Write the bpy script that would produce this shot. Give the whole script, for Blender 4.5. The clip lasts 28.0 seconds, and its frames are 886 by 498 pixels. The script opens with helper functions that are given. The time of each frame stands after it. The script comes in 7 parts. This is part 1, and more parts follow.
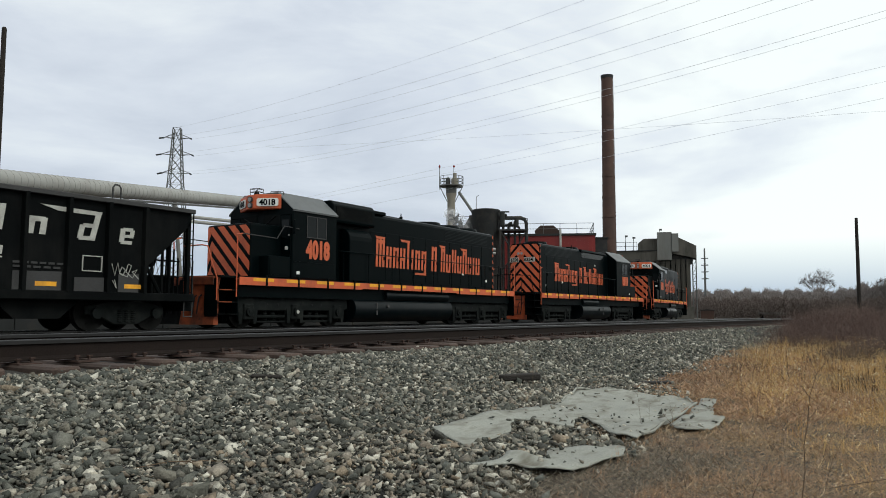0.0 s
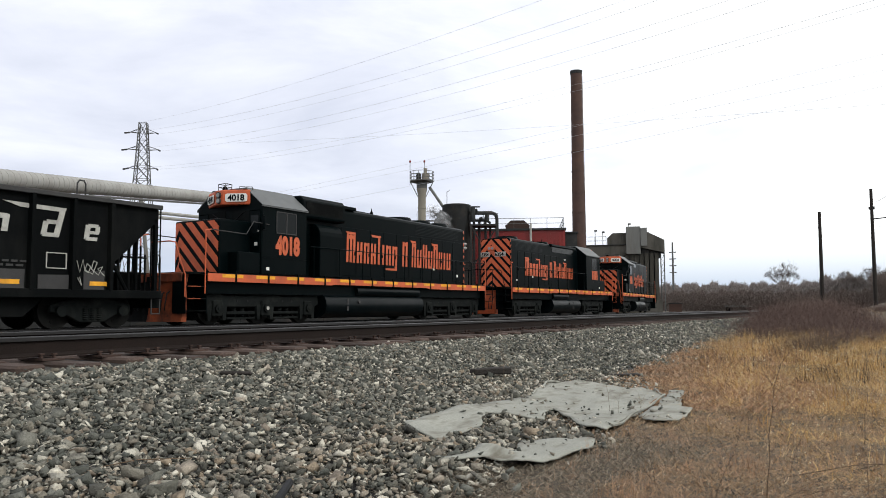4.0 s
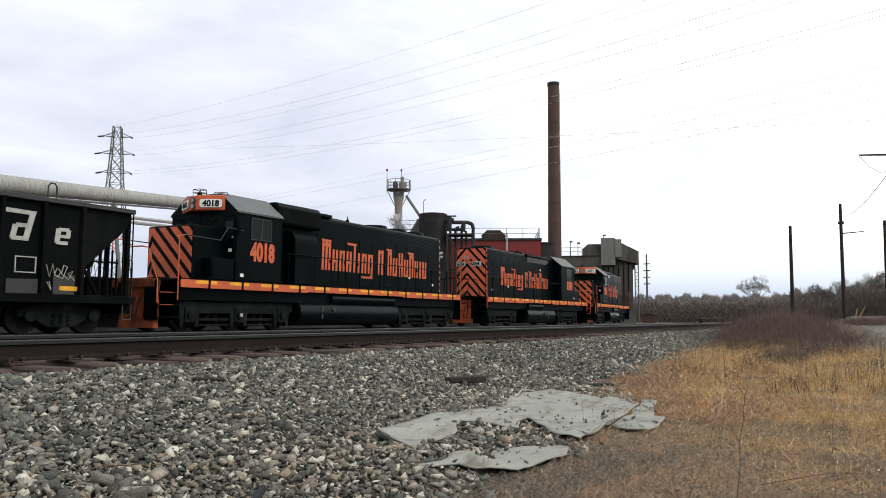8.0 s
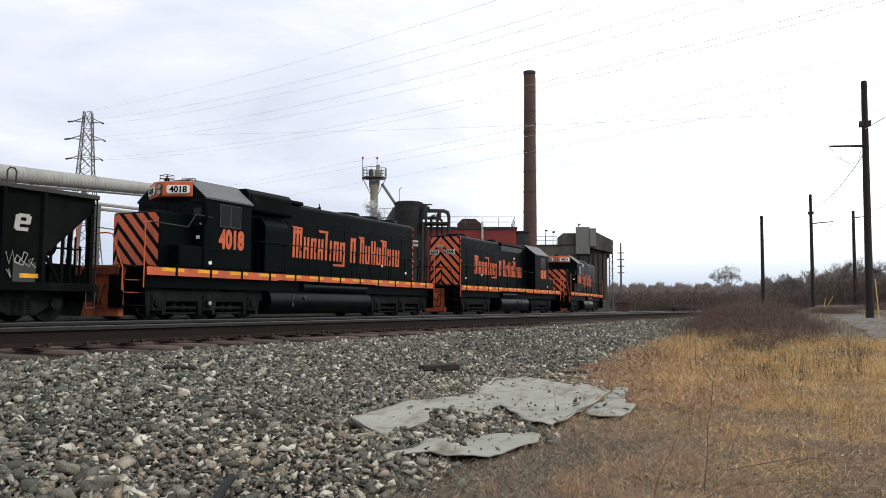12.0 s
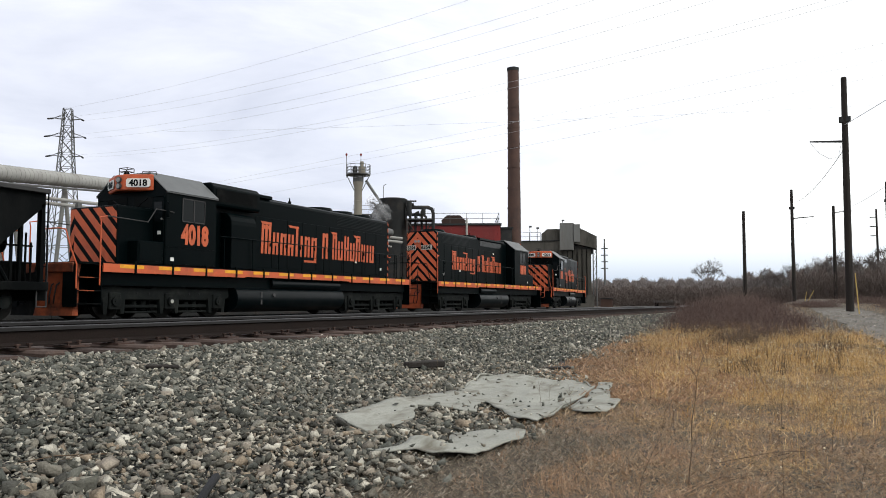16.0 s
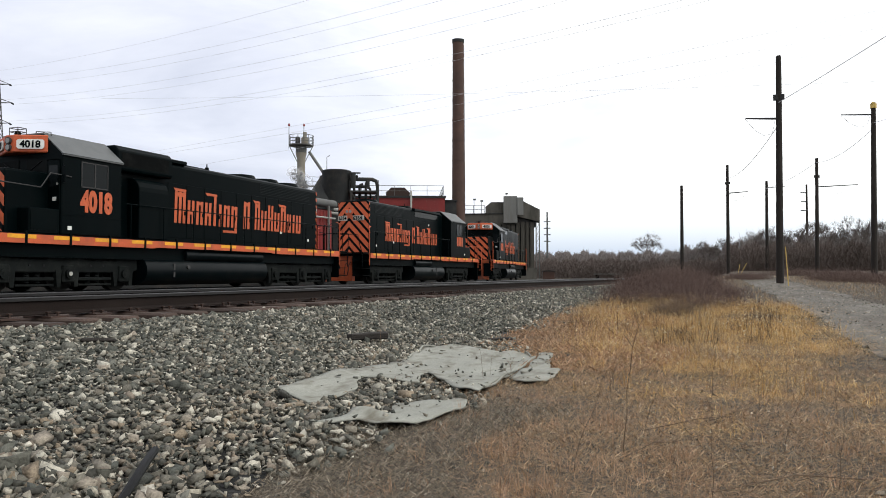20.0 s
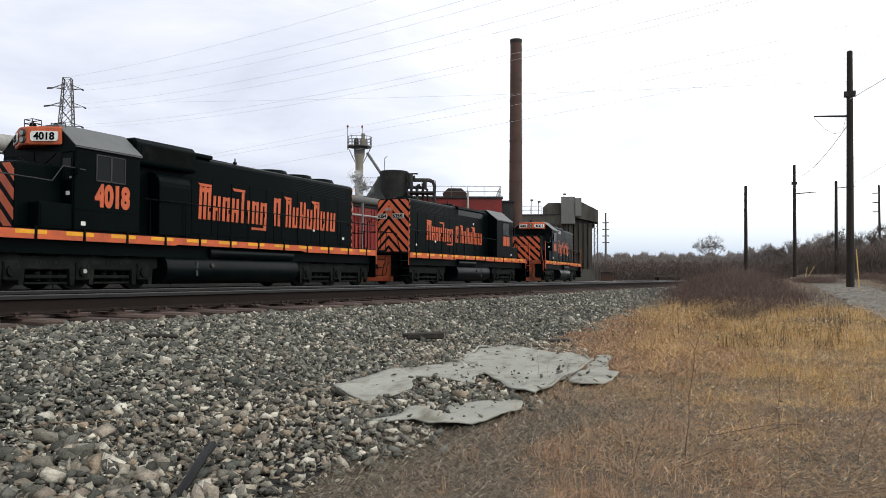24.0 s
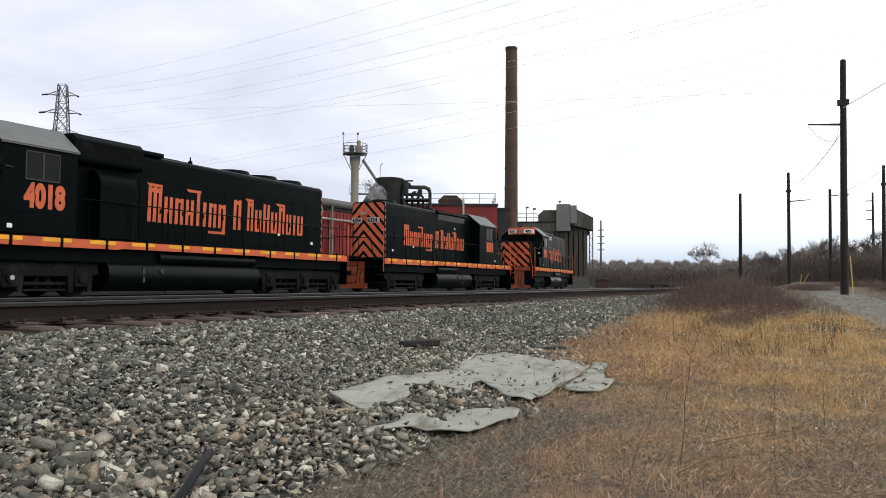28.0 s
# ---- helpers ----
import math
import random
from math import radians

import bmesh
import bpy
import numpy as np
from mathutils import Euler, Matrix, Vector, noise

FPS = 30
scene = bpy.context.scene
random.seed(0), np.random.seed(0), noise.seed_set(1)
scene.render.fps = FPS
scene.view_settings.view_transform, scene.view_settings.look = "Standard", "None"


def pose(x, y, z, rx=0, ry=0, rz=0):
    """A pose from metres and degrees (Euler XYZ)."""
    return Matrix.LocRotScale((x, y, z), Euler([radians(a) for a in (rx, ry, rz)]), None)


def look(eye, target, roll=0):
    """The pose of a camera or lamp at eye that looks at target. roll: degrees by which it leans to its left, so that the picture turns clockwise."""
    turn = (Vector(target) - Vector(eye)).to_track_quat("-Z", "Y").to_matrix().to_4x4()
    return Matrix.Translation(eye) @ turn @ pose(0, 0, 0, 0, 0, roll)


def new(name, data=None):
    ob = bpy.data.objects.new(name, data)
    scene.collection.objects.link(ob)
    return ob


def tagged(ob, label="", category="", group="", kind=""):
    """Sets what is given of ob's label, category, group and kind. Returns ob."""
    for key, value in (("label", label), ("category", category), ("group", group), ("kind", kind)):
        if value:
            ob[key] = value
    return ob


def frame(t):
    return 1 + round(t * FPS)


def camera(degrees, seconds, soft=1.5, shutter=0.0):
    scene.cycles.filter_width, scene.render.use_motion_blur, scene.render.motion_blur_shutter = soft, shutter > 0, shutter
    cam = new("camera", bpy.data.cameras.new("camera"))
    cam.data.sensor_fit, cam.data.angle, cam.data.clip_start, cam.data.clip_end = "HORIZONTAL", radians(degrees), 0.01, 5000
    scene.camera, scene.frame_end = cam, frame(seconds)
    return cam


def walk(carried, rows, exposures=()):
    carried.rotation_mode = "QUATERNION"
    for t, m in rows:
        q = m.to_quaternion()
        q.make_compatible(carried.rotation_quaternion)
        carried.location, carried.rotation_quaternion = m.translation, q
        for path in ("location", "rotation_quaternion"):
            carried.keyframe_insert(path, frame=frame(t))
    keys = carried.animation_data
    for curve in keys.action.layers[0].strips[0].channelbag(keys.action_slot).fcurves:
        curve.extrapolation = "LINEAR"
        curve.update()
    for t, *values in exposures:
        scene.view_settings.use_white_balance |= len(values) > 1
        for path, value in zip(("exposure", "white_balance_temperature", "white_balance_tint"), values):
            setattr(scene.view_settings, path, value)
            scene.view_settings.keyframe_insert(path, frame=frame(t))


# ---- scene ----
# Camera: held by hand on one spot beside the track, swaying a few centimetres as it turns.
cam = camera(60.17, 28.0, soft=0.9)
# seconds, yaw, pitch, roll, and the small sway of the eye
PATH = [
    (0.0, -56.57, 4.78, -0.17, -0.017, 0.008, 0.868), (0.5, -56.28, 5.07, 0.36, 0.017, 0.021, 0.873), (1.0, -56.55, 4.98, 0.44, -0.007, 0.005, 0.866), (1.5, -56.80, 5.12, 0.37, -0.011, 0.005, 0.869),
    (2.0, -57.09, 5.17, 0.48, -0.021, 0.005, 0.867), (2.5, -57.08, 5.04, 0.49, -0.012, 0.011, 0.865), (4.5, -59.06, 4.40, 0.22, -0.016, 0.005, 0.863), (5.0, -59.12, 5.91, -0.08, -0.015, 0.009, 0.864),
    (5.5, -61.61, 6.40, -1.21, -0.010, 0.014, 0.858), (6.0, -59.13, 4.64, 1.42, -0.005, 0.017, 0.850), (6.5, -59.38, 6.56, 0.11, -0.006, 0.028, 0.858), (7.0, -59.15, 6.67, -1.44, -0.017, 0.019, 0.859),
    (7.5, -59.09, 6.10, -0.55, -0.014, 0.017, 0.849), (8.0, -60.57, 5.10, -0.29, -0.026, 0.005, 0.852), (8.5, -62.65, 3.88, 0.19, -0.024, 0.000, 0.849), (9.0, -62.65, 4.18, -0.06, -0.016, -0.002, 0.849),
    (9.5, -62.25, 4.30, -0.36, -0.017, -0.001, 0.851), (10.0, -62.97, 4.97, -0.16, -0.019, -0.007, 0.860), (10.5, -62.61, 4.63, -0.13, -0.022, 0.000, 0.848), (11.0, -62.94, 4.40, 0.74, -0.008, -0.010, 0.849),
    (11.5, -62.38, 4.25, 0.01, -0.008, -0.003, 0.848), (12.0, -62.39, 4.25, -0.33, -0.005, -0.005, 0.848), (12.5, -62.66, 4.39, -0.05, -0.012, 0.002, 0.844), (14.5, -64.50, 5.08, 0.08, -0.009, 0.003, 0.857),
    (15.0, -63.86, 4.39, 0.19, -0.004, -0.010, 0.853), (15.5, -64.30, 4.42, -0.07, -0.011, 0.001, 0.848), (16.0, -63.53, 3.99, 0.04, 0.000, -0.001, 0.851), (16.5, -64.32, 3.46, -0.14, -0.002, -0.006, 0.845),
    (17.0, -65.78, 3.64, 0.12, -0.006, 0.001, 0.844), (17.5, -67.71, 3.50, 0.74, -0.005, -0.007, 0.843), (18.0, -67.15, 2.43, 1.08, 0.002, -0.016, 0.844), (18.5, -67.12, 1.81, 1.27, 0.004, -0.020, 0.842),
    (19.0, -66.83, 1.42, 0.38, 0.000, -0.017, 0.841), (19.5, -66.80, 1.49, 0.54, 0.004, -0.012, 0.841), (20.0, -67.70, 1.93, 0.07, -0.006, -0.013, 0.847), (20.5, -67.66, 1.39, 0.48, 0.003, -0.023, 0.850),
    (22.5, -65.35, 1.61, -0.95, 0.034, -0.004, 0.839), (23.0, -63.97, 2.24, -0.24, 0.030, -0.000, 0.841), (23.5, -63.68, 2.03, -0.01, 0.033, 0.002, 0.841), (24.0, -63.47, 1.98, -0.36, 0.035, 0.001, 0.838),
    (24.5, -62.91, 2.03, -0.27, 0.030, 0.010, 0.842), (25.0, -62.95, 1.87, 0.35, 0.026, -0.003, 0.843), (25.5, -63.11, 1.95, 0.41, 0.025, -0.001, 0.841), (26.0, -63.31, 2.03, 0.44, 0.021, -0.004, 0.841),
    (26.5, -63.73, 2.34, 0.32, 0.026, -0.004, 0.843), (27.0, -63.53, 2.11, 0.11, 0.025, -0.005, 0.841), (27.5, -63.48, 1.98, -0.01, 0.021, -0.011, 0.841), (28.0, -63.82, 2.51, -0.41, 0.014, 0.000, 0.842),
]
walk(cam, [(t, pose(ex, ey, ez, 90 + p, r, y)) for t, y, p, r, ex, ey, ez in PATH],
     exposures=[(0.0, -0.25, 6400, 2), (0.4, -0.03, 6480, 6), (1.0, 0.0, 6500, 8), (4.5, 0.05, 6500, 8), (12.5, 0.05, 6500, 8), (20.0, 0.05, 6500, 8), (28.0, 0.05, 6500, 8)])

# seconds, metres rolled along the track (the train stands, then creeps off)
ROLL = [(0.0, 0.14), (4.5, 0.14), (9.0, 0.11), (10.0, 0.07), (11.0, 0.0), (12.0, -0.09), (12.5, -0.16), (13.5, -0.36),
        (14.5, -0.60), (15.5, -0.84), (16.5, -1.10), (17.5, -1.38), (18.5, -1.74), (19.5, -2.13), (20.5, -2.53),
        (21.5, -2.97), (22.5, -3.42), (23.5, -3.88), (24.5, -4.36), (25.5, -4.85), (26.5, -5.36), (27.0, -5.58), (28.0, -6.07)]


# ---- light: overcast daylight ----
def make_world():
    w = bpy.data.worlds.new("overcast_sky")
    scene.world = w
    w.use_nodes = True
    nt = w.node_tree
    nt.nodes.clear()
    N, L = nt.nodes.new, nt.links.new
    out, bg = N("ShaderNodeOutputWorld"), N("ShaderNodeBackground")
    sky = N("ShaderNodeTexSky")
    sky.sky_type, sky.sun_disc = "NISHITA", False
    sky.sun_elevation, sky.sun_rotation = radians(38), radians(125)
    tc, mp = N("ShaderNodeTexCoord"), N("ShaderNodeMapping")
    mp.inputs["Scale"].default_value = (1.0, 1.0, 3.2)
    mp.inputs["Location"].default_value = (0.35, 0.1, 0.0)
    n1, n2 = N("ShaderNodeTexNoise"), N("ShaderNodeTexNoise")
    n1.inputs["Scale"].default_value, n1.inputs["Detail"].default_value, n1.inputs["Roughness"].default_value = 2.3, 8, 0.55
    n1.inputs["Distortion"].default_value = 0.35
    n2.inputs["Scale"].default_value, n2.inputs["Detail"].default_value = 0.55, 2
    L(tc.outputs["Generated"], mp.inputs["Vector"])
    L(mp.outputs["Vector"], n1.inputs["Vector"])
    L(tc.outputs["Generated"], n2.inputs["Vector"])
    # the veil is thin towards the sun side and thicker away from it
    sep = N("ShaderNodeSeparateXYZ")
    L(tc.outputs["Generated"], sep.inputs[0])
    side = N("ShaderNodeMapRange")
    side.inputs["From Min"].default_value, side.inputs["From Max"].default_value = -0.25, 0.75
    side.inputs["To Min"].default_value, side.inputs["To Max"].default_value = 0.24, -0.05
    L(sep.outputs["Y"], side.inputs["Value"])
    add = N("ShaderNodeMath")
    add.operation = "SUBTRACT"
    L(n1.outputs["Fac"], add.inputs[0])
    inv = N("ShaderNodeMath")
    inv.operation = "MULTIPLY"
    inv.inputs[1].default_value = -1.0
    L(side.outputs["Result"], inv.inputs[0])
    L(inv.outputs[0], add.inputs[1])
    deep, far, both, thick = N("ShaderNodeMapRange"), N("ShaderNodeMapRange"), N("ShaderNodeMath"), N("ShaderNodeMath")
    deep.inputs["From Min"].default_value, deep.inputs["From Max"].default_value = 0.05, 0.34
    deep.inputs["To Min"].default_value, deep.inputs["To Max"].default_value = 0.15, 0.0
    far.inputs["From Min"].default_value, far.inputs["From Max"].default_value = 0.25, 0.70
    both.operation, thick.operation = "MULTIPLY", "SUBTRACT"
    L(sep.outputs["Z"], deep.inputs["Value"])
    L(sep.outputs["Y"], far.inputs["Value"])
    L(deep.outputs[0], both.inputs[0])
    L(far.outputs[0], both.inputs[1])
    L(add.outputs[0], thick.inputs[0])
    L(both.outputs[0], thick.inputs[1])
    ramp = N("ShaderNodeValToRGB")
    cr = ramp.color_ramp
    cr.elements[0].position, cr.elements[0].color = 0.24, (0.63, 0.655, 0.775, 1)
    cr.elements[1].position, cr.elements[1].color = 0.62, (1.14, 1.14, 1.14, 1)
    e = cr.elements.new(0.42)
    e.color = (0.825, 0.840, 0.945, 1)
    e = cr.elements.new(0.52)
    e.color = (0.955, 0.962, 1.03, 1)
    L(thick.outputs[0], ramp.inputs["Fac"])
    # bluish haze low over the horizon
    low = N("ShaderNodeMapRange")
    low.inputs["From Min"].default_value, low.inputs["From Max"].default_value = 0.02, 0.09
    low.inputs["To Min"].default_value, low.inputs["To Max"].default_value = 0.95, 0.0
    L(sep.outputs["Z"], low.inputs["Value"])
    hz = N("ShaderNodeMixRGB")
    hz.inputs["Color2"].default_value = (0.47, 0.575, 0.77, 1)
    L(low.outputs["Result"], hz.inputs["Fac"])
    L(ramp.outputs["Color"], hz.inputs["Color1"])
    mix = N("ShaderNodeMixRGB")
    mix.inputs["Fac"].default_value = 0.985
    L(sky.outputs["Color"], mix.inputs["Color1"])
    L(hz.outputs["Color"], mix.inputs["Color2"])
    L(mix.outputs["Color"], bg.inputs["Color"])
    bg.inputs["Strength"].default_value = 1.0
    L(bg.outputs[0], out.inputs["Surface"])


make_world()
sun = new("sun", bpy.data.lights.new("sun", "SUN"))
sun.data.energy, sun.data.angle, sun.data.color = 1.47, radians(22), (1.0, 0.985, 0.95)
sun.matrix_world = look((20, -40, 40), (20, 10, 0))


# ---- materials ----
def mat(name, col, rough=0.8, metal=0.0, var=0.25, scale=6.0, fine=60.0, bump=0.15, depth=0.01, rand=0.0, island=0.0,
        dirt=None, dirt_amt=0.4, dirt_scale=1.5, spec=0.35, stretch=(1, 1, 1)):
    """Two scales of tone, optional stains, a little relief; rand and island shift the tone piece by piece."""
    m = bpy.data.materials.new(name)
    m.use_nodes = True
    nt = m.node_tree
    N, L = nt.nodes.new, nt.links.new
    b = nt.nodes["Principled BSDF"]
    b.inputs["Metallic"].default_value = metal
    b.inputs["Specular IOR Level"].default_value = spec
    tc, mp = N("ShaderNodeTexCoord"), N("ShaderNodeMapping")
    mp.inputs["Scale"].default_value = stretch
    L(tc.outputs["Object"], mp.inputs["Vector"])
    a, f = N("ShaderNodeTexNoise"), N("ShaderNodeTexNoise")
    a.inputs["Scale"].default_value, a.inputs["Detail"].default_value = scale, 5
    f.inputs["Scale"].default_value, f.inputs["Detail"].default_value = fine, 3
    L(mp.outputs[0], a.inputs["Vector"])
    L(mp.outputs[0], f.inputs["Vector"])
    add = N("ShaderNodeMath")
    add.operation = "ADD"
    L(a.outputs["Fac"], add.inputs[0])
    L(f.outputs["Fac"], add.inputs[1])
    mr = N("ShaderNodeMapRange")
    mr.inputs["From Min"].default_value, mr.inputs["From Max"].default_value = 0.55, 1.45
    mr.inputs["To Min"].default_value, mr.inputs["To Max"].default_value = 1 - var, 1 + var
    L(add.outputs[0], mr.inputs["Value"])
    last = mr.outputs[0]
    if rand or island:
        src = N("ShaderNodeObjectInfo").outputs["Random"] if rand else N("ShaderNodeNewGeometry").outputs["Random Per Island"]
        k = rand or island
        r2 = N("ShaderNodeMapRange")
        r2.inputs["To Min"].default_value, r2.inputs["To Max"].default_value = 1 - k, 1 + k
        L(src, r2.inputs["Value"])
        mu = N("ShaderNodeMath")
        mu.operation = "MULTIPLY"
        L(last, mu.inputs[0])
        L(r2.outputs[0], mu.inputs[1])
        last = mu.outputs[0]
    sc = N("ShaderNodeMixRGB")
    sc.blend_type, sc.inputs["Fac"].default_value = "MULTIPLY", 1.0
    sc.inputs["Color1"].default_value = (*col, 1)
    L(last, sc.inputs["Color2"])
    colour = sc.outputs[0]
    if dirt:
        d = N("ShaderNodeTexNoise")
        d.inputs["Scale"].default_value, d.inputs["Detail"].default_value, d.inputs["Roughness"].default_value = dirt_scale, 6, 0.65
        L(mp.outputs[0], d.inputs["Vector"])
        dr = N("ShaderNodeMapRange")
        dr.inputs["From Min"].default_value, dr.inputs["From Max"].default_value = 0.48, 0.68
        dr.inputs["To Max"].default_value = dirt_amt
        L(d.outputs["Fac"], dr.inputs["Value"])
        mx = N("ShaderNodeMixRGB")
        mx.inputs["Color2"].default_value = (*dirt, 1)
        L(dr.outputs[0], mx.inputs["Fac"])
        L(colour, mx.inputs["Color1"])
        colour = mx.outputs[0]
    L(colour, b.inputs["Base Color"])
    rr = N("ShaderNodeMapRange")
    rr.inputs["To Min"].default_value, rr.inputs["To Max"].default_value = max(0.05, rough - 0.12), min(1.0, rough + 0.12)
    L(a.outputs["Fac"], rr.inputs["Value"])
    L(rr.outputs[0], b.inputs["Roughness"])
    if bump:
        bp = N("ShaderNodeBump")
        bp.inputs["Strength"].default_value, bp.inputs["Distance"].default_value = bump, depth
        L(f.outputs["Fac"], bp.inputs["Height"])
        L(bp.outputs[0], b.inputs["Normal"])
    return m


def island_mat(name, cols, rough=0.9, bump=0.6, fine=90.0, by_object=False, sharp=True):
    """A material whose pieces take one of several tones at random."""
    m = mat(name, (1, 1, 1), rough, var=0.5, scale=16, fine=fine, bump=bump, spec=0.2)
    nt = m.node_tree
    N, L = nt.nodes.new, nt.links.new
    g = N("ShaderNodeObjectInfo") if by_object else N("ShaderNodeNewGeometry")
    ramp = N("ShaderNodeValToRGB")
    cr = ramp.color_ramp
    cr.interpolation = "CONSTANT" if sharp else "LINEAR"
    n = len(cols)
    cr.elements[0].color, cr.elements[1].color = (*cols[0], 1), (*cols[-1], 1)
    cr.elements[1].position = (n - 1) / n if sharp else 1.0
    for i in range(1, n - 1):
        cr.elements.new(i / n if sharp else i / (n - 1)).color = (*cols[i], 1)
    L(g.outputs["Random" if by_object else "Random Per Island"], ramp.inputs["Fac"])
    for nd in nt.nodes:
        if nd.bl_idname == "ShaderNodeMixRGB" and nd.blend_type == "MULTIPLY":
            L(ramp.outputs["Color"], nd.inputs["Color1"])
    return m


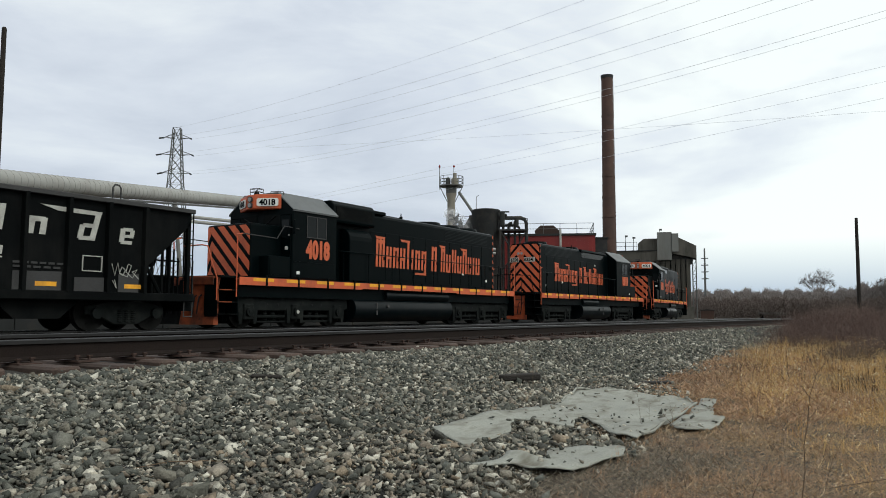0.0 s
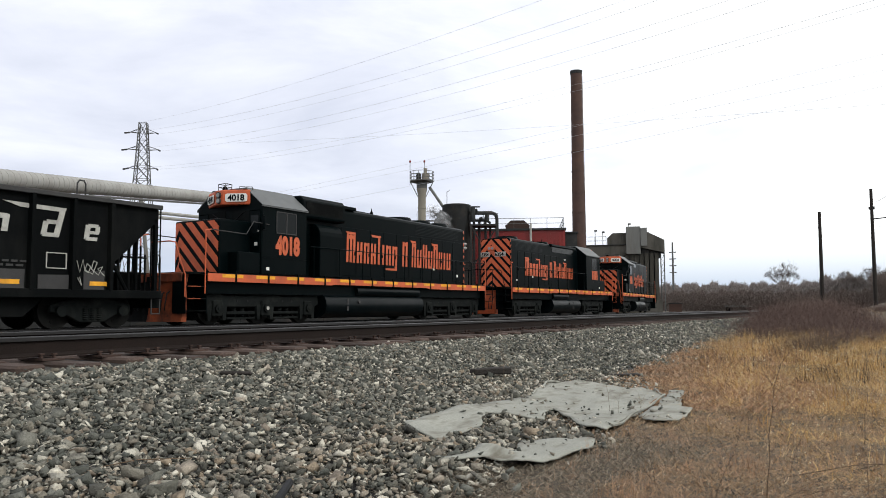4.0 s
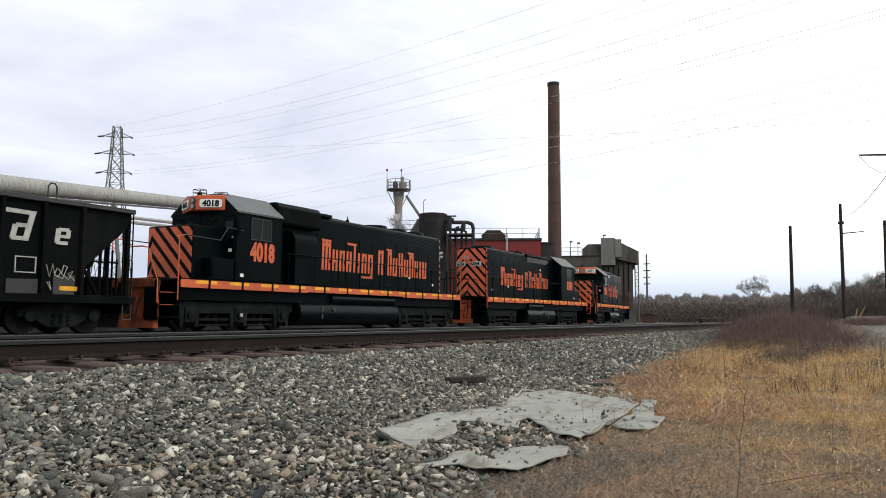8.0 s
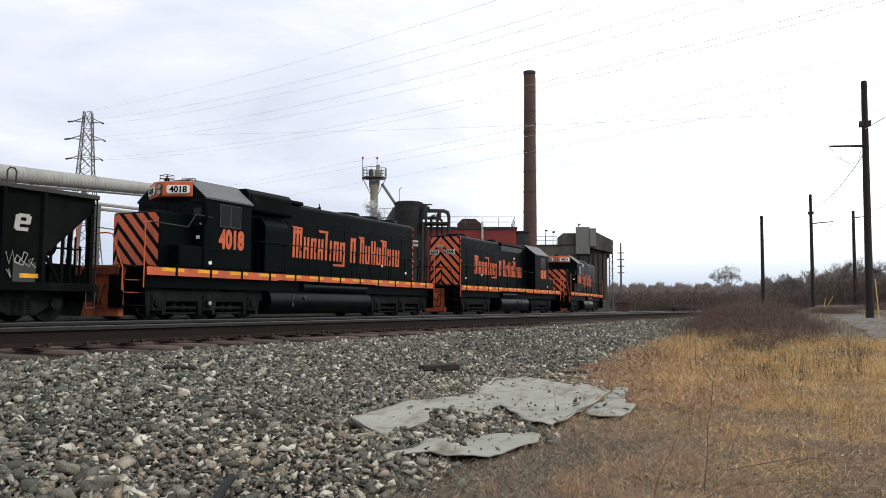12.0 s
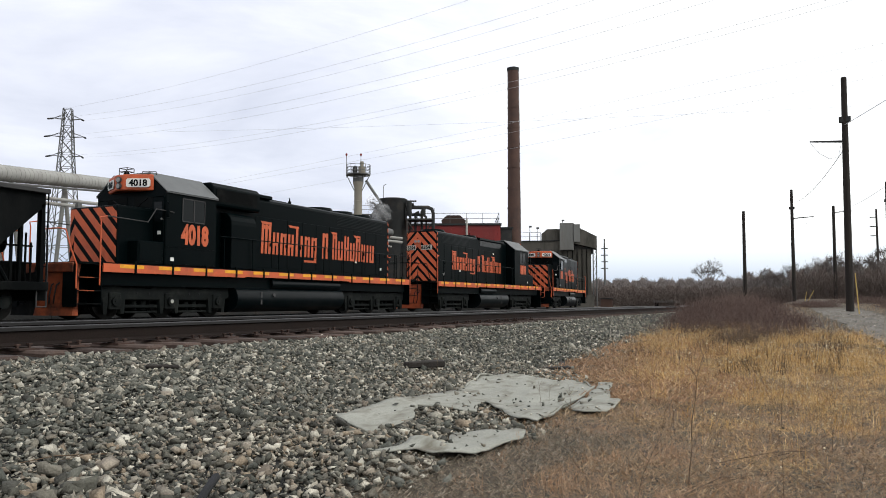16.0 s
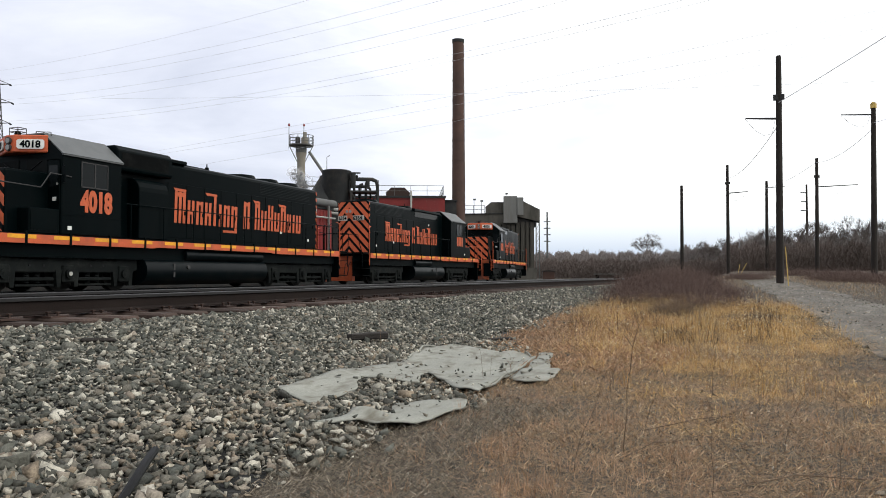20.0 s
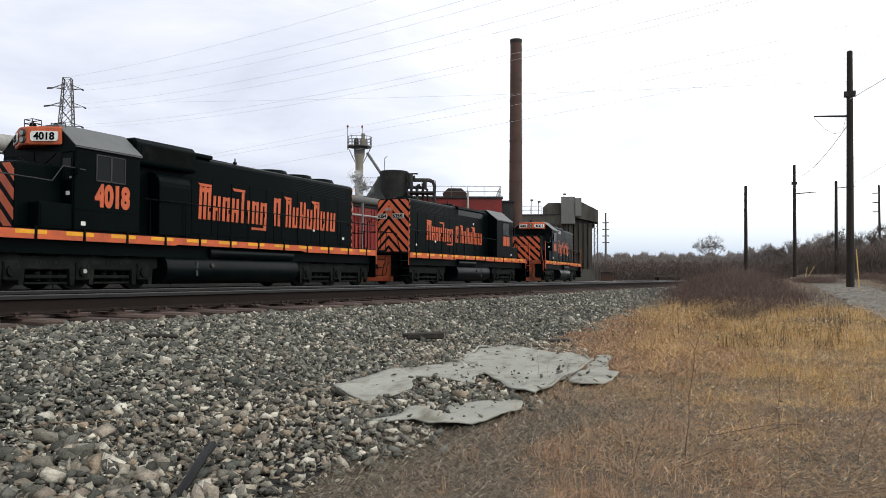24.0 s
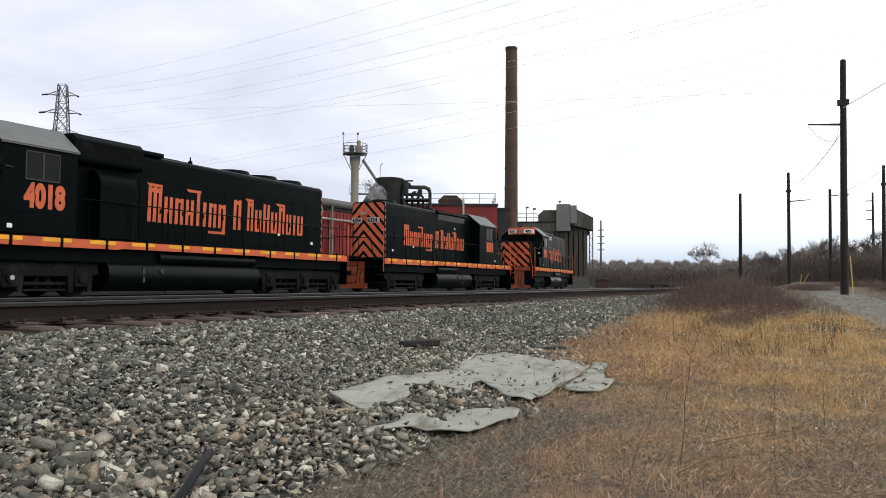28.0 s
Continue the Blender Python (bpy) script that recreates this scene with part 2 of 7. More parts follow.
M = dict(
    black=mat("black_paint", (0.0007, 0.0027, 0.0031), 0.40, var=0.35, scale=1.3, fine=40, bump=0.04, spec=0.042, dirt=(0.0045, 0.0058, 0.0060), dirt_amt=0.3, dirt_scale=0.9, stretch=(1, 1, 0.35)),
    orange=mat("orange_paint", (0.53, 0.103, 0.036), 0.5, var=0.2, scale=3, bump=0.04, dirt=(0.20, 0.055, 0.03), dirt_amt=0.5, dirt_scale=2.2),
    dirtyorange=mat("grimy_orange_paint", (0.27, 0.062, 0.024), 0.7, var=0.35, scale=3, bump=0.06, spec=0.2, dirt=(0.032, 0.020, 0.015), dirt_amt=0.92, dirt_scale=1.3),
    yellow=mat("yellow_reflective", (0.78, 0.36, 0.02), 0.45, var=0.2, scale=5, bump=0.03, dirt=(0.25, 0.12, 0.03), dirt_amt=0.5),
    white=mat("white_paint", (0.70, 0.70, 0.67), 0.55, var=0.12, scale=5, bump=0.03, dirt=(0.32, 0.30, 0.27), dirt_amt=0.45),
    oldwhite=mat("worn_white_paint", (0.40, 0.39, 0.355), 0.7, var=0.25, scale=5, bump=0.05, dirt=(0.16, 0.15, 0.14), dirt_amt=0.5, dirt_scale=4),
    roofgrey=mat("grey_cab_roof", (0.105, 0.11, 0.11), 0.5, var=0.25, scale=2, bump=0.05, dirt=(0.05, 0.05, 0.05), dirt_amt=0.4),
    under=mat("underframe_grime", (0.0030, 0.0036, 0.0036), 0.8, var=0.5, scale=4, bump=0.2, spec=0.05, dirt=(0.017, 0.017, 0.016), dirt_amt=0.5, dirt_scale=2.5),
    truck=mat("dusty_truck_casting", (0.0060, 0.0075, 0.0073), 0.75, var=0.6, scale=4, bump=0.2, spec=0.10, dirt=(0.024, 0.026, 0.023), dirt_amt=0.6, dirt_scale=2.2),
    tank=mat("satin_black_tank", (0.0010, 0.0030, 0.0038), 0.34, var=0.35, scale=1.5, bump=0.03, spec=0.13, dirt=(0.012, 0.013, 0.013), dirt_amt=0.4, dirt_scale=1.4),
    shadeglass=mat("shaded_windscreen", (0.003, 0.004, 0.004), 0.2, var=0.1, bump=0, spec=0.03),
    wheel=mat("worn_wheel_steel", (0.009, 0.009, 0.0085), 0.8, metal=0.0, spec=0.1, var=0.3),
    glass=mat("dark_glass", (0.006, 0.008, 0.009), 0.1, var=0.1, bump=0, spec=0.12),
    lens=mat("lamp_glass", (0.24, 0.24, 0.23), 0.2, var=0.1, bump=0, spec=0.6),
    hopper=mat("hopper_black_paint", (0.0024, 0.0032, 0.0034), 0.65, spec=0.05, var=0.4, scale=1.1, bump=0.1, dirt=(0.014, 0.014, 0.013), dirt_amt=0.5, dirt_scale=1.0, stretch=(1, 1, 0.4)),
    patch=mat("grey_paint_patch", (0.045, 0.044, 0.044), 0.75, spec=0.2, var=0.35, scale=3, bump=0.05),
    steel=mat("polished_rail_head", (0.026, 0.025, 0.025), 0.42, metal=0.45, var=0.3, spec=0.3, stretch=(0.2, 1, 1)),
    rust=mat("rusty_rail", (0.014, 0.0095, 0.008), 0.85, var=0.35, scale=8, bump=0.25, dirt=(0.020, 0.014, 0.012), dirt_amt=0.6, spec=0.15),
    tie=mat("weathered_tie_wood", (0.060, 0.040, 0.032), 0.92, var=0.5, scale=5, fine=45, bump=0.5, rand=0.35, stretch=(4, 0.6, 4)),
    plate=mat("rusty_tie_plate", (0.045, 0.026, 0.020), 0.85, var=0.4, scale=10, bump=0.3, rand=0.3),
    soil=mat("gravelly_soil", (0.088, 0.073, 0.056), 0.98, var=0.9, scale=22.0, fine=120, bump=1.0, depth=0.04, dirt=(0.185, 0.146, 0.104), dirt_amt=0.8, dirt_scale=34.0),
    # Bed colour is near black to hold the shade in gaps between stones.
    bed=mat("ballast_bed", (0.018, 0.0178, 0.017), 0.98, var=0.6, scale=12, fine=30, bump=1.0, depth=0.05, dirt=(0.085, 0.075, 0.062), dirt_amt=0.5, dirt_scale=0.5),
    # Dark cinders, painted darker still for the train's shadow.
    cinder=mat("shadowed_dark_cinders", (0.013, 0.0125, 0.012), 0.95, var=0.6, scale=3, fine=14, bump=0.8, depth=0.04, dirt=(0.030, 0.027, 0.024), dirt_amt=0.5, dirt_scale=0.4),
    road=mat("gravel_road", (0.135, 0.122, 0.105), 0.98, var=0.7, scale=4, fine=24, bump=1.0, depth=0.05, dirt=(0.085, 0.065, 0.048), dirt_amt=0.85, dirt_scale=0.9, stretch=(0.3, 1, 1)),
    tarp=mat("weathered_canvas", (0.262, 0.262, 0.228), 0.9, var=0.32, scale=2.5, fine=80, bump=0.3, dirt=(0.12, 0.108, 0.082), dirt_amt=0.95, dirt_scale=5.0, stretch=(0.6, 1.4, 1)),
    wood=mat("old_timber", (0.026, 0.022, 0.019), 0.95, var=0.5, scale=6, bump=0.6, stretch=(0.6, 5, 5)),
    pole=mat("creosoted_pole", (0.017, 0.013, 0.011), 0.9, var=0.45, scale=3, bump=0.5, stretch=(6, 6, 0.5), dirt=(0.045, 0.036, 0.028), dirt_amt=0.35, dirt_scale=1),
    redwall=mat("red_sheet_metal", (0.205, 0.022, 0.020), 0.55, var=0.25, scale=0.8, bump=0.05, dirt=(0.09, 0.03, 0.027), dirt_amt=0.5, dirt_scale=0.5, stretch=(1, 1, 0.3)),
    stack=mat("rusty_chimney_steel", (0.078, 0.043, 0.033), 0.8, var=0.35, scale=0.9, bump=0.2, dirt=(0.036, 0.027, 0.024), dirt_amt=0.6, dirt_scale=0.35),
    darksteel=mat("sooty_steel", (0.020, 0.021, 0.021), 0.75, var=0.45, scale=1.2, bump=0.15, dirt=(0.07, 0.055, 0.045), dirt_amt=0.5, dirt_scale=0.7),
    concrete=mat("stained_concrete", (0.095, 0.088, 0.075), 0.92, var=0.3, scale=0.8, bump=0.2, dirt=(0.040, 0.038, 0.031), dirt_amt=0.85, dirt_scale=0.9, stretch=(1, 1, 0.22)),
    # Darker concrete with paler streaks, for the bin walls below the gallery.
    darkconcrete=mat("dark_concrete", (0.050, 0.046, 0.038), 0.92, var=0.35, scale=0.8, bump=0.2, dirt=(0.105, 0.098, 0.080), dirt_amt=0.6, dirt_scale=1.3, stretch=(1, 1, 0.12)),
    sheet=mat("grey_sheet_metal", (0.165, 0.165, 0.155), 0.7, var=0.2, scale=0.8, bump=0.08, dirt=(0.10, 0.085, 0.07), dirt_amt=0.6, dirt_scale=0.5, stretch=(1, 1, 0.2)),
    tube=mat("galvanised_conveyor_tube", (0.31, 0.305, 0.285), 0.65, var=0.2, scale=0.6, bump=0.05, dirt=(0.17, 0.15, 0.13), dirt_amt=0.5, dirt_scale=0.5),
    cream=mat("cream_vessel_paint", (0.225, 0.205, 0.165), 0.7, var=0.2, scale=1, bump=0.05, dirt=(0.15, 0.10, 0.07), dirt_amt=0.7, dirt_scale=0.6, stretch=(1, 1, 0.2)),
    lattice=mat("galvanised_lattice_steel", (0.10, 0.10, 0.097), 0.7, var=0.25, bump=0),
    wire=mat("power_line_wire", (0.60, 0.60, 0.63), 0.7, var=0.1, bump=0),
    twig=mat("bare_twigs", (0.115, 0.085, 0.067), 0.95, var=0.3, bump=0, island=0.45),
    redtwig=mat("reddish_brush_twigs", (0.074, 0.046, 0.037), 0.95, var=0.3, bump=0, island=0.35),
    # The haze of distance is painted in: far woods paler than the thicket.
    wood_far=mat("hazed_far_woods", (0.185, 0.160, 0.150), 0.95, var=0.2, bump=0, island=0.2),
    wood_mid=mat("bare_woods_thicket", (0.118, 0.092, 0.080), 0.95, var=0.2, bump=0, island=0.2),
    bark=mat("grey_brown_bark", (0.085, 0.070, 0.062), 0.95, var=0.3, bump=0),
    conifer=mat("dark_conifer", (0.020, 0.030, 0.020), 0.95, var=0.3, bump=0, island=0.4),
    yguard=mat("yellow_guy_guard", (0.52, 0.36, 0.10), 0.6, var=0.2, bump=0.05),
    rubber=mat("black_rubber_hose", (0.008, 0.008, 0.009), 0.65, var=0.3, bump=0.05, spec=0.2),
)
M["stone"] = island_mat("ballast_stone", [(0.058, 0.060, 0.051), (0.152, 0.148, 0.125), (0.077, 0.080, 0.068), (0.222, 0.211, 0.177), (0.103, 0.103, 0.087), (0.322, 0.302, 0.251), (0.175, 0.160, 0.128), (0.084, 0.087, 0.075), (0.456, 0.427, 0.358), (0.066, 0.068, 0.059), (0.187, 0.177, 0.147), (0.117, 0.117, 0.101), (0.158, 0.139, 0.111), (0.137, 0.136, 0.116)])
M["stone_tan"] = island_mat("ballast_stone_tan", [(0.077, 0.075, 0.062), (0.281, 0.243, 0.194), (0.135, 0.125, 0.103), (0.351, 0.319, 0.257), (0.193, 0.160, 0.126), (0.480, 0.446, 0.373), (0.158, 0.146, 0.119), (0.240, 0.192, 0.139), (0.066, 0.064, 0.055), (0.216, 0.194, 0.158), (0.105, 0.102, 0.085), (0.056, 0.054, 0.046)])
M["stone_one"] = island_mat("ballast_stone_single", [(0.058, 0.060, 0.051), (0.170, 0.162, 0.134), (0.089, 0.088, 0.075), (0.269, 0.245, 0.198), (0.240, 0.188, 0.131), (0.129, 0.123, 0.102), (0.398, 0.370, 0.305), (0.222, 0.173, 0.132)], by_object=True)
M["greystraw"] = island_mat("grey_dead_fibres", [(0.201, 0.168, 0.129), (0.299, 0.255, 0.199), (0.138, 0.114, 0.088), (0.380, 0.330, 0.260), (0.178, 0.140, 0.102), (0.101, 0.085, 0.066)], bump=0)
M["redstraw"] = island_mat("reddish_matted_straw", [(0.360, 0.222, 0.137), (0.446, 0.298, 0.190), (0.258, 0.154, 0.095), (0.320, 0.189, 0.111)], bump=0)
M["gold"] = island_mat("dry_golden_grass", [(0.457, 0.278, 0.102), (0.549, 0.355, 0.144), (0.354, 0.207, 0.077), (0.640, 0.453, 0.218), (0.422, 0.240, 0.087)], bump=0)
M["straw"] = island_mat("matted_dead_grass", [(0.320, 0.220, 0.137), (0.424, 0.307, 0.193), (0.234, 0.157, 0.096), (0.504, 0.387, 0.252), (0.296, 0.186, 0.107), (0.178, 0.121, 0.078), (0.381, 0.269, 0.165)], bump=0)
M["stem"] = island_mat("dead_weed_stem", [(0.075, 0.050, 0.036), (0.13, 0.09, 0.06), (0.055, 0.04, 0.032)], bump=0)
M["fluff"] = island_mat("seed_heads", [(0.52, 0.42, 0.25), (0.62, 0.54, 0.38), (0.40, 0.28, 0.13)], bump=0)



def vapour(name):
    """Thin white vapour: almost clear, so that many wisps build up to a soft plume."""
    m = bpy.data.materials.new(name)
    m.use_nodes = True
    nt = m.node_tree
    nt.nodes.clear()
    N, L = nt.nodes.new, nt.links.new
    out, clear, white, lit, both, mix = N("ShaderNodeOutputMaterial"), N("ShaderNodeBsdfTransparent"), N("ShaderNodeBsdfDiffuse"), N("ShaderNodeBsdfTranslucent"), N("ShaderNodeMixShader"), N("ShaderNodeMixShader")
    for b in (white, lit):
        b.inputs["Color"].default_value = (0.97, 0.97, 0.98, 1)
    n, r = N("ShaderNodeTexNoise"), N("ShaderNodeMapRange")
    n.inputs["Scale"].default_value, n.inputs["Detail"].default_value = 0.9, 1
    r.inputs["From Min"].default_value, r.inputs["From Max"].default_value, r.inputs["To Max"].default_value = 0.32, 0.70, 0.17
    L(n.outputs["Fac"], r.inputs["Value"])
    L(white.outputs[0], both.inputs[1])
    L(lit.outputs[0], both.inputs[2])
    L(r.outputs[0], mix.inputs[0])
    L(clear.outputs[0], mix.inputs[1])
    L(both.outputs[0], mix.inputs[2])
    L(mix.outputs[0], out.inputs["Surface"])
    return m


M["steam"] = vapour("white_vapour")


# ---- mesh tools ----
class B:
    """A small bmesh builder: boxes, rods, tubes and extruded outlines, gathered in one mesh."""

    def __init__(self):
        self.bm = bmesh.new()

    def box(self, x0, x1, y0, y1, z0, z1):
        v = [self.bm.verts.new((x, y, z)) for z in (z0, z1) for x, y in ((x0, y0), (x1, y0), (x1, y1), (x0, y1))]
        for f in ((3, 2, 1, 0), (4, 5, 6, 7), (0, 1, 5, 4), (1, 2, 6, 5), (2, 3, 7, 6), (3, 0, 4, 7)):
            self.bm.faces.new([v[i] for i in f])
        return self

    def rod(self, p, q, r, r2=None, n=8, caps=True):
        p, q, r2 = Vector(p), Vector(q), r if r2 is None else r2
        d = (q - p).normalized()
        u = d.orthogonal().normalized()
        w = d.cross(u)
        rings = []
        for c, k in ((p, r), (q, r2)):
            rings.append([self.bm.verts.new(c + (u * math.cos(a) + w * math.sin(a)) * k) for a in (2 * math.pi * i / n for i in range(n))])
        for i in range(n):
            j = (i + 1) % n
            self.bm.faces.new((rings[0][i], rings[0][j], rings[1][j], rings[1][i]))
        if caps:
            self.bm.faces.new(rings[0][::-1])
            self.bm.faces.new(rings[1])
        return self

    def tube(self, pts, r, n=6):
        """One bent rod through the points."""
        pts = [Vector(p) for p in pts]
        dirs = [(b - a).normalized() for a, b in zip(pts, pts[1:])]
        tang = [dirs[0]] + [(a + b).normalized() if (a + b).length > 0.3 else b for a, b in zip(dirs, dirs[1:])] + [dirs[-1]]
        u, rings = dirs[0].orthogonal().normalized(), []
        for p, d in zip(pts, tang):
            u = (u - d * u.dot(d)).normalized()
            w = d.cross(u)
            rings.append([self.bm.verts.new(p + (u * math.cos(2 * math.pi * i / n) + w * math.sin(2 * math.pi * i / n)) * r) for i in range(n)])
        for a, b in zip(rings, rings[1:]):
            for i in range(n):
                j = (i + 1) % n
                self.bm.faces.new((a[i], a[j], b[j], b[i]))
        self.bm.faces.new(rings[0][::-1])
        self.bm.faces.new(rings[-1])
        return self

    def turned(self, rings, n=16, at=(0, 0, 0)):
        """rings: (radius, z) from below upwards, round the z axis."""
        rows = [[self.bm.verts.new((at[0] + r * math.cos(2 * math.pi * i / n), at[1] + r * math.sin(2 * math.pi * i / n), at[2] + z)) for i in range(n)] for r, z in rings]
        for a, b in zip(rows, rows[1:]):
            for i in range(n):
                j = (i + 1) % n
                self.bm.faces.new((a[i], a[j], b[j], b[i]))
        self.bm.faces.new(rows[0][::-1])
        self.bm.faces.new(rows[-1])
        return self

    def prism(self, outline, a, b, axis="y"):
        """Extrudes an outline: axis y: points (x, z); axis x: points (y, z); axis z: points (x, y)."""
        put = {"y": lambda p, t: (p[0], t, p[1]), "x": lambda p, t: (t, p[0], p[1]), "z": lambda p, t: (p[0], p[1], t)}[axis]
        lo, hi = [self.bm.verts.new(put(p, a)) for p in outline], [self.bm.verts.new(put(p, b)) for p in outline]
        n = len(outline)
        self.bm.faces.new(lo)
        self.bm.faces.new(hi[::-1])
        for i in range(n):
            self.bm.faces.new((lo[i], hi[i], hi[(i + 1) % n], lo[(i + 1) % n]))
        return self

    def bevel(self, w, seg=1):
        bmesh.ops.recalc_face_normals(self.bm, faces=self.bm.faces)
        es = [e for e in self.bm.edges if len(e.link_faces) == 2 and e.calc_face_angle(0) > 0.6]
        bmesh.ops.bevel(self.bm, geom=es, offset=w, segments=seg, affect="EDGES", profile=0.6)
        return self


def mesh_of(name, b, material, smooth=False):
    bm = b.bm if isinstance(b, B) else b
    bmesh.ops.recalc_face_normals(bm, faces=bm.faces)
    me = bpy.data.meshes.new(name)
    bm.to_mesh(me)
    bm.free()
    me.materials.append(material)
    if smooth:
        me.polygons.foreach_set("use_smooth", [True] * len(me.polygons))
        me.set_sharp_from_angle(angle=radians(40))
    return me


def part(name, b, material, parent=None, label="", at=None, smooth=False):
    me = b if isinstance(b, bpy.types.Mesh) else mesh_of(name, b, material, smooth)
    ob = new(name, me)
    if parent is not None:
        ob.parent = parent
    if at is not None:
        ob.matrix_basis = at
    return tagged(ob, label=label)


def thing(name, label, category, at=None, group="", kind=""):
    ob = new(name)
    ob.empty_display_size = 0.3
    if at is not None:
        ob.matrix_basis = at
    return tagged(ob, label=label, category=category, group=group, kind=kind)


def words(text, size, width, material, parent, name, at, label="", fat=0.03):
    """Letters of the built-in font as a thin mesh, squeezed to a width."""
    cu = bpy.data.curves.new(name, "FONT")
    cu.body, cu.size, cu.extrude, cu.align_x, cu.align_y, cu.offset = text, size, 0.006, "CENTER", "CENTER", size * fat
    tmp = bpy.data.objects.new(name, cu)
    scene.collection.objects.link(tmp)
    bpy.context.view_layer.update()
    me = bpy.data.meshes.new_from_object(tmp.evaluated_get(bpy.context.evaluated_depsgraph_get()))
    bpy.data.objects.remove(tmp)
    xs = [v.co.x for v in me.vertices]
    k = width / (max(xs) - min(xs))
    ys = [v.co.y for v in me.vertices]
    mid, q = (max(ys) + min(ys)) / 2, size / (max(ys) - min(ys))
    for v in me.vertices:
        v.co.x *= k
        v.co.y = (v.co.y - mid) * q
    me.materials.clear()
    me.materials.append(material)
    ob = new(name, me)
    ob.parent, ob.matrix_basis = parent, at
    return tagged(ob, label=label)


def raw_mesh(name, verts, faces, material):
    """A mesh from arrays: verts (n, 3), faces (m, k)."""
    me = bpy.data.meshes.new(name)
    k = faces.shape[1]
    me.vertices.add(len(verts))
    me.vertices.foreach_set("co", np.ascontiguousarray(verts, dtype=np.float32).ravel())
    me.loops.add(faces.size)
    me.loops.foreach_set("vertex_index", np.ascontiguousarray(faces, dtype=np.int32).ravel())
    me.polygons.add(len(faces))
    me.polygons.foreach_set("loop_start", np.arange(0, faces.size, k, dtype=np.int32))
    me.polygons.foreach_set("loop_total", np.full(len(faces), k, dtype=np.int32))
    me.materials.append(material)
    me.update(calc_edges=True)
    me.validate()
    return me


def clip(poly, nx, ny, d):
    """The part of an outline on the side where nx*x + ny*y <= d."""
    out = []
    for i, p in enumerate(poly):
        q = poly[(i + 1) % len(poly)]
        a, b = nx * p[0] + ny * p[1] - d, nx * q[0] + ny * q[1] - d
        if a <= 0:
            out.append(p)
        if a * b < 0:
            t = a / (a - b)
            out.append((p[0] + t * (q[0] - p[0]), p[1] + t * (q[1] - p[1])))
    return out


def bands(outline, angle, pitch, width, shift=0.0):
    """Slanting bands that cross an outline, as outlines."""
    nx, ny = math.cos(radians(angle)), math.sin(radians(angle))
    ds = [nx * x + ny * y for x, y in outline]
    k = math.floor((min(ds) - shift) / pitch) - 1
    out = []
    while shift + k * pitch < max(ds):
        a = shift + k * pitch
        p = clip(clip(outline, nx, ny, a + width), -nx, -ny, -a)
        if len(p) > 2:
            out.append(p)
        k += 1
    return out


# ---- the train ----
RAIL = 0.38          # top of the rails under the train
TRACK_Y = 19.4       # its centre line
WHEELS = []          # (wheelset, its pose, radius, way) to be turned


def letter_bars(width, height, seed):
    """The painted company name as plain upright blocks: pairs of strokes, a few long flags and one underline."""
    rng = random.Random(seed)
    out = []
    cells = [1.55, 1, 1, 1, 0.55, 0.55, 1, 1, -0.55, 1.1, -0.35, 0.9, 1, 1, 1, 1.0, 0.85, 0.55, 1]
    total = sum(abs(c) for c in cells) + 0.30 * len(cells)
    x, unit = 0.0, width / total
    flags = {0: 1.5, 4: 1.6, 11: 1.0, 15: 1.3}
    for i, c in enumerate(cells):
        w = abs(c) * unit
        if c > 0:
            top = height * (1.0 if i in (0, 4, 9, 11, 13, 15) else 0.77) - height * 0.06 * i / len(cells)
            s = 0.36 * w if c < 1.3 else 0.24 * w
            lean = 0.035
            q = lambda u, v: (x + u + lean * v, v)
            if c < 0.7:
                out.append([q(w * 0.15, 0), q(w * 0.85, 0), q(w * 0.85, top), q(w * 0.15, top)])
            else:
                out.append([q(0, 0), q(s, 0), q(s, top), q(0, top)])
                out.append([q(w - s, 0), q(w, 0), q(w, top), q(w - s, top)])
                if c > 1.3:
                    out.append([q(w / 2 - s / 2, 0), q(w / 2 + s / 2, 0), q(w / 2 + s / 2, top), q(w / 2 - s / 2, top)])
                hb = rng.choice((0.0, 0.40, 0.84))
                out.append([q(s, top * hb), q(w - s, top * hb), q(w - s, top * hb + 0.13 * top), q(s, top * hb + 0.13 * top)])
            if i in flags:
                f = flags[i] * unit
                out.append([q(w - f, top + 0.01), q(w, top + 0.01), q(w, top + 0.085 * height), q(w - f - 0.1, top + 0.10 * height)])
            if i == 7:
                out.append([q(w - 2.3 * unit, -0.19 * height), q(w, -0.19 * height), q(w, -0.02), q(w - 0.16, -0.02), q(w - 0.16, -0.11 * height), q(w - 2.3 * unit, -0.11 * height)])
        x += w + 0.30 * unit
    return out


def side_shape(outlines, x0, z0, y, side, b=None):
    """Lays outlines (right, up), as read by one who stands at that side, onto the plane y*side."""
    b = b or B()
    for p in outlines:
        b.prism([(x0 + u if side < 0 else x0 - u, z0 + v) for u, v in p], side * y, side * (y + 0.008))
    return b


def wheelset(parent, x, r, half, name="wheelset"):
    b = B()
    for s in (-1, 1):
        b.rod((0, s * half, 0), (0, s * (half + 0.13), 0), r, n=28)
        b.rod((0, s * (half - 0.03), 0), (0, s * half, 0), r + 0.026, n=28)
        for i in range(4):
            a = math.pi / 2 * i
            b.rod((math.cos(a) * r * 0.62, s * (half + 0.13), math.sin(a) * r * 0.62), (math.cos(a) * r * 0.62, s * (half + 0.145), math.sin(a) * r * 0.62), 0.05, n=6)
    b.rod((0, -half, 0), (0, half, 0), 0.09, n=10)
    m = pose(x, 0, r)
    ob = part(name, b, M["wheel"], parent, at=m, smooth=True)
    WHEELS.append((ob, x, r))
    return ob


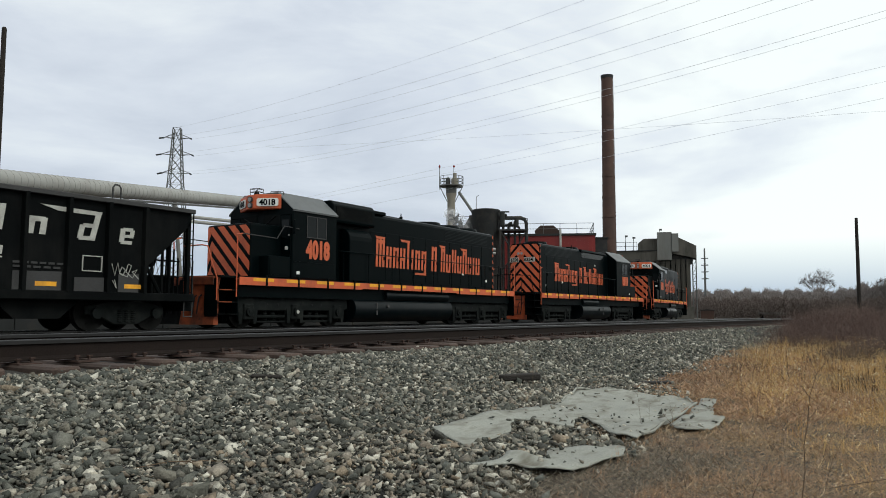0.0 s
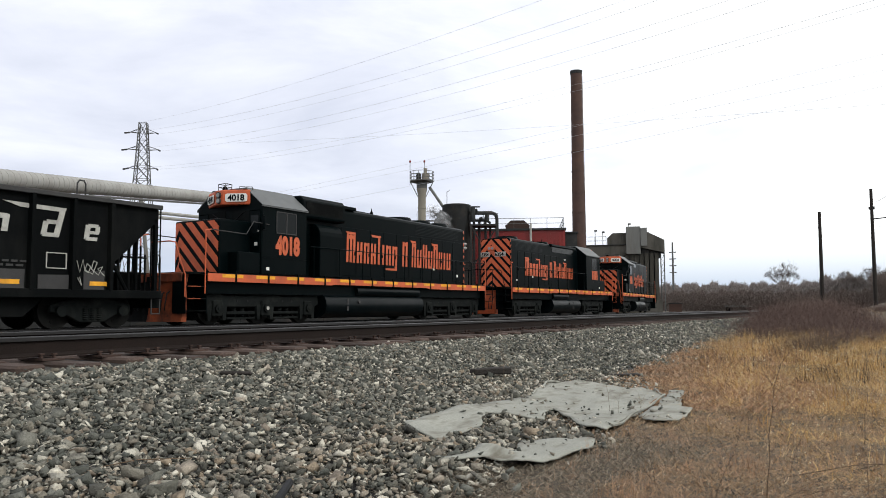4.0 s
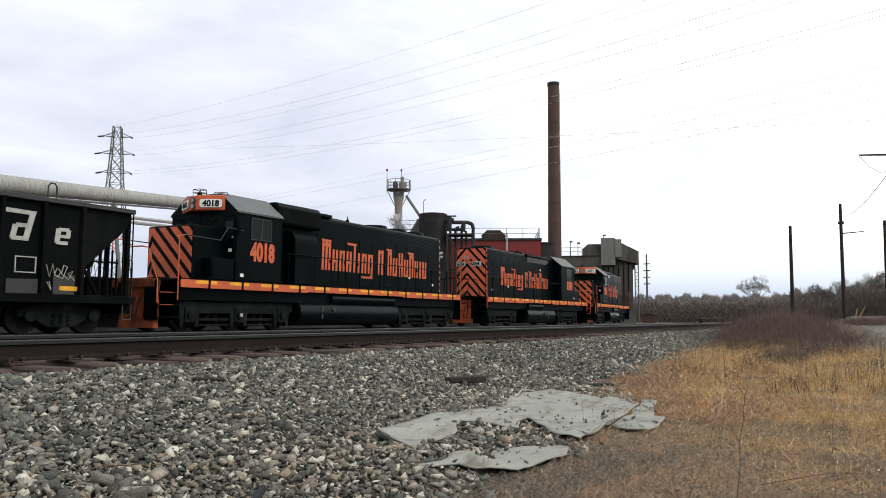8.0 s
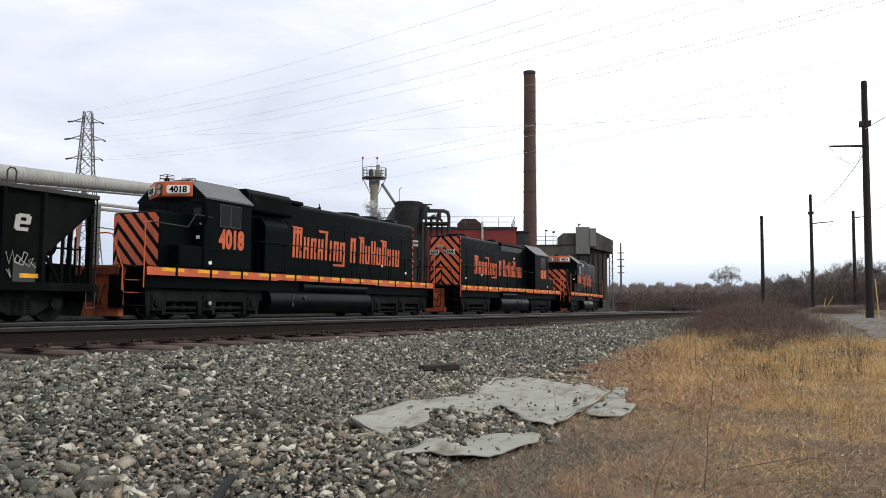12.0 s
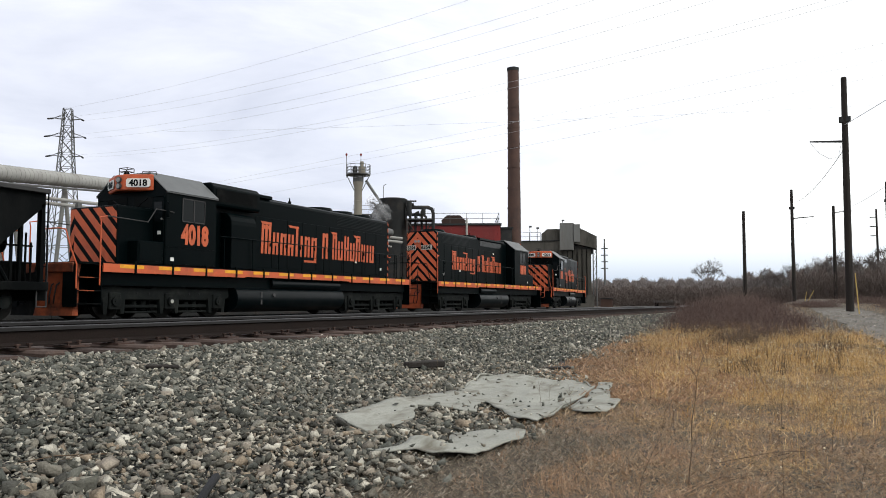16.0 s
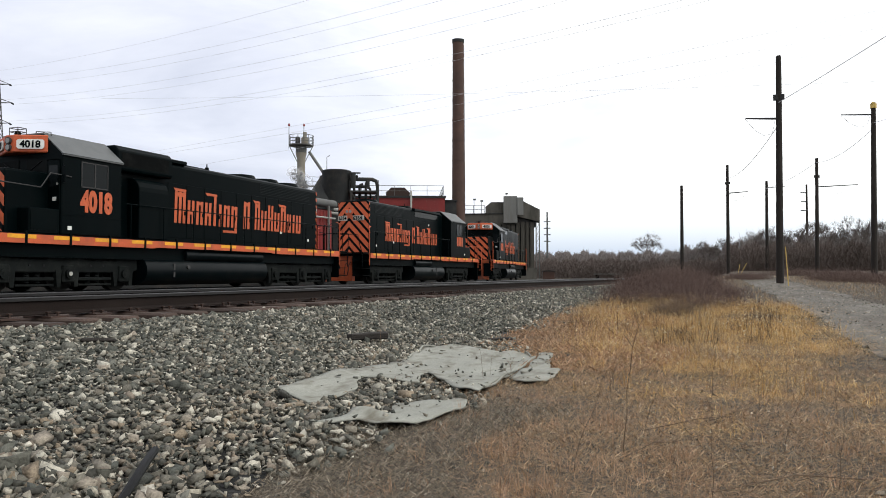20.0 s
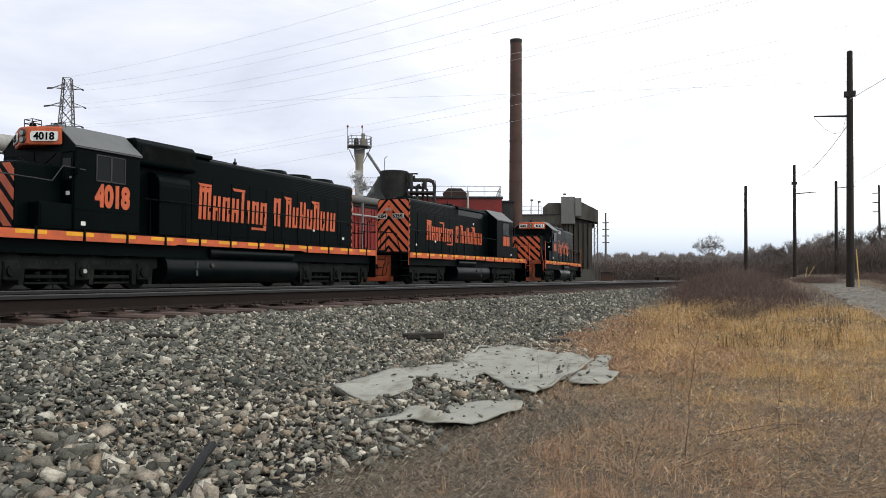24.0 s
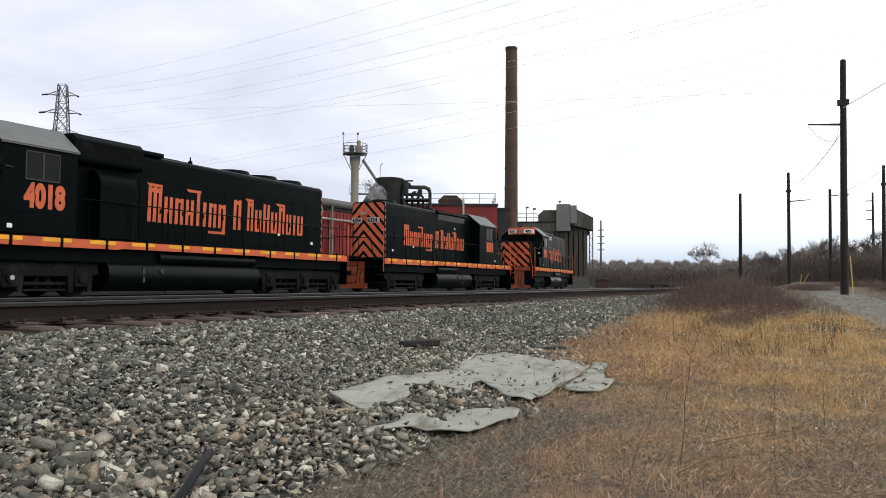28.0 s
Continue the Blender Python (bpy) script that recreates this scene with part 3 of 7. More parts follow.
def loco_truck(loco, x, offsets, side):
    half = offsets[-1]
    t = B()
    for s in (-1, 1):
        ya, yb = min(s * 1.00, s * 1.15), max(s * 1.00, s * 1.15)
        # cast frame: high rounded ends, a dip between the axles, a hump over each inner axle
        top = [(-half - 0.62, 0.62), (-half - 0.60, 0.92), (-half - 0.50, 1.06), (-half - 0.10, 1.08), (-half + 0.30, 0.93)]
        for o in offsets[1:-1]:
            top += [(o - 0.75, 0.92), (o - 0.30, 1.07), (o + 0.30, 1.07), (o + 0.75, 0.92)]
        top += [(half - 0.30, 0.93), (half + 0.10, 1.08), (half + 0.50, 1.06), (half + 0.60, 0.92), (half + 0.62, 0.62)]
        t.prism(top + [(half + 0.3, 0.54), (-half - 0.3, 0.54)], ya, yb)
    t.box(-half * 0.5, half * 0.5, -1.0, 1.0, 0.55, 0.95)
    tr = part("truck", t.bevel(0.03), M["truck"], loco, "cast truck frame under road grime", at=pose(x, 0, 0))
    for o in offsets:
        wheelset(tr, o, 0.508, 0.72)
        part("traction_motor", B().box(o - 0.52, o + 0.52, -0.66, 0.66, 0.14, 0.98).bevel(0.08), M["truck"], tr)
        for s in (-1, 1):
            j = B().box(o - 0.20, o + 0.20, min(s * 1.08, s * 1.22), max(s * 1.08, s * 1.22), 0.26, 0.76).bevel(0.03)
            part("journal_box", j, M["truck"], tr)
            part("journal_cap", B().rod((o, s * 1.2, 0.51), (o, s * 1.29, 0.51), 0.14, n=12), M["truck"], tr, smooth=True)
            for dx in (-0.30, 0.30):
                part("pedestal_leg", B().prism([(o + dx - 0.10, 0.62), (o + dx + 0.10, 0.62), (o + dx + 0.06, 0.14), (o + dx - 0.06, 0.14)], min(s * 1.04, s * 1.17), max(s * 1.04, s * 1.17)), M["truck"], tr)
        cover = B().rod((o, side * 1.29, 0.51), (o, side * 1.305, 0.51), 0.062, n=12)
        part("journal_cover", cover, M["oldwhite" if o == 0 and x == 0 else "truck"], tr, "pale round journal cover" if o == 0 and x == 0 else "")
    for g in [(a + b2) / 2 for a, b2 in zip(offsets, offsets[1:])]:
        w = (offsets[1] - offsets[0]) / 2 - 0.42
        for sd in (-1, 1):
            ya, yb = min(sd * 1.03, sd * 1.13), max(sd * 1.03, sd * 1.13)
            for dx in (-0.17, 0.17):
                rings = []
                for k in range(5):
                    rings += [(0.07, 0.06 * k), (0.092, 0.06 * k + 0.015), (0.092, 0.06 * k + 0.03), (0.07, 0.06 * k + 0.045)]
                part("coil_spring", B().turned(rings, 9, (g + dx, sd * 0.97, 0.24)), M["truck"], tr)
            part("spring_plank", B().box(g - w, g + w, ya, yb, 0.16, 0.22).bevel(0.012), M["truck"], tr)
            part("equalizer_bar", B().box(g - w, g + w, ya, yb, 0.31, 0.41).bevel(0.02), M["truck"], tr)
            part("brake_cylinder", B().rod((g - 0.35, sd * 1.2, 1.03), (g + 0.3, sd * 1.2, 1.03), 0.10, n=10), M["truck"], tr, smooth=True)
            for dx in (-0.2, 0.25):
                part("frame_rivet", B().rod((g + dx, sd * 1.15, 0.74), (g + dx, sd * 1.165, 0.74), 0.035, n=8), M["rubber"], tr)
    return tr


def end_platform(loco, x, d, side, orange_plow=True):
    """Pilot, plow, coupler, hoses, steps and rails at one end; d = -1 or 1 points outwards."""
    X = lambda u: x + d * u      # u: metres outwards from the end of the side sill
    pl = B()
    if d < 0:
        pl.prism([(X(0.55), 1.56), (X(0.85), 1.56), (X(0.85), 1.30), (X(0.62), 1.26)], -1.35, 1.35)
    else:
        pl.prism([(X(0.05), 1.56), (X(0.42), 1.56), (X(0.42), 1.42), (X(0.1), 1.38)], -1.0, 1.0)
    part("anticlimber", pl.bevel(0.02), M["dirtyorange" if d < 0 else "black"], loco)
    plow = B()
    if d < 0:      # a swept plate on either side of the coupler, from the sill almost down to the rails
        # One wing is orange, the other takes the near-black underframe colour.
        for sd, m in ((-1, "dirtyorange"), (1, "under")):
            wing = B()
            for z0, z1, k0, k1 in ((0.12, 0.34, 1.14, 1.08), (0.34, 0.75, 1.08, 1.02), (0.75, 1.46, 1.02, 1.0)):
                lo = [(X(0.58), 0.0), (X(0.58), sd * 1.28), (X(0.68 * k0), sd * 1.28), (X(0.86 * k0), sd * 0.12), (X(0.86 * k0), 0.0)]
                hi = [(X(0.58), 0.0), (X(0.58), sd * 1.28), (X(0.68 * k1), sd * 1.28), (X(0.86 * k1), sd * 0.12), (X(0.86 * k1), 0.0)]
                a, b2 = [wing.bm.verts.new((*p, z0)) for p in lo], [wing.bm.verts.new((*p, z1)) for p in hi]
                wing.bm.faces.new(a)
                wing.bm.faces.new(b2)
                for q in range(5):
                    wing.bm.faces.new((a[q], a[(q + 1) % 5], b2[(q + 1) % 5], b2[q]))
            part("pilot_plow", wing, M[m], loco, "orange pilot plow, scuffed and dirty" if sd < 0 else "plow wing in the near-black underframe colour")
    else:
        plow.box(min(X(0.08), X(0.38)), max(X(0.08), X(0.38)), -0.66, 0.66, 0.16, 1.46)
        part("pilot_plow", plow.bevel(0.02), M["orange"], loco, "orange pilot plow, scuffed and dirty")
    c = B()
    c.box(min(X(0.6), X(1.35)), max(X(0.6), X(1.35)), -0.11, 0.11, 0.76, 0.98)
    c.prism([(X(1.25), -0.17), (X(1.6), -0.2), (X(1.68), 0.0), (X(1.55), 0.12), (X(1.3), 0.17)], 0.70, 1.03, axis="z")
    part("coupler", c.bevel(0.02), M["under"], loco)
    for yy in (-0.75, -0.55, 0.55, 0.75):
        part("air_hose", B().tube([(X(0.66), yy, 1.08), (X(0.86), yy, 0.95), (X(0.92), yy, 0.65), (X(0.88), yy * 0.9, 0.45)], 0.022, 6), M["rubber"], loco)
    for s in (-1, 1):
        well = B()
        for u in (0.02, 0.80) if d < 0 else (0.02,):
            well.box(min(X(u), X(u + 0.02)), max(X(u), X(u + 0.02)), min(s * 0.95, s * 1.5), max(s * 0.95, s * 1.5), 0.36, 1.5)
        well.box(min(X(0.02), X(0.82)), max(X(0.02), X(0.82)), min(s * 0.93, s * 0.96), max(s * 0.93, s * 0.96), 0.4, 1.55)
        part("step_well", well, M["black"], loco)
        for k, z in enumerate((0.42, 0.78, 1.14, 1.52)):
            tread = B().box(min(X(0.04), X(0.80)), max(X(0.04), X(0.80)), min(s * 1.0, s * 1.5), max(s * 1.0, s * 1.5), z, z + 0.03)
            part("step_tread", tread, M["under"], loco)
            nose = B().box(min(X(0.28), X(0.74)), max(X(0.28), X(0.74)), min(s * 1.5, s * 1.512), max(s * 1.5, s * 1.512), z + 0.005, z + 0.03)
            part("tread_edge", nose, M["dirtyorange" if d < 0 and 0.5 < z < 1.3 else "under"], loco, "thin painted tread edge")
        yy = s * 1.5
        part("grab_rail", B().tube([(X(0.84), yy, 0.85), (X(0.84), yy, 1.5), (X(1.0), yy * 0.96, 1.95), (X(1.12), yy * 0.93, 2.42), (X(1.16), yy * 0.8, 2.46), (X(1.16), s * 0.35, 2.46)], 0.021), M["orange" if d < 0 else "black"], loco, "painted bent grab rail")
        part("grab_rail", B().tube([(X(0.1), yy, 0.95), (X(0.1), yy, 2.72), (X(0.14), yy * 0.99, 2.84), (X(-0.14), yy * 0.97, 2.90)], 0.021), M["orange"], loco, "painted upright grab rail")
        ch = B().tube([(X(1.14), s * 0.35, 1.5), (X(1.14), s * 0.35, 2.9), (X(1.1), s * 0.5, 2.95), (X(1.1), s * 0.55, 1.5)], 0.02)
        part("platform_post", ch, M["black"], loco)
    deck = B().box(min(X(-1.4), X(0.75)), max(X(-1.4), X(0.75)), -1.5, 1.5, 1.53, 1.585)
    part("end_deck", deck, M["black"], loco)


def fan(loco, x, z, r):
    b = B().turned([(r + 0.06, 0), (r + 0.06, 0.05), (r, 0.16), (r - 0.05, 0.16), (r - 0.07, 0.07)], 24, (x, 0, z))
    f = part("fan_housing", b, M["black"], loco, "round radiator fan housing on the hood roof")
    g = B()
    for k in range(8):
        a = math.pi * k / 8
        g.rod((x - math.cos(a) * r, -math.sin(a) * r, z + 0.15), (x + math.cos(a) * r, math.sin(a) * r, z + 0.15), 0.012, n=5)
    g.rod((x, 0, z + 0.08), (x, 0, z + 0.17), 0.12, n=12)
    part("fan_grille", g, M["under"], f)


def locomotive(label, tc, offsets, cab, hood_end, ends, side, number, tank, text, big=True, board_number=None, nose_length=1.36):
    """x = 0 at the front truck's centre, the nose towards -x; side: the y sign of the flank that carries the lettering seen."""
    lo = thing("locomotive", label, "locomotive", group="diesel locomotives of the train")
    c0, c1 = cab
    f0, f1 = ends
    hw = 0.92
    # frame, sill, walkway
    core = B().box(f0 + 0.1, f1 - 0.1, -1.3, 1.3, 0.96, 1.5)
    part("underframe", core, M["black"], lo)
    part("walkway", B().box(f0 + 0.01, f1 - 0.01, -1.49, 1.49, 1.565, 1.60), M["black"], lo)
    for s in (-1, 1):
        sill = B()
        ya, yb = min(s * 1.46, s * 1.52), max(s * 1.46, s * 1.52)
        sill.prism([(f0, 1.325), (c1 + 1.4, 1.325), (c1 + 1.5, 1.355), (tank[1] + 0.3, 1.355), (tank[1] + 0.4, 1.315), (f1, 1.315), (f1, 1.565), (f0, 1.565)], ya, yb)
        so = part("side_sill", sill, M["orange"], lo, "orange side sill with yellow reflective strips")
        x = f0 + 0.55
        while x < f1 - 0.7:
            st = B().box(x, x + 0.86, min(s * 1.52, s * 1.526), max(s * 1.52, s * 1.526), 1.45, 1.555)
            part("reflective_strip", st, M["yellow"], so)
            x += 1.42
        x = f0 + 1.1
        while x < f1 - 0.3:
            part("rail_bracket", B().box(x - 0.035, x + 0.035, min(s * 1.5, s * 1.545), max(s * 1.5, s * 1.545), 1.30, 1.66), M["black"], so)
            x += 1.42
    # short hood
    n0 = c0 - nose_length
    nw = 1.03
    nose = B().box(n0, c0, -nw, nw, 1.60, 3.34).bevel(0.07, 2)
    nz = part("short_hood", nose, M["black"], lo, "low black nose with slanting orange stripes")
    face = [(-nw + 0.04, 1.62), (nw - 0.04, 1.62), (nw - 0.04, 3.28), (-nw + 0.04, 3.28)]
    # the stripes turn the other way on the far quarter of the front
    for s, panel in ((1, clip(face, 1, 0, 0.80)), (-1, clip(face, -1, 0, -0.80))):
        ang = 90 + (44 if s > 0 else -62)
        for p in bands(panel, ang, 0.36, 0.215, 0.02 + math.cos(radians(ang)) * 0.80):
            part("stripe", B().prism(p, n0 - 0.008, n0 + 0.004, axis="x"), M["orange"], nz)
    for s in (-1, 1):
        bx = part("battery_box", B().box(c0 - 0.98, c0 - 0.02, min(s * 0.95, s * 1.47), max(s * 0.95, s * 1.47), 1.60, 2.30).bevel(0.025), M["black"], lo, "black equipment box beside the nose")
        part("box_lid", B().box(c0 - 0.94, c0 - 0.06, min(s * 1.47, s * 1.485), max(s * 1.47, s * 1.485), 1.70, 2.22), M["black"], bx)
    # cab
    prof = [(-1.52, 1.60), (-1.52, 3.88), (-0.80, 4.46), (0.80, 4.46), (1.52, 3.88), (1.52, 1.60)]
    cb = part("cab", B().prism(prof, c0, c1, axis="x").bevel(0.03), M["black"], lo, "black steel cab")
    for s in (-1, 1):
        rf = [(s * 1.545, 3.86), (s * 0.78, 4.475), (s * 0.78, 4.515), (s * 1.565, 3.88)]
        part("cab_roof_panel", B().prism(rf, c0 - 0.02, c1 + 0.03, axis="x"), M["roofgrey"], cb, "grey sloping roof panel of the cab")
        part("rain_gutter", B().box(c0, c1, min(s * 1.52, s * 1.58), max(s * 1.52, s * 1.58), 3.83, 3.86), M["roofgrey"], cb)
        wx = c0 + 0.68
        win = part("side_window", B().box(wx, wx + 0.92, min(s * 1.50, s * 1.528), max(s * 1.50, s * 1.528), 3.02, 3.70), M["glass"], cb)
        fr = B()
        for a, b2 in ((wx - 0.03, wx), (wx + 0.44, wx + 0.49), (wx + 0.92, wx + 0.95)):
            fr.box(a, b2, min(s * 1.5, s * 1.54), max(s * 1.5, s * 1.54), 3.0, 3.72)
        fr.box(wx - 0.03, wx + 0.95, min(s * 1.5, s * 1.54), max(s * 1.5, s * 1.54), 2.985, 3.02)
        fr.box(wx - 0.03, wx + 0.95, min(s * 1.5, s * 1.54), max(s * 1.5, s * 1.54), 3.70, 3.73)
        part("window_frame", fr, M["patch"], win, "thin grey window frame")
        seam = B().box(c0 + 0.02, c1, min(s * 1.515, s * 1.535), max(s * 1.515, s * 1.535), 2.16, 2.185)
        seam.box(c0 + 0.15, c1, min(s * 1.515, s * 1.53), max(s * 1.515, s * 1.53), 1.66, 1.68)
        part("cab_seam", seam, M["black"], cb)
    part("cab_roof_top", B().box(c0, c1, -0.79, 0.79, 4.465, 4.51), M["roofgrey"], cb)
    cap = B().prism([(c0 + 0.01, -1.00), (c0 - 0.03, -0.97), (c0 - 0.45, -0.18), (c0 - 0.45, 0.18), (c0 - 0.03, 0.97), (c0 + 0.01, 1.00)], 3.92, 4.42, axis="z")
    cp = part("number_board_housing", cap.bevel(0.03), M["orange"], cb, "orange housing for number boards and headlight")
    for s in (-1, 1):
        ang = math.degrees(math.atan2(0.42, 0.79))
        m = pose(c0 - 0.252, s * 0.59, 4.15, 90, 0, -90 - s * ang)
        bd = B()
        bd.prism([(-0.37, -0.09), (-0.325, -0.135), (0.325, -0.135), (0.37, -0.09), (0.37, 0.09), (0.325, 0.135), (-0.325, 0.135), (-0.37, 0.09)], 0.0, 0.03, axis="z")
        bo = part("number_board", bd, M["white"], cb, "white number board with black figures", at=m)
        words(number, 0.21, 0.56, M["black"], bo, "board_number", pose(0, 0, 0.034))
    hl = B()
    for z in (4.06, 4.25):
        hl.rod((c0 - 0.44, 0, z), (c0 - 0.51, 0, z), 0.10, n=14)
    h = part("headlight", hl, M["patch"], cb)
    for z in (4.06, 4.25):
        part("headlight_lens", B().rod((c0 - 0.51, 0, z), (c0 - 0.52, 0, z), 0.075, n=14), M["lens"], h)
    for s in (-1, 1):
        w = B().prism([(s * 0.16, 3.42), (s * 1.12, 3.42), (s * 1.12, 3.72), (s * 0.16, 3.78)], c0 - 0.015, c0 + 0.01, axis="x")
        ws = part("windshield", w, M["shadeglass"], cb)
        part("wiper", B().tube([(c0 - 0.03, s * 0.3, 3.45), (c0 - 0.035, s * 0.75, 3.7)], 0.012, 5), M["rubber"], ws)
        dr = B().box(c0 - 0.02, c0, min(s * 0.97, s * 1.46), max(s * 0.97, s * 1.46), 1.66, 3.72).bevel(0.03)
        d = part("cab_door", dr, M["black"], cb)
        part("door_window", B().box(c0 - 0.03, c0 - 0.015, min(s * 1.05, s * 1.38), max(s * 1.05, s * 1.38), 2.95, 3.55), M["glass"], d)
        mk = part("marker_light", B().rod((c0 - 0.02, s * 1.38, 3.02), (c0 - 0.05, s * 1.38, 3.02), 0.035, n=10), M["lens"], cb)
        part("notice_plate", B().box(c0 - 0.03, c0 - 0.018, min(s * 1.2, s * 1.34), max(s * 1.2, s * 1.34), 2.55, 2.66), M["white"], d, "small white notice plate")
    # beacon cage and horn on the cab roof
    cage = B()
    for a in range(4):
        px, py = c0 - 0.14 + 0.19 * math.cos(a * math.pi / 2 + 0.78), 0.06 + 0.24 * math.sin(a * math.pi / 2 + 0.78)
        cage.rod((px, py, 4.41), (px, py, 4.66), 0.012, n=5)
    for z in (4.55, 4.66):
        cage.tube([(c0 - 0.14 + 0.19 * math.cos(a * math.pi / 2 + 0.78), 0.06 + 0.24 * math.sin(a * math.pi / 2 + 0.78), z) for a in (0, 1, 2, 3, 0)], 0.012, 5)
    part("beacon_cage", cage, M["patch"], cb, "wire cage round the roof beacon")
    part("beacon", B().turned([(0.09, 0), (0.09, 0.1), (0.06, 0.16)], 12, (c0 - 0.14, 0.06, 4.42)), M["under"], cb)
    part("roof_grab_iron", B().tube([(c0 + 0.1, -0.35, 4.5), (c0 + 0.1, -0.38, 4.58), (c0 + 0.1, -0.95, 4.52), (c0 + 0.1, -0.97, 4.42)], 0.014, 5), M["patch"], cb)
    # long hood
    h0, h1 = c1, hood_end
    top = 4.33
    hp = [(-hw, 1.60), (-hw, top - 0.16), (-hw + 0.05, top - 0.06), (-hw + 0.17, top), (hw - 0.17, top), (hw - 0.05, top - 0.06), (hw, top - 0.16), (hw, 1.60)]
    hd = part("long_hood", B().prism(hp, h0, h1, axis="x").bevel(0.02), M["black"], lo, "black engine hood with painted orange lettering")
    n = int((h1 - h0 - 2.8) / 0.93)
    for s in (-1, 1):
        for i in range(n):
            x = h0 + 2.6 + i * 0.93
            door = B().box(x + 0.02, x + 0.90, min(s * hw, s * (hw + 0.014)), max(s * hw, s * (hw + 0.014)), 1.75, 3.62).bevel(0.008)
            dd = part("hood_door", door, M["black"], hd)
            if s == side:
                part("door_latch", B().box(x + 0.80, x + 0.86, min(s * (hw + 0.01), s * (hw + 0.04)), max(s * (hw + 0.01), s * (hw + 0.04)), 2.55, 2.68), M["under"], dd)
        vent = B()
        for k in range(7):
            z = 3.72 + k * 0.065
            vent.prism([(s * hw, z), (s * (hw + 0.008), z - 0.01), (s * (hw + 0.008), z), (s * hw, z + 0.02)], h1 - 4.3, h1 - 0.6, axis="x")
        part("radiator_louvre", vent, M["black"], hd)
    if big:
        ub = B().prism([(-1.22, 3.70), (-1.25, 3.80), (-1.25, 4.34), (-1.1, 4.50), (1.1, 4.50), (1.25, 4.34), (1.25, 3.80), (1.22, 3.70)], h0 + 0.10, h0 + 2.48, axis="x").bevel(0.03)
        part("air_intake_box", ub, M["black"], hd, "black intake box over the hood behind the cab")
        part("intake_screen", B().box(h0 + 0.25, h0 + 2.3, min(side * 1.25, side * 1.262), max(side * 1.25, side * 1.262), 3.86, 4.28), M["under"], hd)
        part("roof_hatch", B().box(h0 + 2.5, h0 + 3.55, -0.95, 0.95, 4.30, 4.44).bevel(0.03), M["black"], hd)
        part("roof_hatch", B().box(h0 + 3.7, h0 + 4.6, -0.6, 0.6, 4.32, 4.40).bevel(0.03), M["black"], hd)
    else:
        # A flat dark panel stands in for the shade inside the radiator recess.
        part("radiator_opening", B().box(h0 + 0.9, h0 + 4.3, min(side * hw, side * (hw + 0.02)), max(side * hw, side * (hw + 0.02)), 3.86, 4.18), M["glass"], hd)
        part("radiator_flare", B().prism([(side * hw, 4.16), (side * (hw + 0.13), 4.22), (side * (hw + 0.11), 4.33), (side * (hw - 0.1), 4.36)], h0 + 0.6, h0 + 4.5, axis="x"), M["black"], hd)
    for s in (-1, 1) if big else ():
        pts = [(s * hw, 1.62), (s * 1.42, 1.62), (s * 1.42, 3.12), (s * 1.40, 3.26), (s * 1.33, 3.40), (s * 1.22, 3.50), (s * 1.08, 3.55), (s * hw, 3.56)]
        part("blower_duct", B().prism(pts, h0 + 0.82, h0 + 2.12, axis="x").bevel(0.02), M["black"], hd, "round-topped blower duct on the hood side")
    for fx in ((h1 - 4.45, h1 - 2.85, h1 - 1.3) if big else (h1 - 5.6, h1 - 1.3)):
        fan(lo, fx, top, 0.62)
    part("exhaust_stack", B().box(h0 + 5.0, h0 + 5.5, -0.2, 0.2, top - 0.02, top + 0.14), M["under"], hd)
    part("roof_antenna", B().turned([(0.07, 0), (0.07, 0.12), (0.025, 0.14), (0.02, 0.26)], 10, (h0 + 5.0, side * 0.6, top - 0.01)), M["under"], hd)
    for s in (-1, 1):
        lift = B().box(h1 - 0.5, h1 - 0.42, s * 0.3 - 0.04, s * 0.3 + 0.04, top, top + 0.06)
        part("lifting_eye", lift, M["black"], hd)
    # rear face of the long hood
    rear = [(-hw + 0.04, 1.64), (hw - 0.04, 1.64), (hw - 0.04, 4.12), (hw - 0.16, 4.27), (-hw + 0.16, 4.27), (-hw + 0.04, 4.12)]
    apex = -0.26
    for s in (-1, 1):
        halfp = clip(rear, s, 0, s * apex)
        for p in bands(halfp, 90 + s * 46, 0.345, 0.215, math.cos(radians(90 + s * 46)) * apex):
            part("stripe", B().prism(p, h1 - 0.002, h1 + 0.008, axis="x"), M["orange"], hd, "orange chevron stripe")
        m = pose(h1 + 0.05, 0.26 if s > 0 else -0.62, 3.43, 90, 0, 90 - s * 8)
        bo = part("number_board", B().box(-0.37 if s > 0 else -0.26, 0.37 if s > 0 else 0.26, -0.13, 0.13, -0.08, 0.0), M["oldwhite"], hd, "white number board with black figures", at=m)
        if board_number:
            words(board_number, 0.2, 0.58 if s > 0 else 0.42, M["black"], bo, "board_number", pose(0, 0, 0.003))
    for k in range(9):      # the stripes turn the corner onto the flanks
        for s in (-1, 1):
            part("corner_stripe", B().prism([(h1 - 0.07, 1.72 + 0.30 * k), (h1 - 0.004, 1.66 + 0.30 * k), (h1 - 0.004, 1.80 + 0.30 * k), (h1 - 0.07, 1.86 + 0.30 * k)], min(s * hw, s * (hw + 0.006)), max(s * hw, s * (hw + 0.006))), M["orange"], hd)
    rl = part("rear_headlight", B().box(h1, h1 + 0.05, apex - 0.22, apex + 0.22, 3.64, 3.90).bevel(0.02), M["orange"], hd)
    for s in (-1, 1):
        part("headlight_lens", B().rod((h1 + 0.05, apex + s * 0.1, 3.77), (h1 + 0.075, apex + s * 0.1, 3.77), 0.075, n=12), M["lens"], rl)
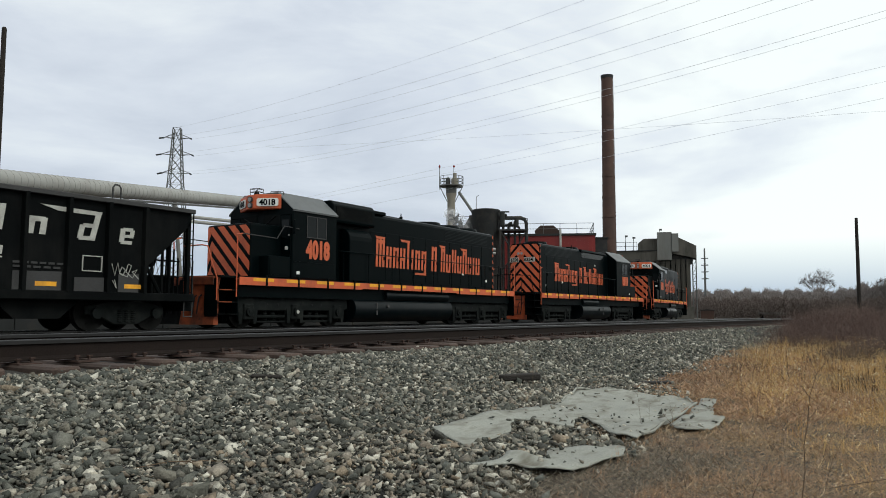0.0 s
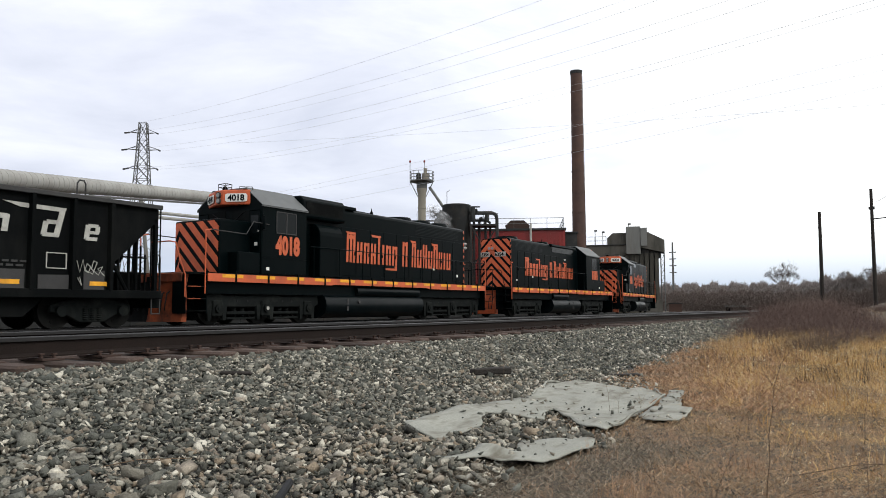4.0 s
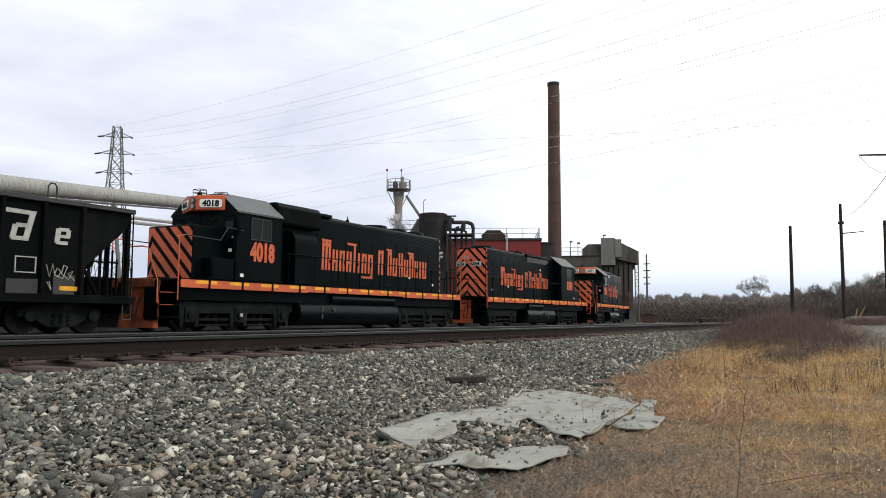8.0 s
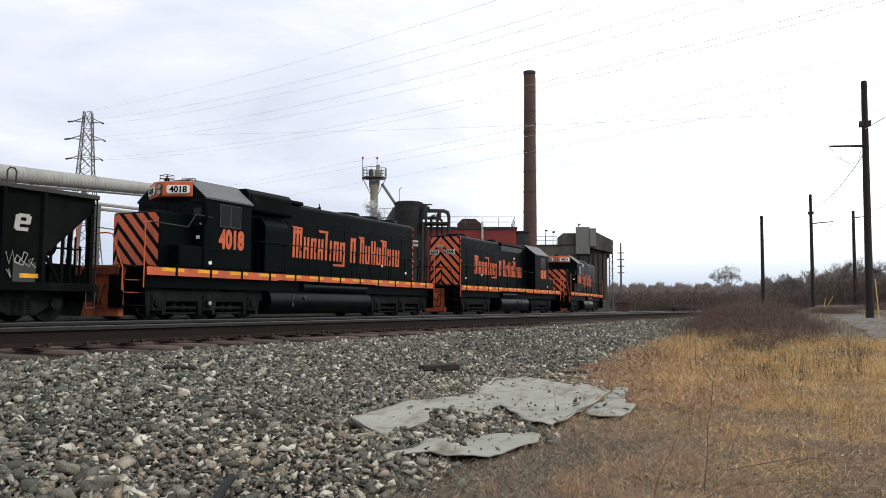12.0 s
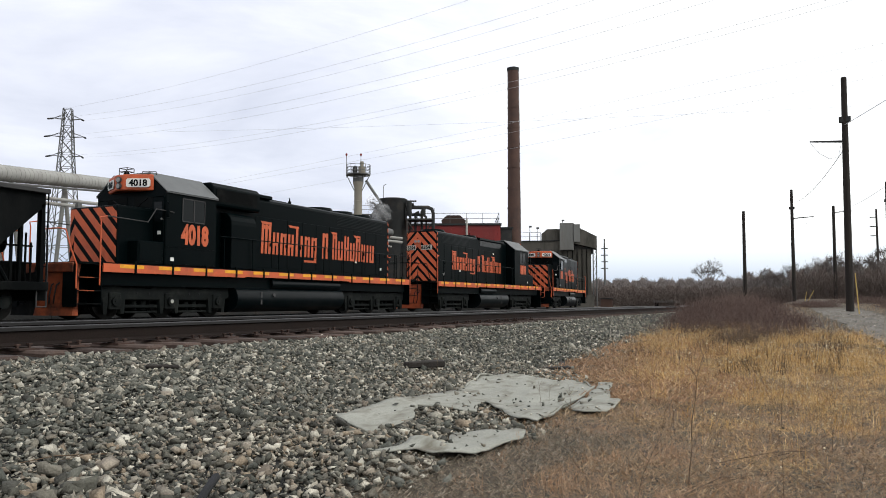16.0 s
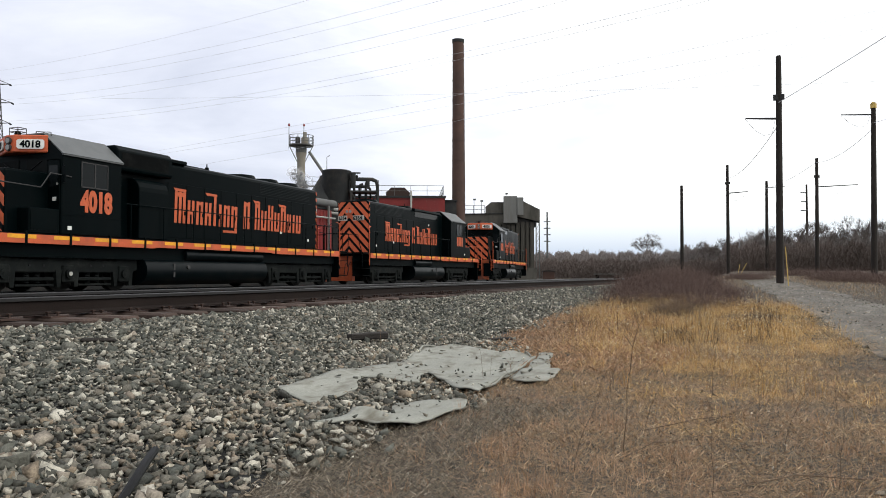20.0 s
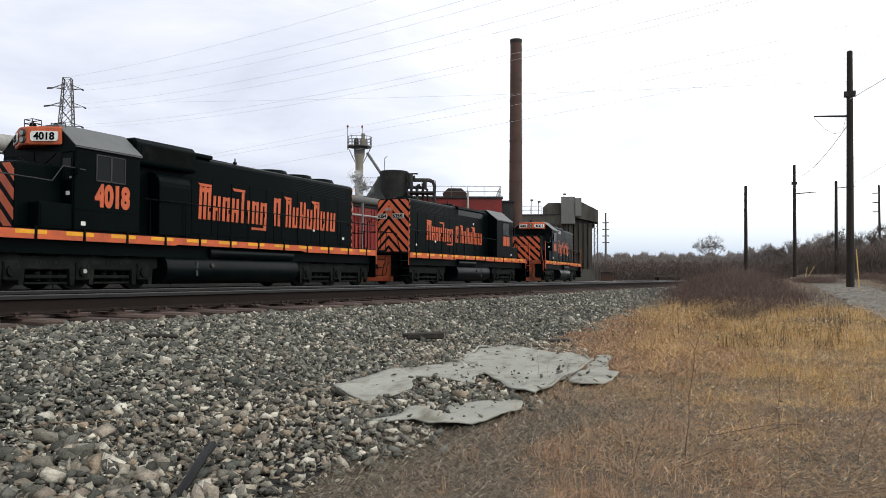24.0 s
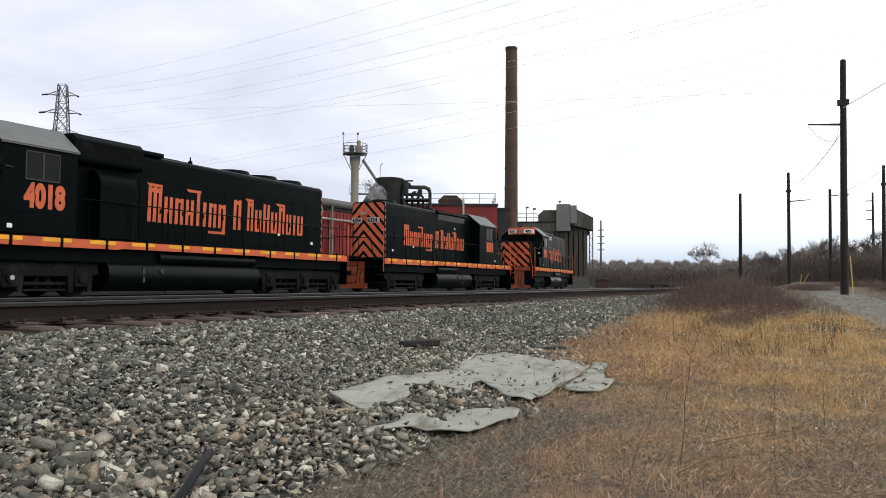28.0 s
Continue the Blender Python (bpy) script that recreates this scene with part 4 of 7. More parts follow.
    # lettering
    u0, u1, v0, v1 = text
    start = u0 if side < 0 else u1
    shapes = letter_bars(abs(u1 - u0), v1 - v0, 5)
    for k, p in enumerate(shapes):
        part("painted_bar", side_shape([p], start, v0, hw + 0.014 + 0.0011 * (k % 6), side), M["orange"], hd)
    if big:
        rot = pose(c0 + 1.22, side * 1.526, 2.60, 90, 0, 0 if side < 0 else 180)
        words(number, 0.66, 1.18, M["orange"], cb, "cab_number", rot, "large orange road number", fat=0.055)
    else:
        blocks = B()
        for k in range(4):
            x = c0 + 0.55 + k * 0.27
            blocks.box(x, x + 0.2, min(side * 1.52, side * 1.53), max(side * 1.52, side * 1.53), 2.32, 2.9)
        part("cab_number", blocks, M["orange"], cb, "orange road number, blurred")
    for x, z in ((h0 + 2.15, 3.42), (h1 - 2.9, 2.2), (h1 - 0.8, 1.95), (c0 + 0.2, 1.74)):
        yy = 1.53 if x < h0 else hw + 0.02
        part("white_sticker", B().box(x, x + 0.14, min(side * yy, side * (yy + 0.006)), max(side * yy, side * (yy + 0.006)), z, z + 0.11), M["white"], hd)
    # fuel tank and reservoirs
    t0, t1 = tank
    tp = [(-1.30, 0.97), (-1.40, 0.90), (-1.47, 0.76), (-1.49, 0.60), (-1.46, 0.44), (-1.37, 0.30), (-1.22, 0.20), (-0.95, 0.14), (0.95, 0.14), (1.22, 0.20), (1.37, 0.30), (1.46, 0.44), (1.49, 0.60), (1.47, 0.76), (1.40, 0.90), (1.30, 0.97)]
    tk = part("fuel_tank", B().prism(tp, t0, t1, axis="x"), M["tank"], lo, "long black fuel tank under the frame", smooth=True)
    for s in (-1, 1):
        part("air_reservoir", B().rod((t0 + 1.9, s * 1.26, 1.15), (t1 - 0.2, s * 1.26, 1.15), 0.185, n=16), M["tank"], lo, smooth=True)
        part("fuel_filler", B().rod((t0 + 1.9, s * 1.45, 0.72), (t0 + 1.9, s * 1.52, 0.74), 0.07, n=10), M["patch"], tk)
        part("fuel_gauge", B().box(t0 + 1.2, t0 + 1.28, min(s * 1.46, s * 1.485), max(s * 1.46, s * 1.485), 0.4, 0.85), M["patch"], tk)
    for x in (0, tc):
        loco_truck(lo, x, offsets, side)
    end_platform(lo, f0, -1, side)
    end_platform(lo, f1, 1, side)
    # handrails along the walkways
    for s in (-1, 1):
        hr = B().tube([(c1 + 0.2, s * 1.5, 2.66), (f1 - 0.1, s * 1.5, 2.66)], 0.019)
        part("handrail", hr, M["black"], lo)
        x = c1 + 0.4
        while x < f1:
            part("handrail_post", B().rod((x, s * 1.5, 1.58), (x, s * 1.5, 2.66), 0.019, n=6), M["black"], lo)
            x += 1.42
        fr = B().tube([(f0 + 0.14, s * 1.455, 2.90), (c0 - 0.62, s * 1.45, 2.86), (c0 - 0.34, s * 1.48, 3.28), (c0 + 0.0, s * 1.545, 3.26), (c0 + 0.3, s * 1.545, 3.24)], 0.018)
        part("handrail", fr, M["patch"], lo)
        mir = part("cab_mirror", B().box(c0 - 0.03, c0 + 0.02, min(s * 1.56, s * 1.66), max(s * 1.56, s * 1.66), 3.05, 3.5), M["black"], cb)
        part("mirror_arm", B().tube([(c0 + 0.05, s * 1.5, 3.6), (c0 - 0.01, s * 1.62, 3.5)], 0.012, 5), M["black"], mir)
    return lo


loco_a = locomotive("black diesel locomotive with orange lettering and striped low nose",
                    12.19, (-2.07, 0, 2.07), (-0.55, 1.63), 13.75, (-2.75, 14.75), -1, "4018", (2.75, 9.2), (4.55, 12.5, 2.27, 3.36))
loco_b = locomotive("black four-axle diesel locomotive with orange chevrons on its end",
                    10.4, (-1.37, 1.37), (-0.5, 2.1), 12.03, (-2.9, 13.0), 1, "6354", (3.1, 7.5), (3.0, 10.2, 2.30, 3.25), big=False, board_number="6354")
loco_c = locomotive("black four-axle diesel locomotive with striped nose behind another",
                    10.4, (-1.37, 1.37), (-0.5, 1.9), 12.1, (-2.9, 13.0), -1, "4001", (3.1, 7.5), (3.6, 10.2, 2.30, 3.25), big=False, nose_length=1.95)


def hopper_car():
    """x = 0 at the right-hand body end, the car runs towards -x."""
    car = thing("hopper_car", "black steel hopper car with worn white lettering and a graffiti scrawl", "freight car")
    L0, hw = -13.6, 1.50
    side = [(0.0, 3.34), (0.0, 2.98), (-1.40, 1.70), (-1.45, 0.98), (L0 + 1.45, 0.98), (L0 + 1.40, 1.70), (L0, 2.98), (L0, 3.34)]
    body = part("body", B().prism(side, -hw + 0.08, hw - 0.08), M["hopper"], car, "black riveted side sheets")
    for s in (-1, 1):
        part("top_chord", B().box(L0, 0.05, min(s * 1.38, s * 1.56), max(s * 1.38, s * 1.56), 3.28, 3.40).bevel(0.015), M["patch"], car, "weathered steel top rail")
        part("side_sill", B().box(L0 + 0.05, 0.08, min(s * 1.36, s * 1.54), max(s * 1.36, s * 1.54), 0.78, 1.0).bevel(0.015), M["hopper"], car)
        x = -1.52
        while x > L0 + 1.3:
            rib = B().prism([(x - 0.07, min(s * 1.42, s * 1.56)), (x + 0.07, min(s * 1.42, s * 1.56)), (x + 0.045, max(s * 1.42, s * 1.56)), (x - 0.045, max(s * 1.42, s * 1.56))] if s > 0 else
                            [(x - 0.045, -1.56), (x + 0.045, -1.56), (x + 0.07, -1.42), (x - 0.07, -1.42)], 0.98, 3.3, axis="z")
            part("side_post", rib, M["hopper"], car)
            x -= 1.07
    # slope sheet frame, ladders and platform at the near end
    for xe, d in ((0.0, 1), (L0, -1)):
        X = lambda u: xe + d * u
        for s in (-1, 1):
            part("end_post", B().box(min(X(-0.1), X(0.0)), max(X(-0.1), X(0.0)), min(s * 1.30, s * 1.42), max(s * 1.30, s * 1.42), 0.98, 3.0), M["hopper"], car)
            for u in (-0.38, -0.62, -0.95, -1.2):
                part("slope_strut", B().rod((X(u), s * 1.0, 1.0), (X(u), s * 1.0, 2.98 + u * 0.92), 0.045, n=6), M["hopper"], car)
            for u, top in ((-0.25, 2.75), (-0.05, 2.3), (0.10, 2.05)):
                part("platform_post", B().rod((X(u), s * 0.75, 0.98), (X(u), s * 0.75, top), 0.03, n=6), M["hopper"], car)
            part("platform_rail", B().rod((X(-0.9), s * 0.78, 1.95), (X(0.12), s * 0.78, 1.95), 0.025, n=6).rod((X(-0.7), s * 0.78, 1.5), (X(0.12), s * 0.78, 1.5), 0.025, n=6), M["hopper"], car)
            lad = B()
            for yy in (s * 1.44, s * 1.05):
                lad.rod((X(0.06), yy, 0.9), (X(0.06), yy, 3.32), 0.02, n=5)
            for k in range(7):
                lad.rod((X(0.06), s * 1.05, 1.05 + 0.35 * k), (X(0.06), s * 1.44, 1.05 + 0.35 * k), 0.014, n=5)
            part("end_ladder", lad, M["hopper"], car)
            part("hand_rail", B().tube([(X(0.13), s * 1.38, 0.9), (X(0.13), s * 1.38, 1.95), (X(0.05), s * 1.38, 2.02), (X(-0.1), s * 1.38, 2.02)], 0.016, 5), M["patch"], car)
            part("diagonal_brace", B().rod((X(-1.35), s * 1.3, 1.75), (X(-0.9), s * 1.3, 1.0), 0.05, n=6), M["hopper"], car)
        part("end_sill", B().box(min(X(-0.1), X(0.16)), max(X(-0.1), X(0.16)), -1.32, 1.32, 0.52, 0.86), M["hopper"], car)
        part("brake_rigging", B().box(min(X(-0.6), X(0.1)), max(X(-0.6), X(0.1)), -0.6, 0.9, 1.0, 1.55).bevel(0.05), M["under"], car)
        part("end_platform", B().box(min(X(-1.3), X(0.14)), max(X(-1.3), X(0.14)), -1.4, 1.4, 0.86, 0.98), M["hopper"], car)
        part("brake_wheel", B().rod((X(0.12), 0.6, 2.1), (X(0.16), 0.6, 2.1), 0.28, n=18), M["under"], car)
        c = B().box(min(X(0.1), X(1.35)), max(X(0.1), X(1.35)), -0.1, 0.1, 0.74, 0.95)
        c.prism([(X(1.2), -0.17), (X(1.5), -0.18), (X(1.58), 0.0), (X(1.3), 0.17)], 0.68, 1.0, axis="z")
        part("coupler", c, M["under"], car)
        part("corner_step", B().tube([(X(-0.2), -1.45, 0.9), (X(-0.2), -1.45, 0.36), (X(0.08), -1.45, 0.36), (X(0.08), -1.45, 0.9)], 0.022, 5), M["patch"], car)
        part("top_loop", B().tube([(X(-2.52), -1.47, 3.4), (X(-2.52), -1.47, 3.70), (X(-2.46), -1.47, 3.78), (X(-2.34), -1.47, 3.78), (X(-2.29), -1.47, 3.70), (X(-2.29), -1.47, 3.4)], 0.022, 6), M["patch"], car)
        # truck
        tx = X(-1.75)
        t = B()
        t.box(-0.2, 0.2, -1.0, 1.0, 0.45, 0.7)
        for s in (-1, 1):
            ya, yb = min(s * 0.95, s * 1.1), max(s * 0.95, s * 1.1)
            t.prism([(-1.15, 0.62), (-0.45, 0.78), (0.45, 0.78), (1.15, 0.62), (1.15, 0.42), (0.85, 0.42), (0.35, 0.16), (-0.35, 0.16), (-0.85, 0.42), (-1.15, 0.42)], ya, yb)
        tr = part("truck", t.bevel(0.02), M["truck"], car, at=pose(tx, 0, 0))
        for o in (-0.88, 0.88):
            wheelset(tr, o, 0.457, 0.72)
            for s in (-1, 1):
                part("bearing_cap", B().rod((o, s * 1.06, 0.46), (o, s * 1.2, 0.46), 0.15, n=14), M["truck"], tr)
        for s in (-1, 1):
            for dx in (-0.2, 0.0, 0.2):
                rings = []
                for k in range(6):
                    rings += [(0.06, 0.055 * k), (0.085, 0.055 * k + 0.014), (0.085, 0.055 * k + 0.028), (0.06, 0.055 * k + 0.042)]
                part("coil_spring", B().turned(rings, 9, (dx, s * 1.08, 0.22)), M["truck"], tr)
    for k in range(3):
        x = -4.2 - k * 2.8
        ho = B().prism([(x - 1.3, 1.0), (x + 1.3, 1.0), (x + 0.55, 0.32), (x - 0.55, 0.32)], -1.2, 1.2)
        part("discharge_hopper", ho, M["hopper"], car)
    # big worn lettering as plain shapes, stencil blocks, patches
    y, layer = -1.43, [0]

    def plate(name, outlines, m, lab=""):
        b = B()
        layer[0] += 1
        for k, p in enumerate(outlines):
            b.prism(p, y - 0.004 - 0.0012 * layer[0] - 0.0006 * k, y + 0.01)
        part(name, b, m, car, lab)

    def slab(x, z, w, h, lean=0.12):
        return [(x, z), (x + w, z), (x + w + lean * h, z + h), (x + lean * h, z + h)]

    plate("painted_shape", [slab(-4.66, 2.33, 0.15, 0.42), slab(-4.37, 2.33, 0.15, 0.40), slab(-4.56, 2.63, 0.32, 0.12)], M["oldwhite"], "worn white painted block shape")
    plate("painted_shape", [slab(-3.42, 2.32, 0.14, 0.34, 0.2), slab(-3.10, 2.28, 0.15, 0.74, 0.24), slab(-3.38, 2.28, 0.36, 0.10), slab(-3.28, 2.60, 0.34, 0.10)], M["oldwhite"], "worn white painted block shape")
    plate("painted_shape", [[(-4.36, 3.06), (-2.76, 3.02), (-2.80, 2.92), (-3.92, 2.94)]], M["oldwhite"], "long white painted flash")
    plate("painted_shape", [slab(-2.27, 2.30, 0.14, 0.36), slab(-1.96, 2.46, 0.12, 0.18), slab(-2.22, 2.26, 0.32, 0.09), slab(-2.2, 2.43, 0.34, 0.08), slab(-2.16, 2.60, 0.28, 0.09)], M["oldwhite"], "worn white painted block shape")
    plate("painted_shape", [slab(-5.66, 2.36, 0.15, 0.40), slab(-5.38, 2.36, 0.15, 0.60)], M["oldwhite"], "worn white painted block shape")
    plate("stencil_bars", [slab(-5.55, 1.80, 0.13, 0.22), slab(-5.36, 1.80, 0.15, 0.2), slab(-5.55, 1.72, 0.35, 0.035)], M["oldwhite"])
    plate("stencil_bars", [slab(-4.95 + 0.21 * k, 1.62, 0.15, 0.05, 0) for k in range(6)] + [slab(-4.95 + 0.24 * k, 1.52, 0.17, 0.05, 0) for k in range(5)], M["patch"])
    plate("grey_patch", [[(-4.95, 0.99), (-3.78, 0.99), (-3.78, 1.46), (-4.95, 1.44)]], M["patch"], "flat grey repaint patch")
    plate("grey_patch", [[(-3.45, 0.99), (-2.62, 0.99), (-2.62, 1.36), (-3.45, 1.34)]], M["patch"], "flat grey repaint patch")
    plate("grey_patch", [[(-2.25, 0.99), (-1.66, 0.99), (-1.66, 1.50), (-2.25, 1.46)]], M["patch"], "flat grey repaint patch")
    fr = [(-3.26, 1.50), (-2.72, 1.50), (-2.72, 1.90), (-3.26, 1.90)]
    plate("stencil_frame", [[fr[0], fr[1], (fr[1][0], 1.525), (fr[0][0], 1.525)], [(fr[3][0], 1.875), (fr[2][0], 1.875), fr[2], fr[3]], [fr[0], (fr[0][0] + 0.025, 1.5), (fr[0][0] + 0.025, 1.9), fr[3]], [(fr[1][0] - 0.025, 1.5), fr[1], fr[2], (fr[1][0] - 0.025, 1.9)]], M["oldwhite"])
    for x in (-4.42, -2.08):
        plate("yellow_reflector", [slab(x, 1.10, 0.52, 0.11, 0)], M["yellow"], "yellow reflective plate")
    gr = B()
    pts = [(-2.45, 1.75), (-2.36, 1.45), (-2.28, 1.78), (-2.22, 1.5), (-2.12, 1.45), (-2.06, 1.6), (-2.16, 1.68), (-2.22, 1.52), (-2.0, 1.42), (-1.88, 1.72), (-1.98, 1.76), (-2.04, 1.55), (-1.84, 1.40), (-1.72, 1.62), (-1.86, 1.56), (-1.66, 1.38)]
    gr.tube([(p[0], y - 0.012, p[1] - 0.02) for p in pts], 0.014, 5)
    gr.tube([(-2.42, y - 0.012, 1.30), (-2.30, y - 0.012, 1.10), (-2.36, y - 0.012, 1.32)], 0.012, 5)
    part("graffiti_scrawl", gr, M["oldwhite"], car, "thin white spray-paint scrawl")
    return car


hopper = hopper_car()


# ---- ground ----
def smooth(a, b, v):
    t = np.clip((v - a) / (b - a), 0, 1)
    return t * t * (3 - 2 * t)


def toe(x):
    """Where the ballast slope of the near track meets the ground."""
    return np.where(x < 9, 1.25 + 0.19 * np.clip(x, -4, 9), 2.96 + 0.10 * (np.clip(x, 9, 24) - 9))


def bumps(x, y):
    return 0.5 * np.sin(1.3 * x + 0.7 * y) * np.sin(0.9 * y - 0.4 * x + 1.0) + 0.35 * np.sin(3.1 * x - 1.7 * y + 0.6) * np.sin(2.3 * y + 0.8 * x)


def height(x, y):
    x, y = np.asarray(x, float), np.asarray(y, float)
    t = np.clip((y - toe(x)) / (5.25 - toe(x)), 0, 1)
    ramp = 0.375 * (0.6 * t + 0.4 * t * t * (3 - 2 * t))
    near = np.where(y < 8.7, ramp + 0.03 * smooth(5.5, 6.2, y), 0.405 - (0.405 - 0.06) * smooth(8.7, 10.6, y))
    near = near + 0.12 * smooth(16.6, 17.8, y) * (1 - smooth(21.2, 22.6, y))
    rise = 0.0135 * np.clip(x - 10, 0, 400) * (1 - smooth(2.0, 6.5, y))
    rough = 0.025 * bumps(x, y) * (1 - smooth(5.0, 5.4, y) * (1 - smooth(8.6, 9.0, y)))
    return near + rise + rough


def sheet(name, xs, ys, material):
    X, Y = np.meshgrid(xs, ys, indexing="ij")
    v = np.stack([X, Y, height(X, Y)], -1).reshape(-1, 3)
    n = len(ys)
    i = (np.arange(len(xs) - 1)[:, None] * n + np.arange(n - 1)).ravel()
    return raw_mesh(name, v, np.stack([i, i + n, i + n + 1, i + 1], -1), material)


xs = np.concatenate([[-900, -300, -100, -40, -15, -6], np.arange(-3, 26, 0.2), np.arange(26, 70, 1.0), [75, 85, 100, 130, 180, 260, 400, 700, 1500]])
ys = np.concatenate([[-900, -300, -100, -40, -15, -8], np.arange(-5, 9.4, 0.15), np.arange(9.4, 24, 0.6), [26, 30, 40, 60, 100, 160, 260, 400, 900]])
ground = tagged(new("ground", sheet("ground", xs, ys, M["soil"])), "bare soil and cinders with thin dead grass", "ground", kind="structure")


def carpet(name, lo, hi, x0, x1, nx, ny, material, lift, label, category):
    """A strip that lies on the ground between two edges, lo(x) and hi(x)."""
    xs = np.linspace(x0, x1, nx)
    v, t = [], np.linspace(0, 1, ny)
    for x in xs:
        y = lo(x) + (hi(x) - lo(x)) * t
        v.append(np.stack([np.full(ny, x), y, height(x, y) + lift * np.minimum(1, 12 * np.minimum(t, 1 - t)) + 0.004], -1))
    v = np.concatenate(v)
    i = (np.arange(nx - 1)[:, None] * ny + np.arange(ny - 1)).ravel()
    return tagged(new(name, raw_mesh(name, v, np.stack([i, i + ny, i + ny + 1, i + 1], -1), material)), label, category, kind="structure")


wob = lambda x: 0.22 * math.sin(1.7 * x) + 0.13 * math.sin(4.1 * x + 1)
bed = carpet("ballast_bed", lambda x: float(toe(x)) + 0.40 + wob(x), lambda x: 10.4, -8, 140, 420, 60, M["bed"], 0.008, "near-track ballast bed, shade between stones in its dark colour", "ballast")
bed2 = carpet("far_ballast_bed", lambda x: 10.2 + 0.4 * wob(x), lambda x: 34.0, -60, 160, 160, 24, M["cinder"], 0.01, "dark cinders under the train's track, its shadow in their colour", "ballast")
road = carpet("gravel_road", lambda x: -3.0 - 0.4 * wob(x * 0.3) + 0.045 * max(0, x - 14) - 0.28 * max(0, 9 - x), lambda x: -1.15 + 0.3 * wob(x * 0.4) + 0.055 * max(0, x - 12) - 0.25 * max(0, 9 - x), 3, 46, 150, 14, M["road"], 0.012, "pale gravel service road beside the grass", "road")


# ---- tracks ----
def rail_mesh(y, z, x0, x1):
    head, web = B(), B()
    h = 0.168
    head.prism([(y - 0.036, z - 0.036), (y - 0.036, z - 0.008), (y - 0.026, z), (y + 0.026, z), (y + 0.036, z - 0.008), (y + 0.036, z - 0.036)], x0, x1, axis="x")
    web.prism([(y - 0.07, z - h), (y - 0.07, z - h + 0.012), (y - 0.012, z - h + 0.035), (y - 0.010, z - 0.045), (y - 0.030, z - 0.036), (y + 0.030, z - 0.036), (y + 0.010, z - 0.045), (y + 0.012, z - h + 0.035), (y + 0.07, z - h + 0.012), (y + 0.07, z - h)], x0, x1, axis="x")
    return head, web


def railway(label, yc, ztop, x0, x1, t0, t1, seed, spikes):
    tk = thing("railway_track", label, "railway track", kind="structure")
    rng = random.Random(seed)
    for s in (-1, 1):
        h, w = rail_mesh(yc + s * 0.753, ztop, x0, x1)
        r = part("rail", w, M["rust"], tk, "rusty steel rail with a worn bright head")
        part("rail_head", h, M["steel"], r)
    zt = ztop - 0.195
    tie = mesh_of("tie", B().box(-0.115, 0.115, -1.32, 1.32, -0.18, 0).bevel(0.02), M["tie"])
    pl = mesh_of("tie_plate", B().box(-0.095, 0.095, -0.18, 0.18, 0, 0.016), M["plate"])
    sp = mesh_of("spike", B().box(-0.010, 0.010, -0.010, 0.010, 0, 0.026).box(-0.018, 0.018, -0.018, 0.018, 0.026, 0.038), M["plate"])
    x, k = t0, 0
    while x < t1:
        tx = x + rng.uniform(-0.03, 0.03)
        t = part("tie", tie, None, tk, at=pose(tx, yc + rng.uniform(-0.17, 0.10), zt + rng.uniform(-0.012, 0.012), 0, 0, rng.uniform(-2.5, 2.5)))
        if x < spikes:
            for s in (-1, 1):
                p = part("tie_plate", pl, None, tk, at=pose(tx, yc + s * 0.753, zt))
                for dx, dy in ((-0.06, -0.10), (0.06, 0.10), (0.05, -0.10)):
                    part("spike", sp, None, p, at=pose(dx, dy, 0.01 + rng.uniform(0, 0.012)))
        x += 0.505
        k += 1
    return tk


near_track = railway("empty near railway track, rusty rails on weathered wooden ties", 6.95, 0.645, -30, 230, 0.2, 36, 3, 17)
far_track = railway("railway track that the train stands on", TRACK_Y, RAIL, -60, 78, 5.0, 60, 4, 0)


